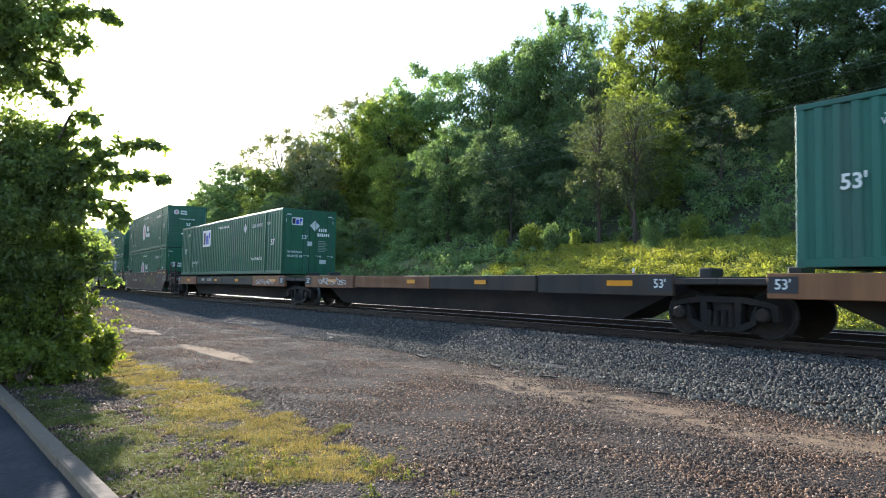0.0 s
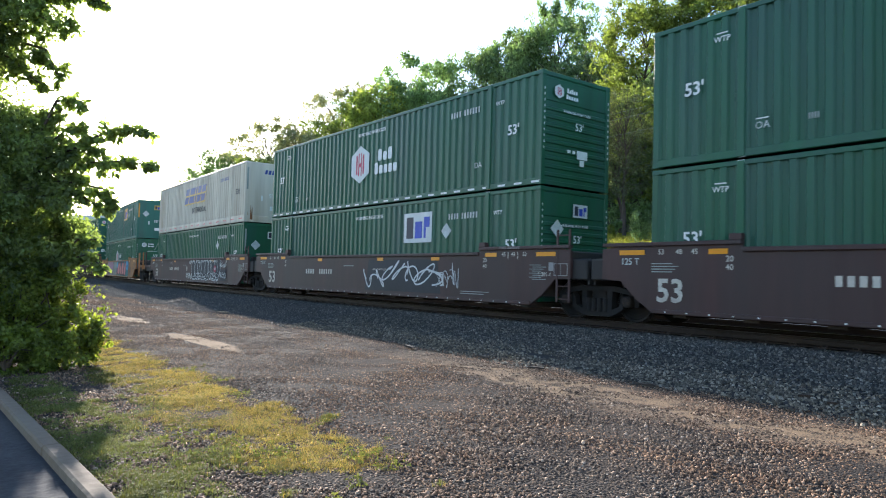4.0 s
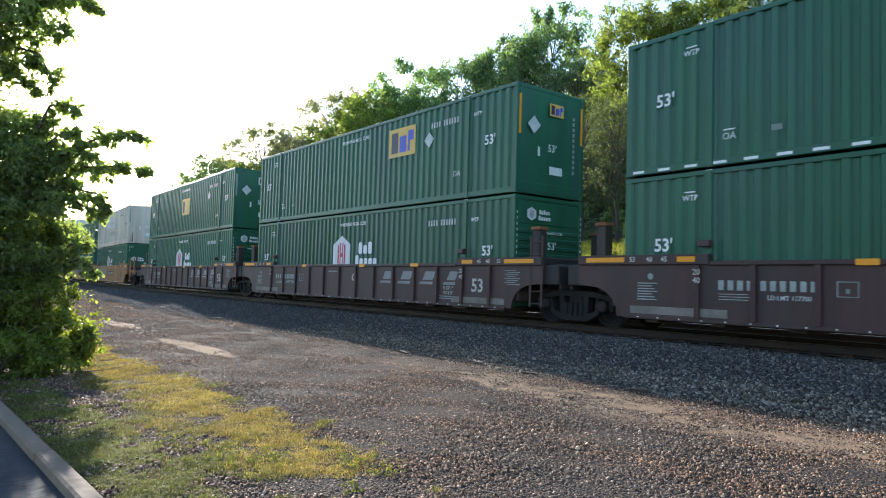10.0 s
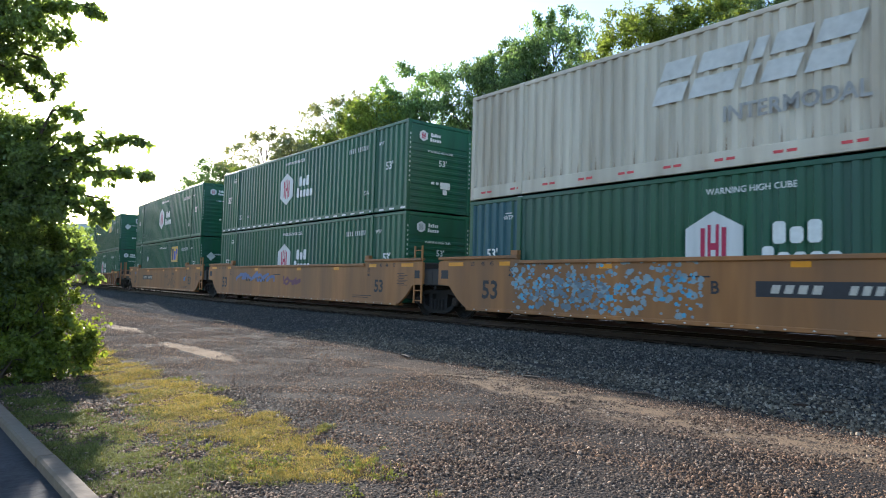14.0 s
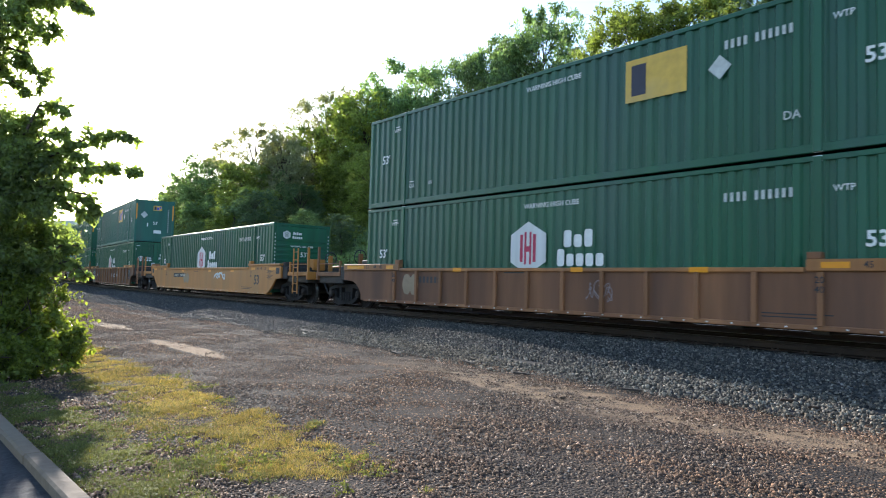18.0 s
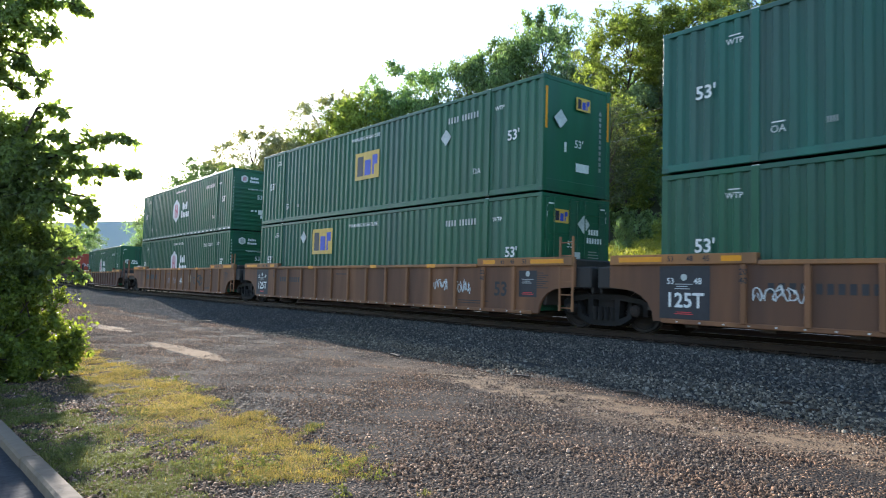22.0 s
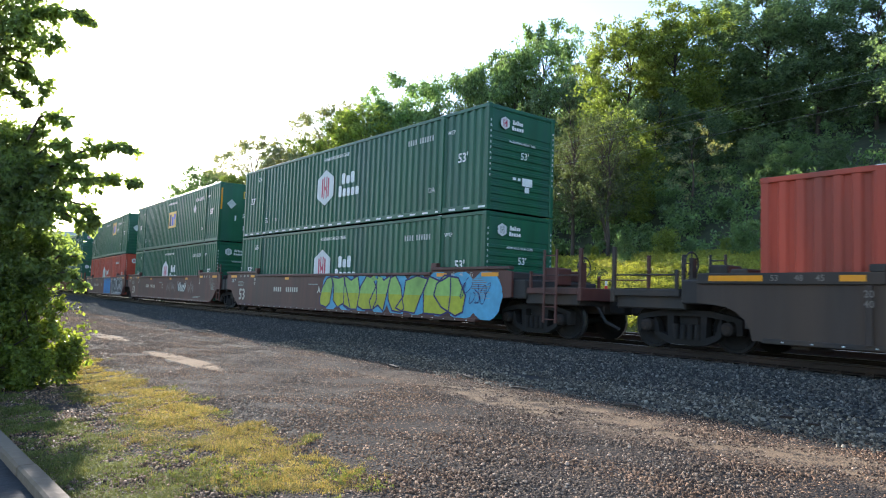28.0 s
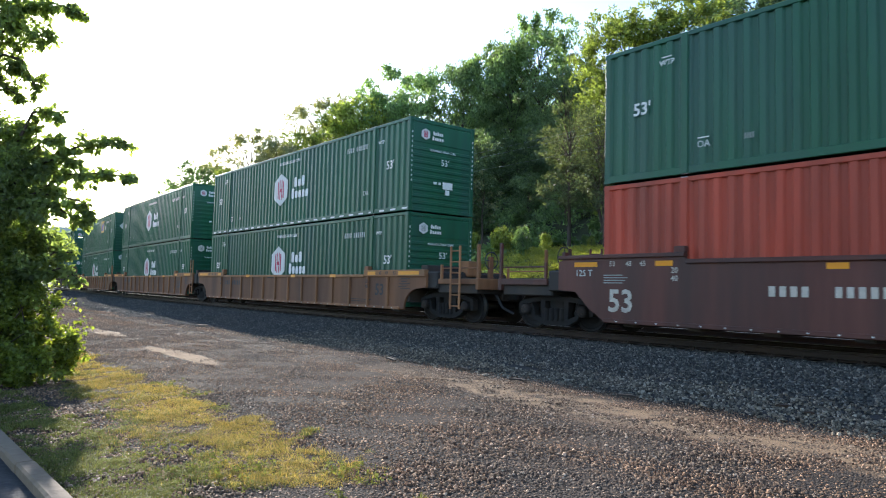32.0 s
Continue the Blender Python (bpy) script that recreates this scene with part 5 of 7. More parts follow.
def container(c, z, paint, art, end="ribs", dashes=False, label="", patch=False, badge=2.86, placard_back=False):
    m0 = Matrix.Identity(4)
    root = keyed(thing("shipping_container", None, m0, label, "container", "containers on the train"), c, z)
    mir = Matrix.Rotation(math.pi, 4, "Z")
    part("side_panel", side_panel(paint), root)
    part("side_panel", side_panel(paint), root, mir)
    part("roof", simple("roof", paint, lambda g: [g.box(-8.0, 8.0, -1.25, 1.25, CH - 0.06, CH - 0.03)] + [g.box(-7.8 + 0.6 * i, -7.5 + 0.6 * i, -1.2, 1.2, CH - 0.03, CH - 0.012) for i in range(26)]), root)
    part("floor", simple("floor", SOOT, lambda g: [g.box(-7.9, 7.9, -1.22, 1.22, 0.10, 0.14)] + [g.box(-7.6 + i, -7.52 + i, -1.22, 1.22, 0.02, 0.10) for i in range(16)]), root)
    top = simple("top_rail", paint, lambda g: g.box(-8.0, 8.0, -1.30, -1.22, CH - 0.105, CH - 0.005, 0.012))
    bot = simple("bottom_rail", paint, lambda g: g.box(-8.0, 8.0, -1.30, -1.20, 0.015, 0.17, 0.012))
    for me, nm in ((top, "top_rail"), (bot, "bottom_rail")):
        part(nm, me, root)
        part(nm, me, root, mir)
    post = simple("corner_post", paint, lambda g: g.box(-0.075, 0.075, -0.075, 0.075, 0.10, CH - 0.10, 0.015))
    lift = simple("lift_post", paint, lambda g: g.box(-0.075, 0.075, -0.05, 0.05, 0.02, CH - 0.02, 0.012))
    cast = simple("corner_casting", paint, lambda g: g.box(-0.09, 0.09, -0.08, 0.08, -0.058, 0.058, 0.012))
    white = simple("lift_casting", MARK, lambda g: g.box(-0.075, 0.075, -0.03, 0.05, -0.055, 0.055, 0.008))
    hole = simple("casting_hole", INK, lambda g: g.flat([(0.028 * math.cos(a * 0.785), 0.04 * math.sin(a * 0.785)) for a in range(8)]))
    for sx in (-1, 1):
        for sy in (-1, 1):
            part("corner_post", post, root, Matrix.Translation((sx * 8.0, sy * 1.225, 0)))
            for zz in (0.058, CH - 0.058):
                part("corner_casting", cast, root, Matrix.Translation((sx * 7.99, sy * 1.222, zz)))
        part("lift_post", lift, root, Matrix.Translation((sx * 6.095, -1.275, 0)))
        part("lift_post", lift, root, mir @ Matrix.Translation((sx * 6.095, -1.275, 0)))
        for zz in (0.07, CH - 0.06):
            k = part("lift_casting", white, root, Matrix.Translation((sx * 6.095, -1.279, zz)))
            part("casting_hole", hole, k, Matrix.Translation((0, -0.034, 0)))
    part("rear_wall", simple("rear_wall", paint, lambda g: g.box(-8.05, -8.0, -1.2, 1.2, 0.08, CH - 0.08, 0.01)), root)
    sill = simple("end_sill", paint, lambda g: g.box(7.98, 8.058, -1.16, 1.16, 0.012, 0.125, 0.01))
    head_rail = simple("end_header", paint, lambda g: g.box(7.98, 8.058, -1.16, 1.16, CH - 0.11, CH - 0.006, 0.01))
    for turn in (None, mir):
        part("end_sill", sill, root, turn)
        part("end_header", head_rail, root, turn)
    F0 = Matrix.Translation((8.055, 0, 0)) @ FRONT        # art drawn in (x, z), now on the leading end
    if end == "door":
        leaf = simple("door", paint, lambda g: [g.box(0.012, 1.14, -0.03, 0.03, 0.12, CH - 0.12, 0.01)] + [g.box(0.1, 1.05, -0.042, -0.03, 0.25 + 0.55 * i, 0.62 + 0.55 * i, 0.01) for i in range(5)])
        rod = simple("lock_rod", paint, lambda g: [g.rod((0, -0.055, 0.1), (0, -0.055, CH - 0.1), 0.016, n=6)] + [g.box(-0.04, 0.04, -0.06, -0.03, z1, z1 + 0.05) for z1 in (0.12, 0.9, 1.9, 2.7)])
        grip = simple("lock_handle", ZINC, lambda g: [g.rod((0, -0.07, 0.85), (0.26, -0.07, 0.83), 0.013, n=5), g.box(0.22, 0.28, -0.075, -0.03, 0.79, 0.87, 0.005)])
        hinge = simple("hinge", paint, lambda g: g.box(-0.05, 0.03, -0.05, -0.02, -0.05, 0.05, 0.006))
        for sgn in (0, 1):
            d = part("door", leaf, root, F0 @ (Matrix.Translation((-1.152, 0, 0)) if sgn else Matrix.Identity(4)))
            for xx in (0.28, 0.86):
                part("lock_rod", rod, d, Matrix.Translation((xx, 0, 0)))
                part("lock_handle", grip, d, Matrix.Translation((xx, 0, 0)), "galvanised lock handle")
            for zz in (0.35, 1.05, 1.8, 2.5):
                part("hinge", hinge, d, Matrix.Translation((1.15 if not sgn else 0.04, 0, zz)))
        part("end_marks", polygons_mesh("doormarks", MARK, [rect(-1.08, -0.86, 2.62, 2.66), rect(0.86, 1.08, 2.62, 2.66), rect(-1.13, -1.11, 2.3, 2.6), rect(1.11, 1.13, 2.3, 2.6)]), root, F0 @ Matrix.Translation((0, -0.046, 0)))
        part("lettering", lettering("WARNING", 0.14, MARK), root, F0 @ Matrix.Translation((-0.7, -0.046, 0.98)) @ FACE)
        part("lettering", lettering("HIGH CUBE", 0.14, MARK), root, F0 @ Matrix.Translation((-0.68, -0.046, 0.8)) @ FACE)
        part("number_mark", word_bars("d1", 0.42, 0.14, 4, MARK, 0.34), root, F0 @ Matrix.Translation((0.62, -0.046, 2.02)))
        part("number_mark", word_bars("d2", 0.62, 0.14, 6, MARK, 0.34), root, F0 @ Matrix.Translation((0.66, -0.046, 1.8)))
        part("data_mark", polygons_mesh("doordata", DIMMARK, [rect(0.42, 0.42 + 0.34 + 0.2 * ((i * 7) % 3) / 3, 1.5 - i * 0.075, 1.525 - i * 0.075) for i in range(7)]), root, F0 @ Matrix.Translation((0, -0.046, 0)))
        part("data_plate", polygons_mesh("doorplates", PALEMARK, [rect(-0.1, 0.12, 1.28, 1.48), rect(0.5, 0.82, 0.5, 0.68)]), root, F0 @ Matrix.Translation((0, -0.047, 0)))
        part("lettering", lettering("53'", 0.24, MARK), root, F0 @ Matrix.Translation((-0.24, -0.046, 1.66)) @ FACE)
        head = (-0.8, 1.75, 0.8)
    elif end == "ribs":
        def ribs(g):
            outline = [(8.0, 0.1), (8.03, 0.1)]
            for i in range(9):
                z0 = 0.22 + 0.21 * i
                outline += [(8.03, z0), (8.058, z0 + 0.025), (8.058, z0 + 0.095), (8.03, z0 + 0.12)]
            outline += [(8.03, 2.15), (8.05, 2.17), (8.05, CH - 0.16), (8.03, CH - 0.14), (8.03, CH - 0.1), (8.0, CH - 0.1)]
            g.slab(outline, -1.2, 1.2)
        part("front_wall", simple("front_ribs", paint, ribs), root)
        part("number_mark", polygons_mesh("endid", PALEMARK, [rect(sx * 1.22 - 0.02, sx * 1.22 + 0.02, 0.9 + 0.15 * i, 0.965 + 0.15 * i) for sx in (-1, 1) for i in range(11)]), root, F0 @ Matrix.Translation((0, -0.03, 0)))
        part("lettering", lettering("WARNING HIGH CUBE", 0.1, MARK), root, F0 @ Matrix.Translation((0, -0.012, 1.95)) @ FACE)
        part("lettering", lettering("53'", 0.28, MARK), root, F0 @ Matrix.Translation((0.1, -0.012, 1.6)) @ FACE)
        part("data_plate", polygons_mesh("endplate", MARK, [rect(0.02, 0.42, 0.78, 1.0), rect(0.13, 0.3, 0.6, 0.76), rect(-0.35, -0.22, 0.9, 0.98), rect(-0.15, -0.05, 0.9, 0.98)]), root, F0 @ Matrix.Translation((0, -0.012, 0)))
        head = (-0.72, 2.42, 0.8)
    else:
        part("front_wall", simple("front_flat", paint, lambda g: [g.box(8.0, 8.045, -1.2, 1.2, 0.1, CH - 0.1, 0.01), g.box(8.045, 8.062, -1.2, 1.2, 0.1, 0.32, 0.008)]), root)
        tape = AMBER if art == "panel" else DIMMARK
        part("end_tape", polygons_mesh("endtape", tape, [rect(-1.23, -1.15, 1.55, 2.6), rect(1.15, 1.23, 1.55, 2.6)]), root, F0 @ Matrix.Translation((0, -0.022, 0)))
        part("lettering", lettering("53'", 0.28, MARK), root, F0 @ Matrix.Translation((0.05, -0.002, 1.3)) @ FACE)
        part("data_plate", polygons_mesh("flatplate", MARK, [rect(-0.05, 0.45, 0.6, 0.82), rect(-0.5, -0.42, 1.05, 1.3)]), root, F0 @ Matrix.Translation((0, -0.002, 0)))
        part("number_mark", polygons_mesh("flatid", DIMMARK, [rect(0.85, 0.93, 0.7 + 0.15 * i, 0.8 + 0.15 * i) for i in range(11)]), root, F0 @ Matrix.Translation((0, -0.002, 0)))
        head = (-0.75, 2.1, 1.0)
    # badge on the leading end
    if art in ("hex", "redhex"):
        hexagon(root, F0 @ Matrix.Translation((head[0], -0.05, head[1])), 0.36, art == "redhex" or z > 2)
        part("name_mark", word_bars("endname", 0.4, 0.12, 5, MARK, tall=(0, 2)), root, F0 @ Matrix.Translation((head[0] + 0.48, -0.05, head[1] + 0.07)))
        part("name_mark", word_bars("endname2", 0.46, 0.12, 5, MARK, tall=(0,)), root, F0 @ Matrix.Translation((head[0] + 0.48, -0.05, head[1] - 0.09)))
    elif art in ("panel", "panelwhite", "panelbare"):
        letter_panel(root, F0 @ Matrix.Translation((0.15 if end != "door" else -0.62, -0.05, 2.35)), 0.34, LOGOYELLOW if art == "panel" else LOGOWHITE, False)
        part("placard", polygons_mesh("diamond", PALEMARK, [[(0, -0.24), (0.24, 0), (0, 0.24), (-0.24, 0)]]), root, F0 @ Matrix.Translation((-0.7 if end != "door" else 0.24, -0.05, 1.85 if end != "door" else 2.2)))
    elif art in ("slant", "ghost"):
        if art == "slant":
            part("name_mark", word_bars("endslant", 0.9, 0.2, 5, DEEPBLUE, gap=0.3, slant=0.05), root, F0 @ Matrix.Translation((0.05, -0.01, 2.45)))
        # stains that run down from the corners and creep up from the sill
        rs = random.Random(art)
        for n in range(9):
            x, w, z0 = rs.choice((-1.08, -0.95, 1.05, 0.9)) + rs.uniform(-0.06, 0.06), rs.uniform(0.015, 0.05), rs.choice((0.12, 0.12, 1.2))
            h = rs.uniform(0.25, 0.8)
            part("rust_streak", polygons_mesh(("rust", art, n), RUST, [[(x - w, z0), (x + w * 0.8, z0), (x + w * 0.5, z0 + h * 0.4), (x + w * 0.15, z0 + h), (x - w * 0.3, z0 + h * 0.9), (x - w * 0.7, z0 + h * 0.3)]]), root, F0 @ Matrix.Translation((0, -0.004 - 0.001 * n, 0)))
    # the near side
    P = Matrix.Translation((0, PAINT_Y, 0))
    if art in ("hex", "redhex"):
        hexagon(root, P @ Matrix.Translation((-0.72, 0, 1.47)), 1.32, art == "hex")
        part("name_mark", word_bars("name", 0.92, 0.40, 3, MARK, 0.17, tall=(0, 2)), root, P @ Matrix.Translation((0.86, 0, 1.66)))
        part("name_mark", word_bars("name2", 1.42 if art == "hex" else 2.1, 0.40, 5 if art == "hex" else 8, MARK, 0.17, tall=(0,)), root, P @ Matrix.Translation((0.92 if art == "hex" else 1.24, 0, 1.22)))
        part("lettering", lettering("DA", 0.22, PALEMARK), root, P @ Matrix.Translation((5.66, 0, 0.73)) @ FACE)
    elif art in ("panel", "panelwhite", "panelbare"):
        px = badge
        if end != "flat" or z > 2:
            letter_panel(root, P @ Matrix.Translation((px, 0, 2.05 if abs(px - 0.1) > 1 else 1.56)), 0.92, {"panel": LOGOYELLOW, "panelwhite": LOGOWHITE, "panelbare": LOGOYELLOW}[art], art == "panelbare")
        part("placard", polygons_mesh("diamond", PALEMARK, [[(0, -0.24), (0.24, 0), (0, 0.24), (-0.24, 0)]]), root, P @ Matrix.Translation((-4.1 if placard_back else 4.3 if px > -1 else (3.4 if z > 1 else -4.2), 0, 1.9 if px > 1 else (1.85 if px > -1 else 2.25))))
        part("lettering", lettering("DA", 0.22, PALEMARK), root, P @ Matrix.Translation((5.66, 0, 0.73)) @ FACE)
        if px < -2.8:
            part("lettering", lettering("TOP LIFT ONLY", 0.17, MARK), root, P @ Matrix.Translation((-5.1, 0, 0.72)) @ FACE)
            part("lettering", lettering("TOP LIFT ONLY", 0.17, MARK), root, P @ Matrix.Translation((4.9, 0, 0.72)) @ FACE)
    else:
        ink = DEEPBLUE if art == "slant" else GHOST
        shapes = slant_shapes()
        if art == "slant":
            part("name_shadow", polygons_mesh("slantgold", GOLD, [[(x + 0.07, zz - 0.07) for x, zz in s] for s in shapes]), root, P @ Matrix.Translation((0, 0.002, 0)))
        part("name_mark", polygons_mesh("slantname", ink, shapes), root, P @ Matrix.Translation((0, -0.002, 0)), "slanted bold shapes of a company name")
        part("lettering", lettering("INTERMODAL", 0.42, INK if art == "slant" else FADED), root, P @ Matrix.Translation((0.76, 0, 1.03)) @ FACE)
        tape = []
        for i in range(14):
            tape += [rect(-7.6 + 1.15 * i, -7.42 + 1.15 * i, 0.15, 0.205), rect(-7.36 + 1.15 * i, -7.18 + 1.15 * i, 0.15, 0.205)]
        band = simple("lower_band", WHITE, lambda g: g.box(-7.95, 7.95, -1.304, -1.25, 0.06, 0.34, 0.01))
        part("lower_band", band, root)
        part("lower_band", band, root, mir)
        grime = [[(-7.9 + 0.53 * k, 0.34), (-7.86 + 0.53 * k, 0.34), (-7.875 + 0.53 * k, 0.42 + 0.3 * abs(math.sin(k * 1.7)))] for k in range(30)]
        tagged(part("rust_streaks", polygons_mesh("siderust", GRIME, grime), root, P), kind="stuff")
        part("reflective_tape", polygons_mesh("redtape", REDTAPE, tape), root, P @ Matrix.Translation((0, -0.006, 0)))
    if art not in ("slant", "ghost", "redhex"):
        part("lettering", lettering("WARNING HIGH CUBE", 0.17, MARK), root, P @ Matrix.Translation((0, 0, 2.5)) @ FACE)
        part("lettering", lettering("WTP", 0.16, MARK), root, P @ Matrix.Translation((6.52, 0, 2.3)) @ FACE)
        part("lettering", lettering("WTP", 0.16, MARK), root, P @ Matrix.Translation((-6.5, 0, 2.36)) @ FACE)
        part("lettering", lettering("OA", 0.19, PALEMARK), root, P @ Matrix.Translation((-5.68, 0, 0.55)) @ FACE)
        part("small_bar", polygons_mesh("overbar", MARK, [rect(-0.12, 0.12, 0, 0.025)]), root, P @ Matrix.Translation((-6.5, 0, 2.47)))
        part("small_bar", polygons_mesh("overbar", MARK, [rect(-0.12, 0.12, 0, 0.025)]), root, P @ Matrix.Translation((-5.68, 0, 0.67)))
        part("data_mark", polygons_mesh("sidedata", DIMMARK, [rect(-0.1 + 0.05 * i, -0.07 + 0.05 * i, 0, 0.11) for i in range(4)]), root, P @ Matrix.Translation((-4.75, 0, 0.52)))
        part("lettering", lettering("53'", 0.37, MARK), root, P @ Matrix.Translation((-7.1, 0, 1.5 if z > 2 else 1.43)) @ FACE)
    part("lettering", lettering("53'" if art not in ("slant", "ghost") else "53ft", 0.37, MARK if art not in ("slant", "ghost") else INK), root, P @ Matrix.Translation((7.05, 0, 1.5 if z > 2 else 1.43)) @ FACE)
    tone = PALEMARK if art not in ("slant", "ghost") else DEEPBLUE
    part("number_mark", word_bars("id", 0.5, 0.17, 4, tone, 0.48), root, P @ Matrix.Translation((4.62, 0, 2.3)))
    part("number_mark", word_bars("id2", 0.74, 0.17, 6, tone, 0.48), root, P @ Matrix.Translation((5.34, 0, 2.3)))
    if dashes:
        for i in range(26):
            part("reflective_dash", polygons_mesh("dash", MARK, [rect(0, 0.28, 0.05, 0.105)]), root, P @ Matrix.Translation((-7.88 + 0.625 * i, 0, 0)))
    if patch:
        part("replacement_panel", simple("replacement_panel", BLUEGREEN, lambda g: fluted(g, ((-7.95, -6.18),), -0.004)), root, None, "blue-green replacement panel")
    return root


def hexagon(root, m, size, bars=True):
    h, w = size / 2, size * 0.455
    part("logo_plate", polygons_mesh(("hex", size), LOGOWHITE, [[(0, -h), (w, -h * 0.52), (w, h * 0.52), (0, h), (-w, h * 0.52), (-w, -h * 0.52)]]), root, m)
    u = size / 1.32
    cross = 0.09
    part("logo_emblem", polygons_mesh(("hexbars", size, bars), CRIMSON if bars else DIMMARK,
                                    [rect(-0.27 * u, -0.17 * u, -0.34 * u, 0.34 * u), rect(-0.12 * u, -0.05 * u, -0.40 * u, 0.40 * u), rect(0.05 * u, 0.12 * u, -0.40 * u, 0.40 * u), rect(0.17 * u, 0.27 * u, -0.34 * u, 0.34 * u),
                                     rect(-0.05 * u, 0.05 * u, -cross * u, cross * u * 0.5)]), root, m @ Matrix.Translation((0, -0.003, 0)))


def letter_panel(root, m, size, mat, bare):
    w, h = size * 1.6, size
    plate = part("logo_panel", polygons_mesh(("lp", size), mat, [rect(-w / 2, w / 2, -h / 2, h / 2)]), root, m)
    u = size
    dark = [rect(-0.64 * u, -0.24 * u, -0.36 * u, 0.36 * u)]
    blue = [rect(-0.14 * u, 0.26 * u, -0.36 * u, 0.2 * u), rect(0.36 * u, 0.48 * u, -0.36 * u, 0.34 * u), rect(0.48 * u, 0.68 * u, 0.0 * u, 0.34 * u)]
    part("panel_emblem", polygons_mesh(("lpd", size), NAVY, dark), plate, Matrix.Translation((0, -0.003, 0)))
    if not bare:
        part("panel_emblem", polygons_mesh(("lpb", size), ROYAL, blue), plate, Matrix.Translation((0, -0.003, 0)))


def slant_shapes():
    """Five bold slanted blocks."""
    s, out, x = 0.34, [], -2.15
    z0, h = 1.5, 0.86

    def bar(x0, x1, a, b):
        return [(x0 + s * a, z0 + h * a), (x1 + s * a, z0 + h * a), (x1 + s * b, z0 + h * b), (x0 + s * b, z0 + h * b)]
    for w in (0.72, 0.96, 0.24, 0.66, 0.7):
        out += [bar(x, x + w, 0, 0.44), bar(x, x + w, 0.56, 1)]
        x += w + 0.14
    return out


# -- trucks --


def truck_meshes():
    truss = Geo()
    # an open cast truss: top arch, bow, columns and pedestals, with windows between
    tops = [(-1.16, 0.64), (-1.02, 0.70), (-0.70, 0.76), (-0.46, 0.80), (-0.30, 0.80), (0.30, 0.80), (0.46, 0.80), (0.70, 0.76), (1.02, 0.70), (1.16, 0.64)]
    unders = [(-1.16, 0.36), (-1.02, 0.60), (-0.74, 0.64), (-0.44, 0.68), (-0.30, 0.68), (0.30, 0.68), (0.44, 0.68), (0.74, 0.64), (1.02, 0.60), (1.16, 0.36)]
    lower = [(-0.74, 0.30), (-0.62, 0.34), (-0.42, 0.27), (-0.28, 0.26), (0.28, 0.26), (0.42, 0.27), (0.62, 0.34), (0.74, 0.30)]
    feet = [(-0.66, 0.24), (-0.44, 0.13), (-0.28, 0.11), (0.28, 0.11), (0.44, 0.13), (0.66, 0.24)]
    pedestal = [(-0.66, 0.52), (0.66, 0.52), (-1.06, 0.34), (1.06, 0.34)]
    vs = tops + unders + lower + feet + pedestal
    qs = [(10 + i, 11 + i, 1 + i, i) for i in range(9)]
    qs += [(20, 28, 21, 34), (20, 34, 12), (29, 30, 23, 22), (30, 31, 24, 23), (31, 32, 25, 24), (28, 29, 22, 21), (32, 33, 26, 25), (33, 27, 35, 26), (22, 23, 14, 13), (24, 25, 16, 15), (27, 17, 35), (36, 11, 10), (37, 19, 18)]
    truss.plate(vs, qs, -0.09, 0.09)
    springs = Geo()
    for i in range(4):
        springs.rod((-0.24 + 0.16 * i, -0.02, 0.22), (-0.24 + 0.16 * i, -0.02, 0.52), 0.065, n=8)
    bearing = Geo().lathe([(0.0, -0.16), (0.09, -0.16), (0.13, -0.13), (0.14, 0.02)], 14)
    wheel = Geo().lathe([(0.02, -0.09), (0.13, -0.09), (0.15, -0.05), (0.30, -0.02), (0.38, -0.05), (0.40, -0.07), (0.455, -0.07), (0.46, 0.03), (0.49, 0.04), (0.485, 0.065), (0.38, 0.06), (0.3, 0.02), (0.02, 0.05)], 30)
    tread = Geo().lathe([(0.462, -0.068), (0.464, 0.028)], 30)
    axle = Geo().rod((0, -1.05, 0), (0, 1.05, 0), 0.085, n=12)
    bolster = Geo().box(-0.22, 0.22, -1.0, 1.0, 0.5, 0.78, 0.03).box(-0.3, 0.3, -0.3, 0.3, 0.78, 0.9, 0.02)
    brake = Geo().box(-0.05, 0.05, -0.8, 0.8, 0.36, 0.46, 0.015).box(-0.1, -0.05, -0.86, -0.66, 0.3, 0.56, 0.01).box(-0.1, -0.05, 0.66, 0.86, 0.3, 0.56, 0.01)
    hatch = Geo().lathe([(0.0, -0.165), (0.03, -0.165), (0.03, -0.16)], 6)
    return {k: g.mesh(k, m, fix=True) for k, g, m in (("side_frame", truss, STEEL), ("spring_set", springs, STEEL), ("bearing_cap", bearing, STEEL),
                                                       ("wheel", wheel, STEEL), ("wheel_tread", tread, TREAD), ("axle", axle, STEEL), ("bolster", bolster, STEEL), ("brake_beam", brake, STEEL), ("bolt", hatch, RAIL))}


TM = truck_meshes()


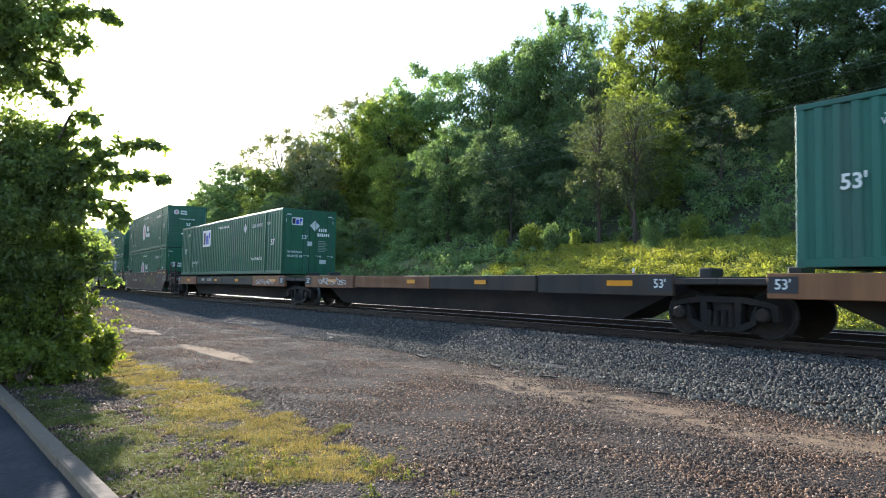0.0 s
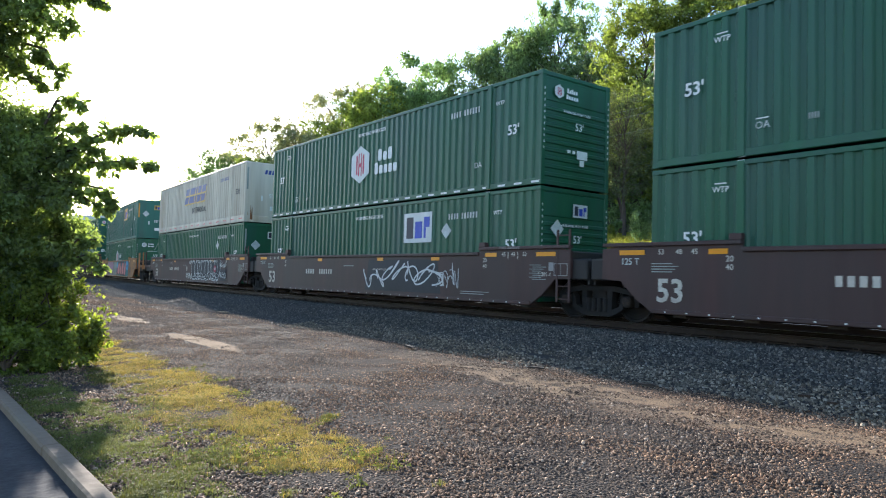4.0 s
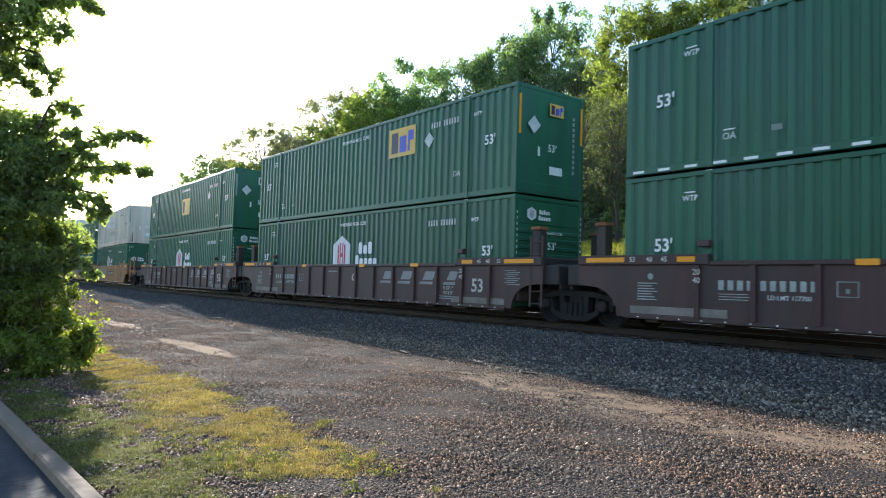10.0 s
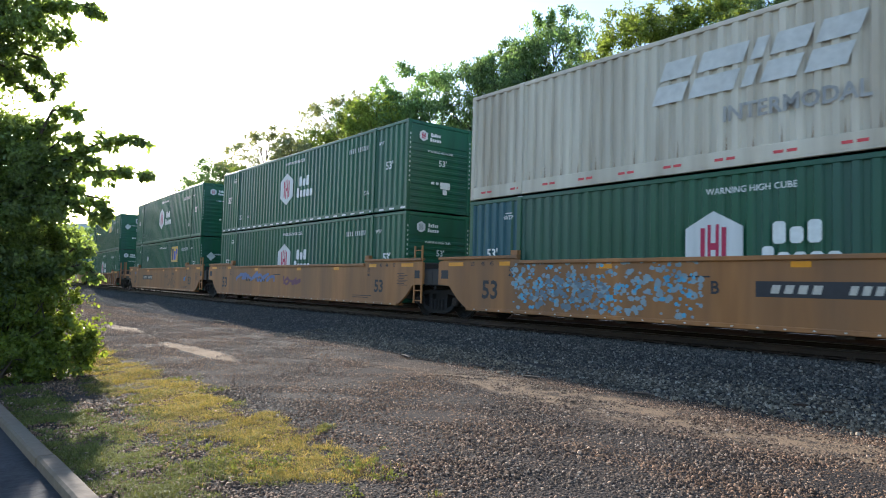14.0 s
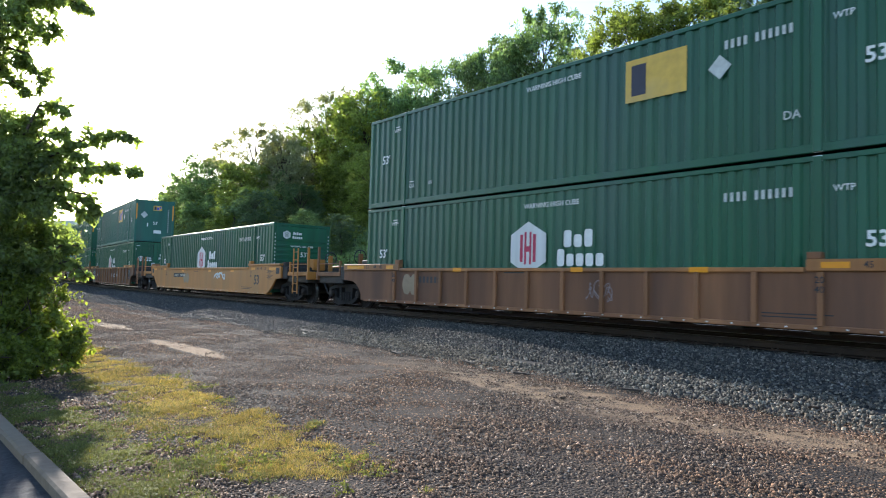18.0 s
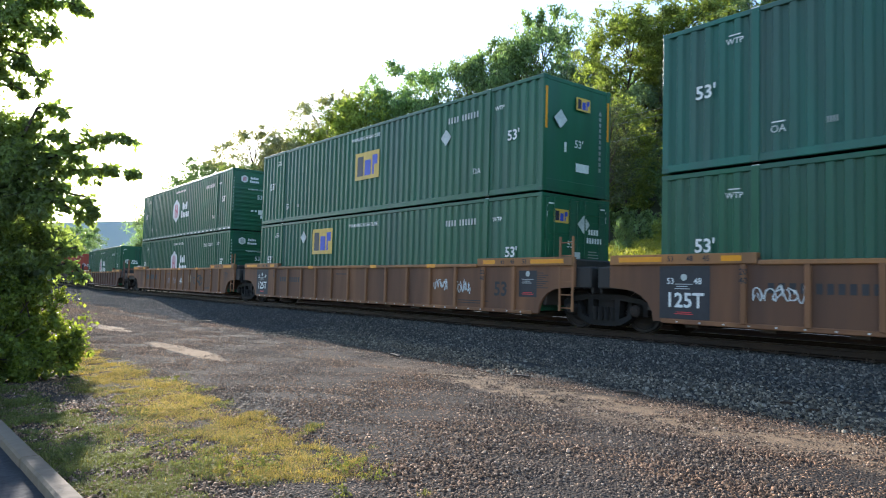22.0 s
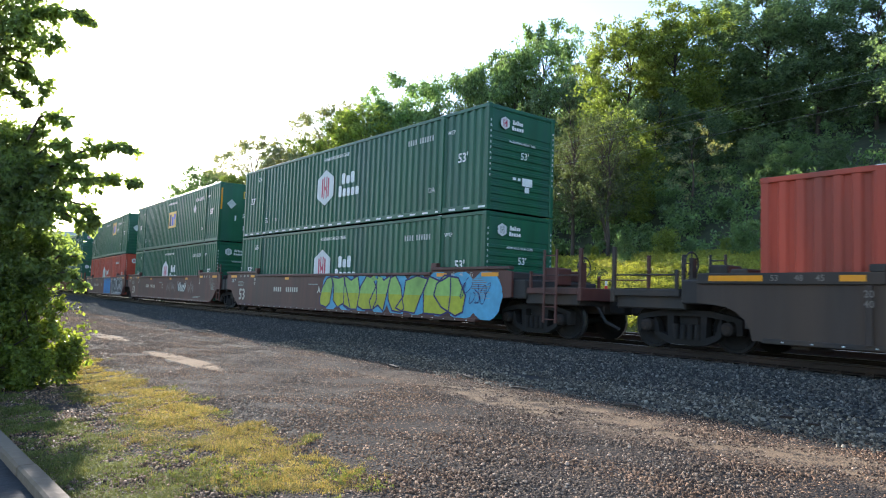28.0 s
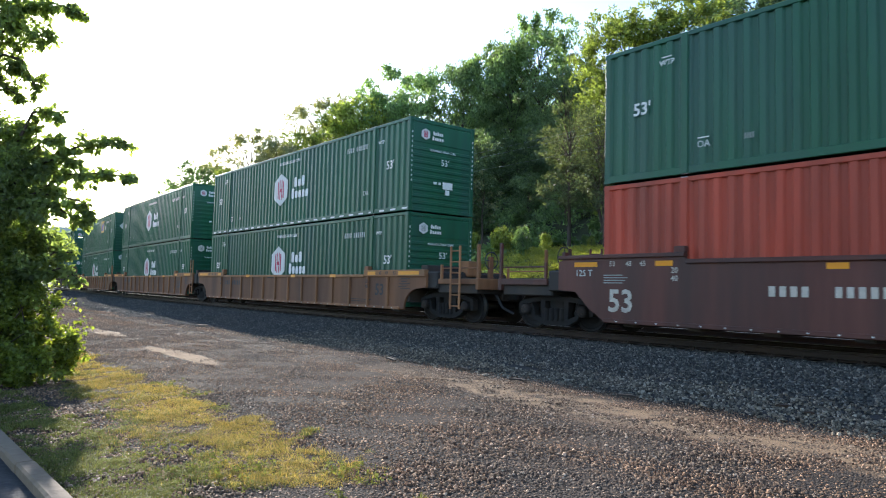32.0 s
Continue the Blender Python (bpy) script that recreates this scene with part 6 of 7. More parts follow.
def truck(c):
    root = keyed(thing("rail_truck", None, Matrix.Identity(4), "grimy black two-axle cast-steel freight truck on the rail", "rail truck", "trucks under the train"), c, None)
    part("bolster", TM["bolster"], root)
    for sy in (-1, 1):
        turn = Matrix.Identity(4) if sy < 0 else Matrix.Rotation(math.pi, 4, "Z")
        f = part("side_frame", TM["side_frame"], root, turn @ Matrix.Translation((0, -0.99, 0)))
        part("spring_set", TM["spring_set"], f, Matrix.Translation((0, -0.06, 0)))
    for sx in (-1, 1):
        ws = part("wheelset", TM["axle"], root, Matrix.Translation((sx * 0.89, 0, 0.464)))
        for sy in (-1, 1):
            turn = Matrix.Translation((0, sy * 0.77, 0)) @ (Matrix.Identity(4) if sy < 0 else Matrix.Rotation(math.pi, 4, "Z"))
            part("wheel", TM["wheel"], ws, turn)
            part("wheel_tread", TM["wheel_tread"], ws, turn, "bright worn wheel tread")
            part("bearing_cap", TM["bearing_cap"], ws, Matrix.Translation((0, sy * 1.03, 0)) @ (Matrix.Identity(4) if sy < 0 else Matrix.Rotation(math.pi, 4, "Z")))
        for k in range(3):
            a = k * 2.094
            part("bolt", TM["bolt"], ws, Matrix.Translation((0.06 * math.cos(a), -1.035, 0.06 * math.sin(a))))
        part("brake_beam", TM["brake_beam"], root, Matrix.Translation((sx * 0.36, 0, 0)))
        ROLLING.append((ws, c, sx * 0.89))
    return root


# -- cars --


def ribbon(pts, thick):
    """A thick line with round joints, as flat pieces."""
    out = []
    for x, z in pts:
        out.append([(x + thick / 2 * math.cos(a * 0.785), z + thick / 2 * math.sin(a * 0.785)) for a in range(8)])
    for (x0, z0), (x1, z1) in zip(pts[:-1], pts[1:]):
        d = math.hypot(x1 - x0, z1 - z0) + 1e-6
        nx, nz = -(z1 - z0) / d * thick / 2, (x1 - x0) / d * thick / 2
        out.append([(x0 + nx, z0 + nz), (x0 - nx, z0 - nz), (x1 - nx, z1 - nz), (x1 + nx, z1 + nz)])
    return out


def strokes(seed, w, h, count):
    """Abstract sprayed scribbles: smooth looping curves, one running over the other. No letters."""
    rng = random.Random(seed)
    rows = []
    cell = w / count
    for i in range(count):
        cx = -w / 2 + (i + 0.5) * cell
        a, b = min(cell * rng.uniform(0.45, 0.75), w * 0.4), h * rng.uniform(0.3, 0.46)
        lift = rng.uniform(-0.5, 0.5) * (h - 2 * b)
        ratio, turns = rng.choice((0.5, 0.75, 1.0, 1.5)), rng.uniform(0.8, 1.5)
        ph, lag, drift = rng.uniform(0, 6.28), rng.uniform(0.6, 2.5), cell * rng.uniform(-0.6, 0.9)
        p = []
        for k in range(27):
            # rounded loops that drift across
            u = k / 26
            th = ph + 6.28 * turns * u
            p.append((cx + drift * (u - 0.5) + a * math.cos(th * ratio), lift + b * math.sin(th + lag) * (0.75 + 0.25 * math.cos(th * 0.5))))
        lo, hi = -w / 2, w / 2
        rows.append([(max(lo, min(hi, x)), max(-h / 2, min(h / 2, z))) for x, z in p])
    return rows


def blobs(seed, w, h, count, fat=0.62):
    """Bubble-like sprayed patches."""
    rng = random.Random(seed)
    shapes = []
    for i in range(count):
        cx = -w / 2 + w * (i + 0.5) / count
        rx, rz = fat * w / count * rng.uniform(0.9, 1.15), h / 2 * rng.uniform(0.85, 1.0)
        shapes.append([(cx + rx * math.cos(a * 0.3142) * rng.uniform(0.9, 1.05), max(-h / 2, min(h / 2, 1.2 * rz * math.sin(a * 0.3142) * rng.uniform(0.9, 1.05)))) for a in range(20)])
    return shapes


CHUNK_FORMS = (
    ((0.02, 0.12), (0.3, 0), (0.82, 0.05), (1, 0.3), (0.94, 0.62), (0.7, 0.93), (0.36, 1), (0.08, 0.7)),
    ((0, 0.02), (0.6, 0), (0.92, 0.1), (1.12, 0.55), (1.3, 1), (0.86, 0.86), (0.5, 0.98), (0.12, 0.6)),
    ((0.15, 0.1), (0.5, 0), (0.95, 0.22), (1.2, 0.5), (0.98, 0.8), (0.55, 1), (0.05, 0.94), (-0.08, 0.5)),
    ((-0.15, 0), (0.35, 0.14), (0.75, 0), (1.05, 0.25), (0.9, 0.7), (1.05, 1), (0.55, 0.9), (0.15, 1), (0.02, 0.55)),
    ((0.1, 0), (0.9, 0.06), (1.25, 0.12), (1, 0.48), (1.08, 0.84), (0.5, 1), (-0.1, 0.92), (0.06, 0.4)),
)


def chunks(seed, w, h, count):
    """Bold sprayed masses that lean on one another. No letters."""
    rng = random.Random(seed)
    out, cell, last = [], w / count, -1
    for i in range(count):
        pick = rng.choice([k for k in range(len(CHUNK_FORMS)) if k != last])
        last, flip, lean, wide = pick, rng.random() < 0.5, rng.uniform(-0.75, 0.75), rng.uniform(0.85, 1.5)
        shape = []
        for u, v in CHUNK_FORMS[pick]:
            u = (1 - u if flip else u) + lean * (v - 0.5) + rng.uniform(-0.03, 0.03)
            shape.append((-w / 2 + (i + u * wide) * cell, max(-h / 2, min(h / 2, (v - 0.5 + rng.uniform(-0.03, 0.03)) * h))))
        out.append(shape[::-1] if flip else shape)
    return out


def cut_below(shape, level):
    """The part of an outline that lies under a level."""
    out = []
    for (x0, z0), (x1, z1) in zip(shape, shape[1:] + shape[:1]):
        if z0 <= level:
            out.append((x0, z0))
        if (z0 <= level) != (z1 <= level):
            out.append((x0 + (x1 - x0) * (level - z0) / (z1 - z0), level))
    return out


def spray(name, colour):
    return material("spray_" + name, colour, 0.6, vary=0.22, grain=6, dirt=tuple(v * 0.6 for v in colour), dirt_amount=0.4)


def paint_art(root, y, kind):
    """The sprayed pictures on a car's near side: a list of layers, the first lowest."""
    layer = 0
    for seed, form, x, zc, w, h, count, size, col in kind:
        mat = spray(*col)
        key = ("art", seed, form, w, h, size, mat.name)
        if key not in CACHE:
            if form == "blobs":
                shapes = blobs(seed, w, h, count, size)
            elif form == "specks":
                rng, shapes = random.Random(seed), []
                for i in range(count):
                    cx, cz, r = rng.uniform(-w / 2, w / 2), max(-h / 2, min(h / 2, rng.gauss(0, h * 0.28))), size * rng.uniform(0.3, 1.0)
                    shapes.append([(cx + r * rng.uniform(0.7, 1.4) * math.cos(a), cz + r * rng.uniform(0.6, 1.1) * math.sin(a)) for a in (0, 0.9, 1.8, 2.7, 3.6, 4.5, 5.4)])
            elif form == "ring":
                shapes = [q for s in blobs(seed, w, h, count, size) for q in ribbon(s + s[:1], 0.05)]
            elif form == "chunks":
                shapes = chunks(seed, w, h, count)
            elif form == "chunk_edges":
                shapes = [q for s in chunks(seed, w, h, count) for q in ribbon(s + s[:1], size)]
            elif form == "chunk_feet":
                shapes = [cut_below(s, -0.02 * h) for s in chunks(seed, w, h, count)]
            elif form == "block":
                shapes = [[(-w / 2, -h / 2), (w / 2, -h / 2), (w / 2 - size, h / 2), (-w / 2 + size, h / 2)]]
            else:
                thin = size <= 0.035
                shapes = [q for p in strokes(seed, w, h, count + 3 if thin else count) for q in ribbon(p, size * 0.7 if thin else size)]
            g = Geo()
            for i, s in enumerate(shapes):
                g.flat(s, -0.0004 * (i % 7))
            CACHE[key] = g.mesh("graffiti", mat)
        tagged(part("graffiti", CACHE[key], root, Matrix.Translation((x, y - 0.005 - 0.004 * layer, zc)), "sprayed graffiti shapes"), kind="stuff")
        layer += 1


WHT, BLK, BLU, SKY, LIM, YLW, SAL = (("white", (0.6, 0.62, 0.62)), ("black", (0.022, 0.024, 0.030)), ("blue", (0.02, 0.21, 0.50)), ("sky_blue", (0.10, 0.36, 0.55)),
                                                    ("lime", (0.30, 0.50, 0.12)), ("yellow", (0.42, 0.44, 0.03)), ("salmon", (0.62, 0.24, 0.22)))
DIM = ("dim_white", (0.25, 0.2, 0.2))
INDIGO = ("indigo", (0.03, 0.025, 0.12))
ART = {
    "umber": [(1, "lines", 3.4, 0.9, 4.2, 0.9, 5, 0.30, ("dark_umber", (0.07, 0.05, 0.025))), (1, "lines", 3.4, 0.9, 4.2, 0.9, 5, 0.2, ("umber", (0.13, 0.095, 0.035)))],
    "whitelines": [(2, "block", 2.2, 0.92, 4.2, 1.0, 0, 0.2, BLK), (2, "lines", 2.2, 0.92, 4.4, 0.95, 7, 0.05, WHT), (60, "lines", 4.6, 0.92, 1.0, 0.8, 3, 0.03, WHT)],
    "bold": [(3, "chunk_edges", 2.75, 0.98, 4.8, 1.14, 9, 0.045, WHT), (86, "lines", -4.0, 1.33, 0.75, 0.22, 4, 0.022, DIM), (3, "chunks", 2.75, 0.98, 4.8, 1.12, 9, 0.0, BLK), (3, "block", 2.75, 0.95, 4.8, 0.78, 0, 0.1, BLK), (4, "chunk_edges", 2.75, 0.97, 4.6, 1.02, 8, 0.028, WHT), (84, "lines", 2.75, 0.7, 4.6, 0.4, 4, 0.028, WHT), (5, "lines", -0.1, 0.62, 1.1, 0.45, 4, 0.035, WHT), (62, "blobs", 4.55, 1.02, 0.36, 0.36, 1, 0.5, ("crimson", (0.35, 0.03, 0.06))), (63, "lines", 4.55, 1.02, 0.22, 0.22, 1, 0.03, WHT),
             (6, "block", 5.85, 0.72, 0.95, 0.56, 0, 0.06, BLK), (7, "lines", 5.85, 0.72, 0.9, 0.5, 2, 0.035, WHT), (64, "lines", 0.3, 1.38, 0.5, 0.3, 3, 0.025, WHT), (65, "lines", 5.8, 1.2, 0.9, 0.3, 6, 0.025, WHT)],
    "pinkblue": [(14, "blobs", -6.0, 0.95, 1.5, 0.95, 2, 0.58, ("flat_black", (0.03, 0.03, 0.032))), (66, "block", -3.2, 0.9, 3.5, 1.2, 0, 0.06, ("mauve_grey", (0.19, 0.135, 0.15))), (8, "blobs", -3.3, 1.18, 3.2, 0.66, 3, 0.62, ("faded_pink", (0.36, 0.18, 0.27))), (12, "lines", -2.8, 0.85, 1.8, 0.5, 3, 0.03, ("pale_pink", (0.45, 0.35, 0.38))),
                 (9, "block", -0.5, 0.93, 2.0, 1.14, 0, 0.04, ("grey_mint", (0.2, 0.215, 0.19))), (67, "blobs", -0.4, 1.2, 1.2, 0.5, 2, 0.6, ("pale_mint", (0.25, 0.29, 0.27))), (10, "block", 3.3, 0.93, 5.7, 1.2, 0, 0.08, ("dull_teal", (0.07, 0.19, 0.2))), (80, "blobs", 5.6, 1.18, 1.0, 0.7, 2, 0.7, SKY), (81, "blobs", 0.75, 1.2, 0.7, 0.6, 1, 0.5, SKY),
                 (11, "chunks", 3.1, 0.93, 4.4, 1.08, 4, 0.0, SAL), (11, "chunk_edges", 3.1, 0.93, 4.4, 1.08, 4, 0.08, ("wine_outline", (0.06, 0.012, 0.02))), (68, "lines", 5.65, 1.15, 0.6, 0.3, 4, 0.03, INDIGO), (69, "blobs", 0.8, 0.75, 0.5, 0.4, 3, 0.4, INDIGO)],
    "bluesplash": [(15, "specks", -3.5, 0.98, 5.4, 1.1, 260, 0.085, ("pale_blue", (0.24, 0.32, 0.36))), (16, "specks", -3.5, 0.95, 5.2, 1.0, 150, 0.06, SKY), (70, "specks", -4.4, 0.9, 2.6, 0.8, 90, 0.09, ("slate", (0.15, 0.2, 0.24)))],
    "bluetag": [(17, "lines", -3.4, 1.1, 4.2, 0.45, 7, 0.12, ("slate_blue", (0.13, 0.17, 0.32))), (18, "lines", 0.4, 0.98, 1.5, 0.4, 3, 0.1, ("plum", (0.16, 0.06, 0.09)))],
    "darktag": [(19, "lines", 3.0, 0.75, 1.9, 0.75, 3, 0.03, BLK), (20, "lines", 1.6, 1.1, 1.0, 0.3, 3, 0.025, BLK), (21, "lines", 5.9, 0.95, 0.35, 0.3, 1, 0.07, BLU), (71, "lines", 3.4, 1.25, 0.5, 0.2, 3, 0.02, BLK), (85, "lines", -6.95, 1.3, 0.75, 0.24, 4, 0.03, ("slate_blue", (0.13, 0.17, 0.32)))],
    "whitetags": [(22, "lines", 1.3, 0.95, 0.6, 0.42, 3, 0.035, WHT), (23, "lines", 2.2, 0.92, 0.5, 0.5, 2, 0.035, WHT), (24, "lines", 3.6, 0.95, 0.8, 0.5, 4, 0.035, WHT), (25, "lines", -5.6, 0.9, 0.9, 0.4, 4, 0.03, WHT)],
    "twotags": [(26, "lines", 4.4, 0.95, 0.6, 0.4, 3, 0.035, WHT), (27, "lines", 5.4, 0.9, 0.6, 0.45, 3, 0.035, WHT)],
    "palewash": [(28, "blobs", -2.6, 0.85, 0.9, 0.5, 2, 0.6, ("wash", (0.30, 0.22, 0.14))), (29, "lines", 2.4, 1.0, 1.4, 0.4, 4, 0.09, WHT)],
    "limewave": [(30, "blobs", 4.3, 0.97, 9.0, 1.26, 9, 0.66, SKY), (31, "chunks", 3.4, 0.96, 7.6, 1.12, 9, 0.0, LIM), (31, "chunk_feet", 3.4, 0.96, 7.6, 1.12, 9, 0.0, YLW), (31, "chunk_edges", 3.4, 0.96, 7.6, 1.12, 9, 0.05, INDIGO), (72, "lines", 7.9, 1.05, 1.2, 0.8, 3, 0.03, INDIGO), (73, "lines", 3.2, 1.42, 0.6, 0.2, 3, 0.05, LIM)],
    "convict": [(74, "lines", 3.2, 1.0, 1.5, 0.5, 5, 0.12, BLK), (35, "lines", 3.2, 1.0, 1.5, 0.6, 6, 0.05, WHT), (36, "lines", 1.2, 0.98, 1.7, 0.6, 4, 0.035, DIM), (37, "lines", 4.8, 0.98, 1.0, 0.7, 4, 0.03, DIM)],
    "blueblock": [(38, "block", 2.0, 0.88, 3.0, 1.0, 0, 0.05, BLU), (38, "blobs", 2.0, 0.95, 3.0, 1.16, 7, 0.6, BLU), (39, "chunk_edges", 2.0, 0.95, 2.9, 1.0, 5, 0.035, ("navy_line", (0.015, 0.06, 0.26))), (40, "ring", 6.2, 0.95, 3.9, 1.14, 4, 0.72, WHT), (40, "blobs", 6.2, 0.95, 3.9, 1.12, 4, 0.68, BLK), (41, "chunk_edges", 6.1, 0.95, 3.5, 1.0, 4, 0.035, WHT), (83, "lines", 6.2, 0.95, 3.6, 0.8, 6, 0.03, WHT), (75, "lines", 7.9, 1.0, 0.8, 1.0, 2, 0.05, WHT), (42, "lines", 3.95, 1.3, 0.4, 0.3, 2, 0.035, WHT)],
    "fine": [(43, "lines", -3.4, 0.72, 2.2, 0.5, 7, 0.03, WHT), (44, "lines", -6.4, 1.15, 0.9, 0.45, 4, 0.025, DIM)],
    "ribwash": [(45, "lines", 1.6, 0.85, 0.7, 0.6, 3, 0.03, DIM), (46, "blobs", -5.4, 0.85, 0.7, 0.6, 2, 0.6, ("wash", (0.30, 0.22, 0.14)))],
    "tagrow": [(47, "lines", -1.0, 0.85, 0.5, 0.5, 3, 0.03, DIM), (48, "lines", 0.05, 0.85, 0.5, 0.5, 3, 0.03, DIM), (49, "lines", 1.35, 0.82, 0.6, 0.5, 3, 0.035, WHT), (50, "lines", 4.1, 0.85, 1.5, 0.7, 4, 0.07, ("flat_black", (0.03, 0.03, 0.032))), (51, "block", 2.8, 0.95, 0.42, 0.36, 0, 0.0, ("wash", (0.30, 0.22, 0.14)))],
    "none": [],
}


def well_side(top, arch):
    """Near-side outline of a well car, as (x, z)."""
    lo = 0.30
    half = [(0, lo), (7.95, lo)]
    if arch:
        half += [(8.15 + 0.75 * (1 - math.cos(a * 0.314)), lo + 0.62 * math.sin(a * 0.314)) for a in range(0, 6)]
    else:
        half += [(8.35, lo + 0.25), (8.75, lo + 0.62)]
    half += [(9.25, 0.95), (9.25, top), (8.4, top + 0.13), (6.05, top + 0.13), (5.95, top), (0, top)]
    return half[1:-1] + [(-x, z) for x, z in reversed(half[1:-1])]


# the unit's letter on the side of some cars
UNIT = {84.58: "B", 64.95: "C", 45.59: "A", 170.31: "A", 131.42: "B", -196.59: "A", -215.96: "C", -235.39: "B", 21.98: "B"}


def well_car(c, top, body, ribbed, art, label, joint_front, joint_rear, marks="bars", deck=None):
    deck = deck or body
    root = keyed(thing("well_car", None, Matrix.Identity(4), label, "freight car", "cars of the train"), c, 0.0)
    y = 1.44
    outline = well_side(top, ribbed)
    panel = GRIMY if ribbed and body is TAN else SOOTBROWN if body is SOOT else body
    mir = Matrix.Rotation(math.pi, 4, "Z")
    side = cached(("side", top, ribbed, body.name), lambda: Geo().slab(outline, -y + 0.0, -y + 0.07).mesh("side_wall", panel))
    chord = cached(("chord", top, body.name), lambda: Geo().box(-5.95, 5.95, -y - 0.05, -1.33, top - 0.09, top + 0.0, 0.015).mesh("top_chord", OCHRE if body in (TAN, DUSKY) else body))
    hchord = cached(("hchord", top, body.name, ribbed), lambda: Geo().box(-1.62, 1.62, -y - 0.05, -1.33, top - (0.07 if ribbed else -0.05), top + 0.135, 0.012).mesh("raised_chord", OCHRE if body in (TAN, DUSKY) else body))
    sill = cached(("sill", body.name), lambda: Geo().box(-7.95, 7.95, -y - 0.03, -1.2, 0.27, 0.36, 0.012).mesh("bottom_sill", body))
    bolt = cached("sillbolts", lambda: simple("sill_bolts", MARK, lambda g: [g.box(-7.6 + 0.49 * i, -7.57 + 0.49 * i, -y - 0.04, -y - 0.03, 0.30, 0.325) for i in range(32)]))
    block = cached(("guide", body.name), lambda: Geo().box(-0.12, 0.12, -y - 0.03, -1.32, top + 0.13, top + 0.26, 0.015).mesh("guide_block", deck))
    for turn in (None, mir):
        t = turn or Matrix.Identity(4)
        part("side_wall", side, root, turn)
        part("top_chord", chord, root, turn)
        part("bottom_sill", sill, root, turn)
        for sx in (-1, 1):
            part("raised_chord", hchord, root, t @ Matrix.Translation((sx * 7.6, 0, 0)))
            part("guide_block", block, root, t @ Matrix.Translation((sx * 6.1, 0, 0)))
    part("sill_bolts", bolt, root)
    floor = cached("wellfloor", lambda: simple("well_floor", SOOT, lambda g: [g.box(-7.9, 7.9, -1.3, 1.3, 0.28, 0.31)] + [g.box(-7.5 + 1.5 * i, -7.2 + 1.5 * i, -1.34, 1.34, 0.20, 0.34, 0.02) for i in range(11)]))
    part("well_floor", floor, root)
    if ribbed:
        rib = cached(("rib", top, body.name), lambda: Geo().box(-0.05, 0.05, -y - 0.065, -y + 0.01, 0.34, top - 0.08, 0.012).mesh("rib", SOOTBROWN if body is SOOT else body))
        for i in range(1, 14):
            part("rib", rib, root, Matrix.Translation((-7.35 + 1.13 * i, 0, 0)))
            part("rib", rib, root, mir @ Matrix.Translation((-7.35 + 1.13 * i, 0, 0)))
    bulk = cached(("bulk", body.name), lambda: Geo().box(8.22, 8.34, -1.36, 1.36, 0.5, 1.25, 0.015).mesh("bulkhead", SOOT))
    stub = cached("stub", lambda: Geo().box(8.45, 8.8, -1.05, 1.05, 1.40, 1.62, 0.03).mesh("guide_post", SOOT))
    rung = cached(("gladder", deck.name), lambda: ladder_mesh(deck))
    for joint, turn in ((joint_front, Matrix.Identity(4)), (joint_rear, mir)):
        reach = 11.28 if joint == "coupler" else 9.66
        plat = cached(("plat", reach), lambda: Geo().box(8.3, 9.66, -1.36, 1.36, 0.92, 1.40, 0.03).box(9.6, reach, -1.28, 1.28, 0.80, 1.20, 0.03).box(8.3, reach, -0.35, 0.35, 0.62, 0.95, 0.02).mesh("end_platform", SOOT))
        grate = cached(("grate", reach), lambda: grating_mesh(reach))
        part("bulkhead", bulk, root, turn)
        part("end_platform", plat, root, turn)
        tagged(part("walkway_grating", grate, root, turn), kind="stuff")
        part("guide_post", stub, root, turn)
        part("ladder", rung, root, turn @ Matrix.Translation((1.62 if joint == "coupler" else 0.1, 0, 0)))
        if joint == "coupler":
            cp = cached("coupler", lambda: simple("coupler", STEEL, lambda g: [g.box(9.6, 11.3, -0.16, 0.16, 0.72, 0.98, 0.03), g.box(11.3, 11.73, -0.22, 0.2, 0.62, 1.06, 0.05)]))
            part("coupler", cp, root, turn)
            hose = cached("hose", lambda: bent_rod([(11.2, -0.55, 0.82), (11.45, -0.5, 0.45), (11.72, -0.35, 0.3)], 0.035, INK, "air_hose"))
            part("air_hose", hose, root, turn)
            sillx = cached(("endsill", deck.name), lambda: Geo().box(11.28, 11.40, -1.36, 1.36, 0.92, 1.22, 0.015).box(9.7, 11.28, -1.36, -1.28, 1.06, 1.2, 0.01).box(9.7, 11.28, 1.28, 1.36, 1.06, 1.2, 0.01).mesh("end_sill", deck))
            part("end_sill", sillx, root, turn)
            for yy in (-1.3, 1.3):
                part("hand_rail", cached(("grab", deck.name, yy), lambda: grab_mesh(deck, yy)), root, turn)
            bw = cached("brakewheel", lambda: Geo().lathe([(0.25, -0.02), (0.27, 0), (0.25, 0.02), (0.23, 0), (0.25, -0.02)], 18).rod((-0.24, 0, 0), (0.24, 0, 0), 0.015, n=5).rod((0, 0, -0.24), (0, 0, 0.24), 0.015, n=5).mesh("brake_wheel", INK))
            part("brake_wheel", bw, root, turn @ Matrix.Translation((10.1, 0.3, 1.78)) @ Matrix.Rotation(math.pi / 2, 4, "Z"))
            high = 2.45 if ribbed and body in (BROWN, OXIDE) else 1.75
            stand = cached(("stand", deck.name, high), lambda: Geo().box(10.02, 10.12, 0.22, 0.38, 1.18, 1.9, 0.01).box(9.3, 9.75, -0.3, 0.25, high - 0.45 if high < 2 else 1.6, high, 0.03).box(9.4, 9.65, -0.1, 0.1, 1.16, 1.62, 0.01).mesh("brake_stand", deck))
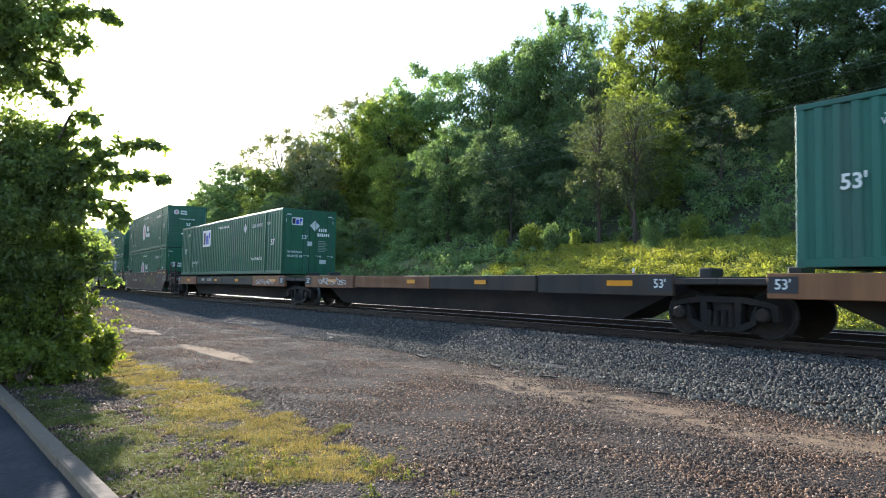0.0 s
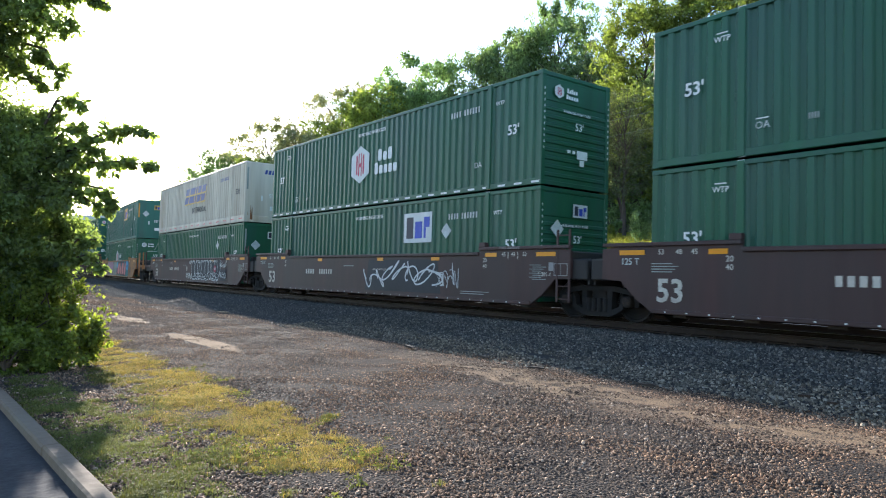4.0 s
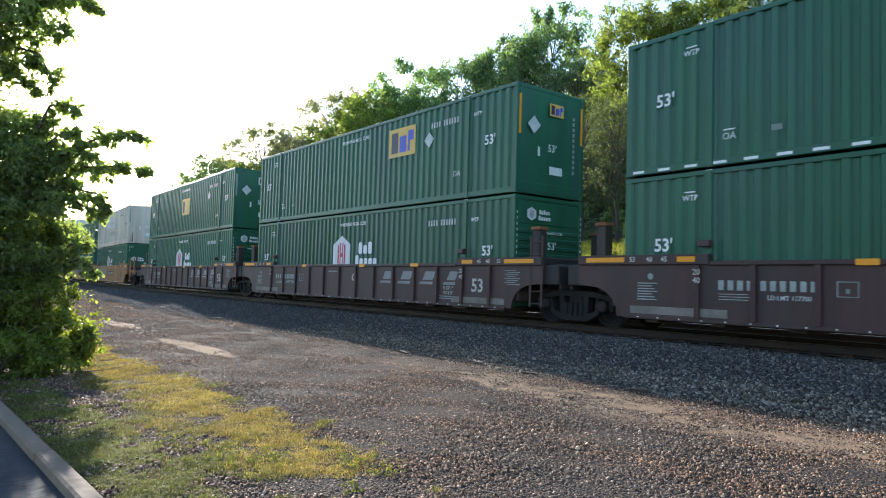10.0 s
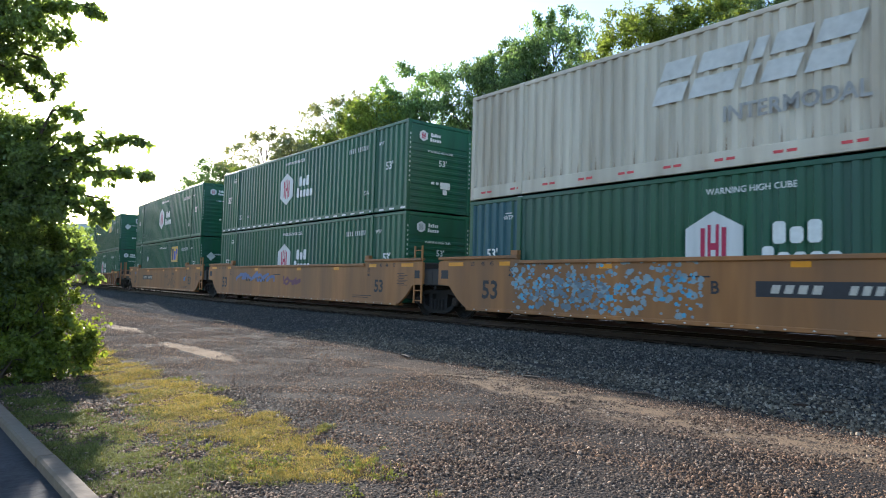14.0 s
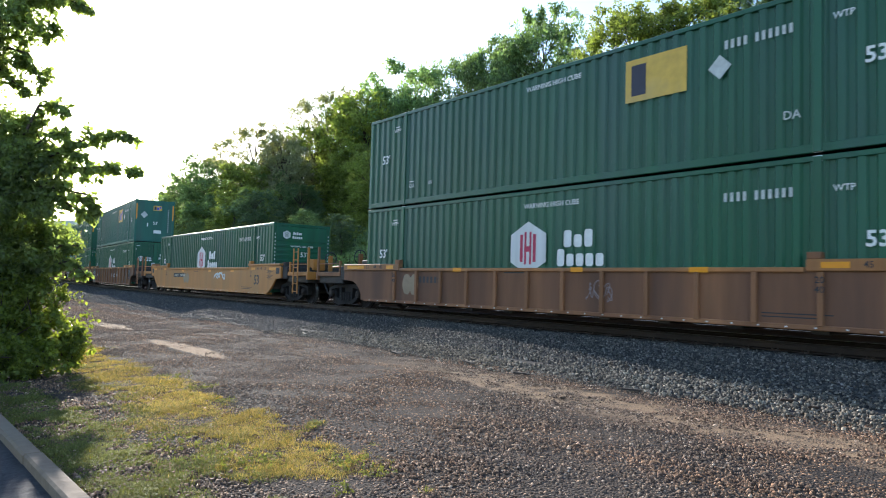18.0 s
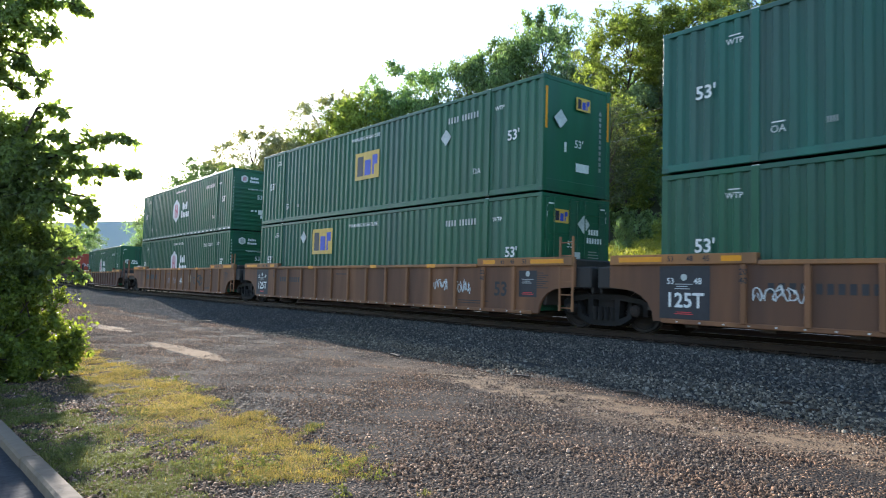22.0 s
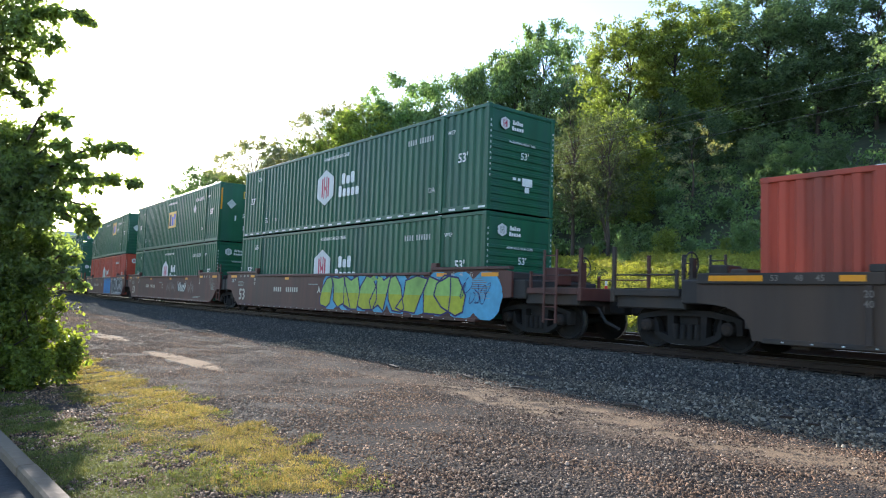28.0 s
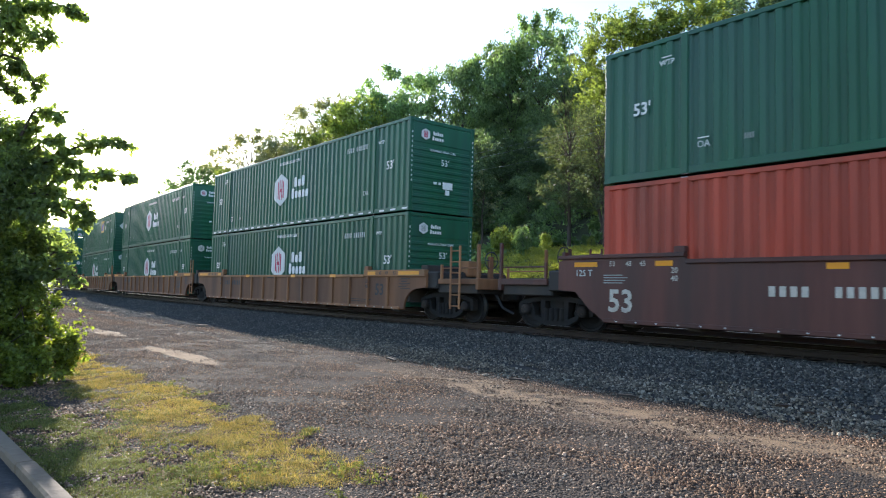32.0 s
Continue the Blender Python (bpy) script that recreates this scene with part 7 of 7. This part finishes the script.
            part("brake_stand", stand, root, turn)
    if ribbed and body in (BROWN, OXIDE):
        # tall guide posts at both ends
        guide = cached("tallguide", lambda: Geo().box(8.66, 8.92, -1.24, -0.98, 1.36, 2.28, 0.02).mesh("tall_post", SOOT))
        cap = cached("guidecap", lambda: Geo().box(8.63, 8.95, -1.27, -0.95, 2.28, 2.36, 0.01).mesh("post_cap", RUST))
        for turn in (Matrix.Identity(4), mir):
            for flip in (Matrix.Identity(4), Matrix.Translation((0, 2.22, 0))):
                part("tall_post", guide, root, turn @ flip)
                part("post_cap", cap, root, turn @ flip)
    if art == "bold":
        # tank, tall post and bent pipe over the trailing end
        tank = Geo().lathe([(0.0, -0.7), (0.2, -0.68), (0.27, -0.6), (0.27, 0.6), (0.2, 0.68), (0.0, 0.7)], 16).mesh("fuel_tank", SOOT, fix=True)
        part("fuel_tank", tank, root, Matrix.Translation((-9.0, 0, 1.72)))
        part("tall_post", Geo().box(-8.3, -8.06, -1.2, -0.96, 1.5, 2.75, 0.02).mesh("tall_post", SOOT), root)
        part("post_cap", Geo().box(-8.34, -8.02, -1.24, -0.92, 2.75, 2.83, 0.01).mesh("post_cap", RUST), root)
        part("bent_pipe", bent_rod([(-8.34, -1.1, 2.7), (-9.0, -1.1, 2.66), (-9.9, -1.1, 2.25)], 0.02, DIMMARK, "bent_pipe"), root)
    # near-side markings
    Y = -y - 0.006
    P = Matrix.Translation((0, Y, 0))
    for x, w in ((-8.45, 1.05), (-6.45, 0.4), (-3.2, 0.35), (1.0, 0.35), (4.0, 0.4), (6.45, 0.45), (8.45, 1.05)):
        w = min(w, 0.65) if not ribbed else w
        tape = polygons_mesh(("amber", w), AMBER, [rect(-w / 2, w / 2, -0.052, 0.052)])
        level = (top + 0.035 if ribbed else top - 0.075) if abs(x) > 6.1 else top - (0.045 if ribbed else 0.165)
        part("amber_tape", tape, root, P @ Matrix.Translation((x, -0.052 if ribbed else -0.002, level)))
    big = CREAM if body in (BROWN, OXIDE) else (STENCIL if body in (SOOT, DUSKY) else INK)
    dim = DIMMARK if body in (BROWN, OXIDE) else (STENCIL if body in (SOOT, DUSKY) else INK)
    if body is OXIDE and not ribbed:
        part("data_mark", polygons_mesh("oxidedata", GREYMARK, [rect(7.75, 8.15 + 0.1 * (i % 3), 1.42 - 0.055 * i, 1.44 - 0.055 * i) for i in range(6)]), root, P)
    elif body is BROWN and not ribbed:
        part("lettering", lettering("WELL LD LMT 118,600", 0.085, CREAM), root, P @ Matrix.Translation((0.95, 0, 1.1)) @ FACE)
        part("lettering", lettering("REEFER CLEARANCE", 0.085, GREYMARK), root, P @ Matrix.Translation((7.2, -0.052, top + 0.09)) @ FACE)
        part("lettering", lettering("L 201-1", 0.14, CREAM), root, P @ Matrix.Translation((8.42, 0, 1.03)) @ FACE)
        part("data_plate", polygons_mesh("weightbox", GREYMARK, [rect(8.72, 8.74, 1.0, 1.3), rect(9.14, 9.16, 1.0, 1.3), rect(8.72, 9.16, 1.0, 1.02), rect(8.72, 9.16, 1.28, 1.3), rect(8.93, 8.945, 1.0, 1.3)]), root, P)
        part("data_plate", polygons_mesh("tagplate", GREYMARK, [rect(8.5, 8.66, 0.98, 1.18)]), root, P @ Matrix.Translation((0.05, -0.001, 0.14)))
        part("tick", polygons_mesh("ticks", CREAM, [rect(-0.012, 0.012, -0.09, 0.09)]), root, P @ Matrix.Translation((7.12, -0.002, top - 0.1)))
        part("tick", polygons_mesh("ticks", CREAM, [rect(-0.012, 0.012, -0.09, 0.09)]), root, P @ Matrix.Translation((7.47, -0.002, top - 0.1)))
    elif body not in (SOOT, DUSKY) and art not in ("ribwash", "tagrow"):
        part("lettering", lettering("53", 0.5 if ribbed else 0.56, big), root, P @ Matrix.Translation((6.85, 0, 0.84)) @ FACE)
    if marks != "blackpanel" and body not in (SOOT, DUSKY, YELLOW) and not ribbed:
        part("lettering", lettering("53", 0.66, big), root, P @ Matrix.Translation((-7.5, 0, 0.72) if body in (BROWN, OXIDE) else (-7.0, 0, 0.82)) @ FACE)
    if not ribbed and body in (BROWN, OXIDE):
        part("lettering", lettering("125 T", 0.2, PALEMARK), root, P @ Matrix.Translation((-8.5, 0, 1.33)) @ FACE)
        part("data_mark", polygons_mesh("taildata", DIMMARK, [rect(-7.95, -7.45 + 0.2 * ((i * 5) % 3) / 3, 1.28 - 0.055 * i, 1.3 - 0.055 * i) for i in range(4)]), root, P)
    for i, (word, x) in enumerate((("45", 6.95), ("48", 7.3), ("53", 7.72))):
        part("lettering", lettering(word, 0.15, big), root, P @ Matrix.Translation((x, -0.052 if ribbed else 0, top + 0.035 if ribbed else top - 0.075)) @ FACE)
        part("lettering", lettering(word, 0.15, big), root, P @ Matrix.Translation((-x, -0.052 if ribbed else 0, top + 0.035 if ribbed else top - 0.075)) @ FACE)
    for sx in (-1, 1):
        part("lettering", lettering("20", 0.16, big), root, P @ Matrix.Translation((sx * 6.21, -0.066 if ribbed else -0.002, top - 0.22)) @ FACE)
        part("lettering", lettering("40", 0.16, big), root, P @ Matrix.Translation((sx * 6.21, -0.066 if ribbed else -0.002, top - 0.38)) @ FACE)
    back = 1.45 if ribbed else 0.0
    if marks != "plate":
        part("number_mark", word_bars("car1", 0.75, 0.18, 4, (DIMMARK if ribbed else CREAM) if big is CREAM else big, 0.4), root, P @ Matrix.Translation((-4.0 - back, 0, 1.0)))
    if marks != "plate":
        part("number_mark", word_bars("car2", 1.05, 0.18, 6, (DIMMARK if ribbed else CREAM) if big is CREAM else big, 0.4), root, P @ Matrix.Translation((-4.48 if ribbed else -2.75, 0, 1.0)))
    part("data_mark", polygons_mesh(("cardata", top), dim, [rect(7.9 + 0.1 * (i % 2), 8.3 + 0.25 * ((i * 5) % 3) / 3, 1.25 - 0.05 * i, 1.268 - 0.05 * i) for i in range(8)] + [rect(5.2, 6.4, 0.52, 0.54), rect(5.2, 6.2, 0.46, 0.48), rect(-1.4, -0.7, 1.2, 1.23)]), root, P)
    if not ribbed and body not in (BROWN, OXIDE):
        part("stencil_plate", polygons_mesh("gridplate", INK, [rect(sx * 8.95 - 0.16, sx * 8.95 + 0.16, 1.12, 1.36) for sx in (-1, 1)]), root, P)
    if marks == "logo":
        # load limit, notes and a framed plate at the tail
        part("lettering", lettering("LD LMT 117700", 0.115, PALEMARK), root, P @ Matrix.Translation((-4.46, 0, 0.79)) @ FACE)
        part("data_mark", polygons_mesh("tailnotes", DIMMARK, [rect(-5.78, -5.2 + 0.04 * (i % 2), 0.83 - 0.05 * i, 0.842 - 0.05 * i) for i in range(3)]), root, P)
        part("data_mark", polygons_mesh("taillines", DIMMARK, [rect(-7.62, -7.14 - 0.06 * ((i * 5) % 3), 1.0 - 0.055 * i, 1.022 - 0.055 * i) for i in range(7)]), root, P)
        part("data_mark", polygons_mesh("tailring", DIMMARK, [[(-7.3 + 0.07 * math.cos(a * 0.785), 1.15 + 0.07 * math.sin(a * 0.785)) for a in range(8)]]), root, P)
        part("data_plate", polygons_mesh("tailbox", DIMMARK, [rect(-3.68, -3.66, 0.84, 1.1), rect(-3.36, -3.34, 0.84, 1.1), rect(-3.66, -3.36, 0.84, 0.855), rect(-3.66, -3.36, 1.085, 1.1), rect(-3.54, -3.48, 0.9, 0.98)]), root, P)
        for x0, x1 in ((2.1, 2.75), (3.1, 3.82), (4.25, 4.95), (5.4, 5.98)):
            # slanted block over its underline
            w = x1 - x0
            part("name_mark", polygons_mesh(("roadname", w), GREYMARK, [[(0.12, 0), (w - 0.1, 0), (w, 0.1), (w - 0.02, 0.13), (w + 0.03, 0.23), (w - 0.03, 0.25), (0.26, 0.25)]]), root, P @ Matrix.Translation((x0, 0, 0.98)), "slanted block of a railway name")
            part("underline", polygons_mesh(("underline", w), GREYMARK, [[(-0.06, -0.1), (0.85 * w, -0.1), (0.9 * w, -0.02), (0, -0.02)]]), root, P @ Matrix.Translation((x0, 0, 0.95)))
        part("lettering", lettering("IL 53' 1\"", 0.13, PALEMARK), root, P @ Matrix.Translation((5.6, 0, 0.76)) @ FACE)
        part("lettering", lettering("IW 8' 9\"", 0.13, PALEMARK), root, P @ Matrix.Translation((5.6, 0, 0.62)) @ FACE)
        for a, b in ((5.75, 7.9), (-7.8, -5.6)):
            part("stripe", polygons_mesh(("palestripe", a), STENCIL, [rect(a, b, 0.38, 0.54)]), root, P)
    if marks == "plate":
        back, size = {"bluesplash": (4.9, 1.0), "palewash": (-1.3, 0.75)}.get(art, (0.0, 1.0))
        part("number_plate", polygons_mesh("blackplate", INK, [rect(-4.7, -1.9, 0.86, 1.14)]), root, P @ Matrix.Translation((back, 0.003, 1 - size)) @ Matrix.Diagonal((size, 1, size, 1)))
        part("number_mark", word_bars("car3", 0.95, 0.15, 4, CREAM, 0.38, 0.04), root, P @ Matrix.Translation((-4.0 * size + back, -0.003, 1.0)) @ Matrix.Diagonal((size, 1, size, 1)))
        part("number_mark", word_bars("car4", 1.15, 0.15, 6, CREAM, 0.38, 0.04), root, P @ Matrix.Translation((-2.6 * size + back, -0.003, 1.0)) @ Matrix.Diagonal((size, 1, size, 1)))
    if art == "tagrow":
        part("number_plate", polygons_mesh("tanplate", INK, [rect(-5.95, -3.6, 0.86, 1.14)]), root, P @ Matrix.Translation((0, 0.002, 0)))
    if marks == "blackpanel":
        part("black_panel", polygons_mesh("blackpanel", INK, [rect(-8.0, -6.9, 0.37, 1.40)]), root, P @ Matrix.Translation((0, 0.003, 0)))
        part("black_panel", polygons_mesh("blackpanel2", INK, [rect(7.5, 8.1, 0.68, 1.32)]), root, P @ Matrix.Translation((0, 0.003, 0)))
        part("lettering", lettering("125T", 0.4, MARK), root, P @ Matrix.Translation((-7.44, -0.003, 0.72)) @ FACE)
        for word, x in (("53", -7.75), ("48", -7.15)):
            part("lettering", lettering(word, 0.17, MARK), root, P @ Matrix.Translation((x, -0.003, 1.1)) @ FACE)
        for x, z in ((-7.45, 1.04), (7.8, 1.1)):
            part("data_mark", polygons_mesh("paneldata", PALEMARK, [rect(-0.2 + 0.03 * (i % 2), 0.2 - 0.06 * ((i * 5) % 3), -0.045 * i, 0.014 - 0.045 * i) for i in range(3)] + [[(0.07 * math.cos(a * 0.785), 0.14 + 0.07 * math.sin(a * 0.785)) for a in range(8)]]), root, P @ Matrix.Translation((x, -0.003, z)))
            part("data_mark", polygons_mesh("panelfoot", REDTAPE, [rect(-0.2, 0.2, 0.0, 0.016), rect(-0.16, 0.16, 0.035, 0.05)]), root, P @ Matrix.Translation((x, -0.003, 0.46 if x < 0 else 0.74)))
    if c in UNIT:
        part("lettering", lettering(UNIT[c], 0.34, big), root, P @ Matrix.Translation((0.4 if ribbed else -0.6, 0, 1.0)) @ FACE)
    paint_art(root, -y, ART[art])
    return root


def bent_rod(pts, r, mat, name):
    g = Geo()
    for p, q in zip(pts[:-1], pts[1:]):
        g.rod(p, q, r, n=7)
    return g.mesh(name, mat)


def grating_mesh(reach):
    g = Geo()
    for i in range(24):
        g.box(8.85, 9.62, -1.2 + 0.1 * i, -1.14 + 0.1 * i, 1.402, 1.43)
        if reach > 10:
            g.box(9.8, reach - 0.1, -1.2 + 0.1 * i, -1.14 + 0.1 * i, 1.202, 1.23)
    return g.mesh("walkway_grating", SOOT)


def ladder_mesh(mat):
    g = Geo()
    for x in (8.72, 9.1):
        g.box(x - 0.03, x + 0.03, -1.45, -1.41, 0.38, 2.1, 0.006)
    for i in range(6):
        g.rod((8.72, -1.43, 0.46 + 0.3 * i), (9.1, -1.43, 0.46 + 0.3 * i), 0.017, n=5)
    return g.mesh("ladder", mat)


def grab_mesh(mat, yy):
    g = Geo()
    g.box(11.3, 11.38, yy - 0.04, yy + 0.04, 1.2, 2.12, 0.008)
    g.box(9.75, 9.82, yy - 0.035, yy + 0.035, 1.1, 1.6, 0.008)
    g.rod((9.8, yy, 1.5), (11.34, yy, 1.5), 0.018, n=5)
    return g.mesh("hand_rail", mat)


def spine_car(c, panel, loaded):
    root = keyed(thing("spine_car", None, Matrix.Identity(4), "low skeletal spine car with weathered yellow and dark steel beams", "freight car", "cars of the train"), c, 0.0)
    mir = Matrix.Rotation(math.pi, 4, "Z")
    part("centre_sill", simple("centre_sill", STEEL, lambda g: g.slab([(-6.7, 0.22), (6.7, 0.22), (8.1, 0.85), (9.7, 0.85), (9.7, 1.2), (-9.7, 1.2), (-9.7, 0.85), (-8.1, 0.85)], -0.55, 0.55)), root)
    arm = simple("cross_arm", SOOT, lambda g: g.box(-0.16, 0.16, -1.28, 1.28, 1.0, 1.22, 0.02))
    for x in (-7.9, -6.1, -3.0, 0.0, 3.0, 6.1, 7.9):
        part("cross_arm", arm, root, Matrix.Translation((x, 0, 0)))
    beam = simple("side_beam", SOOT, lambda g: g.box(-2.28, 2.28, -1.3, -1.18, 0.82, 1.22, 0.015))
    tan_beam = simple("side_beam_tan", panel, lambda g: g.box(-2.28, 2.28, -1.3, -1.18, 0.82, 1.22, 0.015))
    plate = simple("end_side_plate", panel, lambda g: g.box(-1.95, 1.95, -1.33, -1.2, 0.78, 1.24, 0.015))
    dark_plate = simple("end_side_plate_dark", SOOT, lambda g: g.box(-1.95, 1.95, -1.33, -1.2, 0.78, 1.24, 0.015))
    for turn in (Matrix.Identity(4), mir):
        for sx in (-1, 1):
            part("side_beam", beam if loaded or sx * turn[0][0] > 0 else tan_beam, root, turn @ Matrix.Translation((sx * 2.3, 0, 0)))
        for sx in (-1, 1):
            part("end_side_plate", plate if loaded or sx * turn[0][0] < 0 else dark_plate, root, turn @ Matrix.Translation((sx * 6.65, 0, 0)))
        part("end_platform", simple("spine_platform", SOOT, lambda g: [g.box(8.4, 9.6, -1.3, 1.3, 1.02, 1.16, 0.02), g.box(8.5, 8.8, -0.25, 0.25, 1.16, 1.4, 0.03)]), root, turn)
    P = Matrix.Translation((0, -1.338, 0))
    for x, w in ((7.25, 0.7), (-0.97, 0.45), (2.45, 0.5), (-6.3, 0.6)):
        part("amber_tape", polygons_mesh(("spinetape", w), AMBER, [rect(-w / 2, w / 2, -0.06, 0.06)]), root, P @ Matrix.Translation((x, 0, 1.04)))
    for x in (-8.3, 8.3):
        part("stencil_plate", polygons_mesh("spineplate", INK, [rect(-0.28, 0.28, -0.15, 0.15)]), root, P @ Matrix.Translation((x, 0, 1.03)))
        part("lettering", lettering("53'", 0.26, MARK), root, P @ Matrix.Translation((x, -0.003, 1.03)) @ FACE)
    part("number_mark", word_bars("sp1", 0.6, 0.14, 4, CREAM if loaded else RUST, 0.42), root, P @ Matrix.Translation((-3.4, 0.03, 1.06)))
    part("number_mark", word_bars("sp2", 0.85, 0.14, 6, CREAM if loaded else RUST, 0.42), root, P @ Matrix.Translation((-2.2, 0.03, 1.06)))
    paint_art(root, -1.335, [(50 + int(loaded), "lines", 6.3 if loaded else -6.3, 1.0, 2.2, 0.34, 6, 0.03, WHT)])
    return root


HUBLABEL = "green corrugated steel container with a white hexagon badge"
PANLABEL = "green corrugated container with a yellow lettered badge panel"


def load(c, level, what):
    z = {"low": LOW_Z, "high": HIGH_Z, "spine": SPINE_Z}[level]
    kind, _, opts = what.partition("/")
    end = "door" if "d" in opts else ("flat" if "f" in opts else "ribs")
    dash = "s" in opts
    paint = TEAL if "t" in opts else GREEN
    badge = 0.12 if "c" in opts else (-2.75 if "r" in opts else (-2.95 if level == "spine" else 2.86))
    if kind == "hub":
        container(c, z, paint, "hex", end, dash, "green corrugated container with white hexagon badge and reflective dashes" if dash else HUBLABEL, patch="p" in opts)
    elif kind == "emp":
        container(c, z, paint, "panel", end, False, PANLABEL, badge=badge, placard_back="k" in opts)
    elif kind == "empb":
        container(c, z, paint, "panelbare", end, False, "green corrugated container with a half-blank yellow badge panel", badge=badge)
    elif kind == "empw":
        container(c, z, paint, "panelwhite", end, False, "green corrugated container with a white lettered badge panel", badge=badge)
    elif kind == "white":
        container(c, z, WHITE, "slant", "flat", False, "white ribbed container with slanted blue and gold shapes")
    elif kind == "ghost":
        container(c, z, WHITE, "ghost", "flat", False, "rust-stained white ribbed container with faded lettering")
    else:
        container(c, z, RED, "redhex", end, False, "faded red corrugated container with a white hexagon badge")


BR, YL, TN = "brown smooth-sided well car with sprayed graffiti", "ochre yellow smooth-sided well car, stained and tagged", "rusty tan well car with vertical side ribs"
# c, car kind, graffiti, low load, high load, joint to the car ahead
TRAIN = [
    (229.44, "spine_y", "", "hub/t@spine", "", "coupler"), (210.2, "spine_y", "", "", "", "joint"), (190.94, "spine_t", "", "empw/d@spine", "", "joint"),
    (170.31, "brown", "umber", "hub/d", "hub", "coupler"), (150.85, "brown", "whitelines", "empw", "hub/s", "joint"), (131.42, "brown", "bold", "empw/f", "white", "joint"),
    (107.69, "ochre", "pinkblue", "hub", "emp/tf", "coupler"),
    (84.58, "bribs", "none", "hub", "hub/s", "coupler"), (64.95, "bribs", "none", "hub", "emp/f", "joint"), (45.59, "bribs", "none", "hub", "empb/fc", "joint"),
    (21.98, "plate", "bluesplash", "hub/dp", "ghost", "coupler"), (2.69, "ochre", "bluetag", "hub", "hub/s", "joint"), (-16.83, "plate", "darktag", "emp/k", "hub", "joint"),
    (-40.38, "tribs", "ribwash", "hub", "empb", "coupler"),
    (-63.76, "yplate", "palewash", "hub", "", "coupler"),
    (-87.28, "tpanel", "whitetags", "hub/d", "emp/tf", "coupler"), (-106.81, "tpanel", "twotags", "emp/dr", "emp/fc", "joint"), (-126.5, "tplain", "tagrow", "hub", "hub/s", "joint"),
    (-149.51, "tdark", "ribwash", "hub/d", "", "coupler"),
    (-172.98, "sribs", "none", "red/d", "", "coupler"),
    (-196.59, "oxide", "limewave", "hub", "hub/s", "coupler"), (-215.96, "oxide", "convict", "hub", "emp/fc", "joint"), (-235.39, "oxide", "blueblock", "red", "emp", "joint"),
    (-258.91, "tribs", "none", "hub", "hub/s", "coupler"), (-278.34, "tribs", "none", "hub", "hub", "joint"), (-297.79, "tribs", "none", "hub", "emp", "joint"), (-321.3, "bribs", "none", "hub", "hub", "coupler"),
]


def build_train():
    for i, (c, kind, art, low, high, ahead) in enumerate(TRAIN):
        behind = TRAIN[i + 1][5] if i + 1 < len(TRAIN) else "coupler"
        if kind.startswith("spine"):
            spine_car(c, TAN, bool(low))
        else:
            top, body, ribbed, label, marks = {
                "brown": (1.60, BROWN, False, BR, "bars"), "oxide": (1.60, OXIDE, False, "red-oxide smooth-sided well car with sprayed graffiti", "bars"), "ochre": (1.60, OCHRE, False, YL, "bars"), "plate": (1.60, OCHRE, False, YL, "plate"), "yplate": (1.40, YELLOW, False, "bright yellow smooth-sided well car with one container", "plate"),
                "bribs": (1.46, BROWN, True, "dark brown well car with ribbed sides and amber tape", "logo"), "tribs": (1.33, TAN, True, TN, "bars"), "tpanel": (1.50, TAN, True, "rusty tan ribbed well car with a black stencil panel", "blackpanel"),
                "tplain": (1.50, TAN, True, "rusty tan ribbed well car with grimy panels and white tags", "bars"),
                "tdark": (1.36, DUSKY, True, "dusky brown ribbed well car with an ochre top rail", "bars"), "sribs": (1.38, SOOT, True, "sooty black well car with ribbed sides", "bars")}[kind]
            well_car(c, top, body, ribbed, art, label, ahead, behind, marks)
        if low:
            what, _, lvl = low.partition("@")
            load(c, lvl or "low", what)
        if high:
            load(c, "high", high)
        if ahead == "coupler":
            truck(c + HALF)
        truck(c - HALF)


build_train()
ties()


def motions():
    for ob, c, z in KEYED:
        rows = []
        for i in range(33):
            t = float(i)
            if z is None:
                x, y, h = on_track(travel(c, t))
                rows.append((t, Matrix.Translation((x, y, 0)) @ Matrix.Rotation(h, 4, "Z")))
            else:
                rows.append((t, car_pose(c, t, z)))
        walk(ob, rows)
    for ws, c, dx in ROLLING:
        # each wheelset turns while its truck passes the yard
        rows, turn, last = [], 0.0, None
        for f in range(0, 961):
            t = f / 30
            s = travel(c, t)
            near = -48 < s < 12
            if near and last is not None:
                turn += (s - last) / 0.464
            last = s if near else None
            if near or f in (0, 960):
                rows.append((t, Matrix.Translation((dx, 0, 0.464)) @ Matrix.Rotation(turn, 4, "Y")))
        walk(ws, rows)


motions()
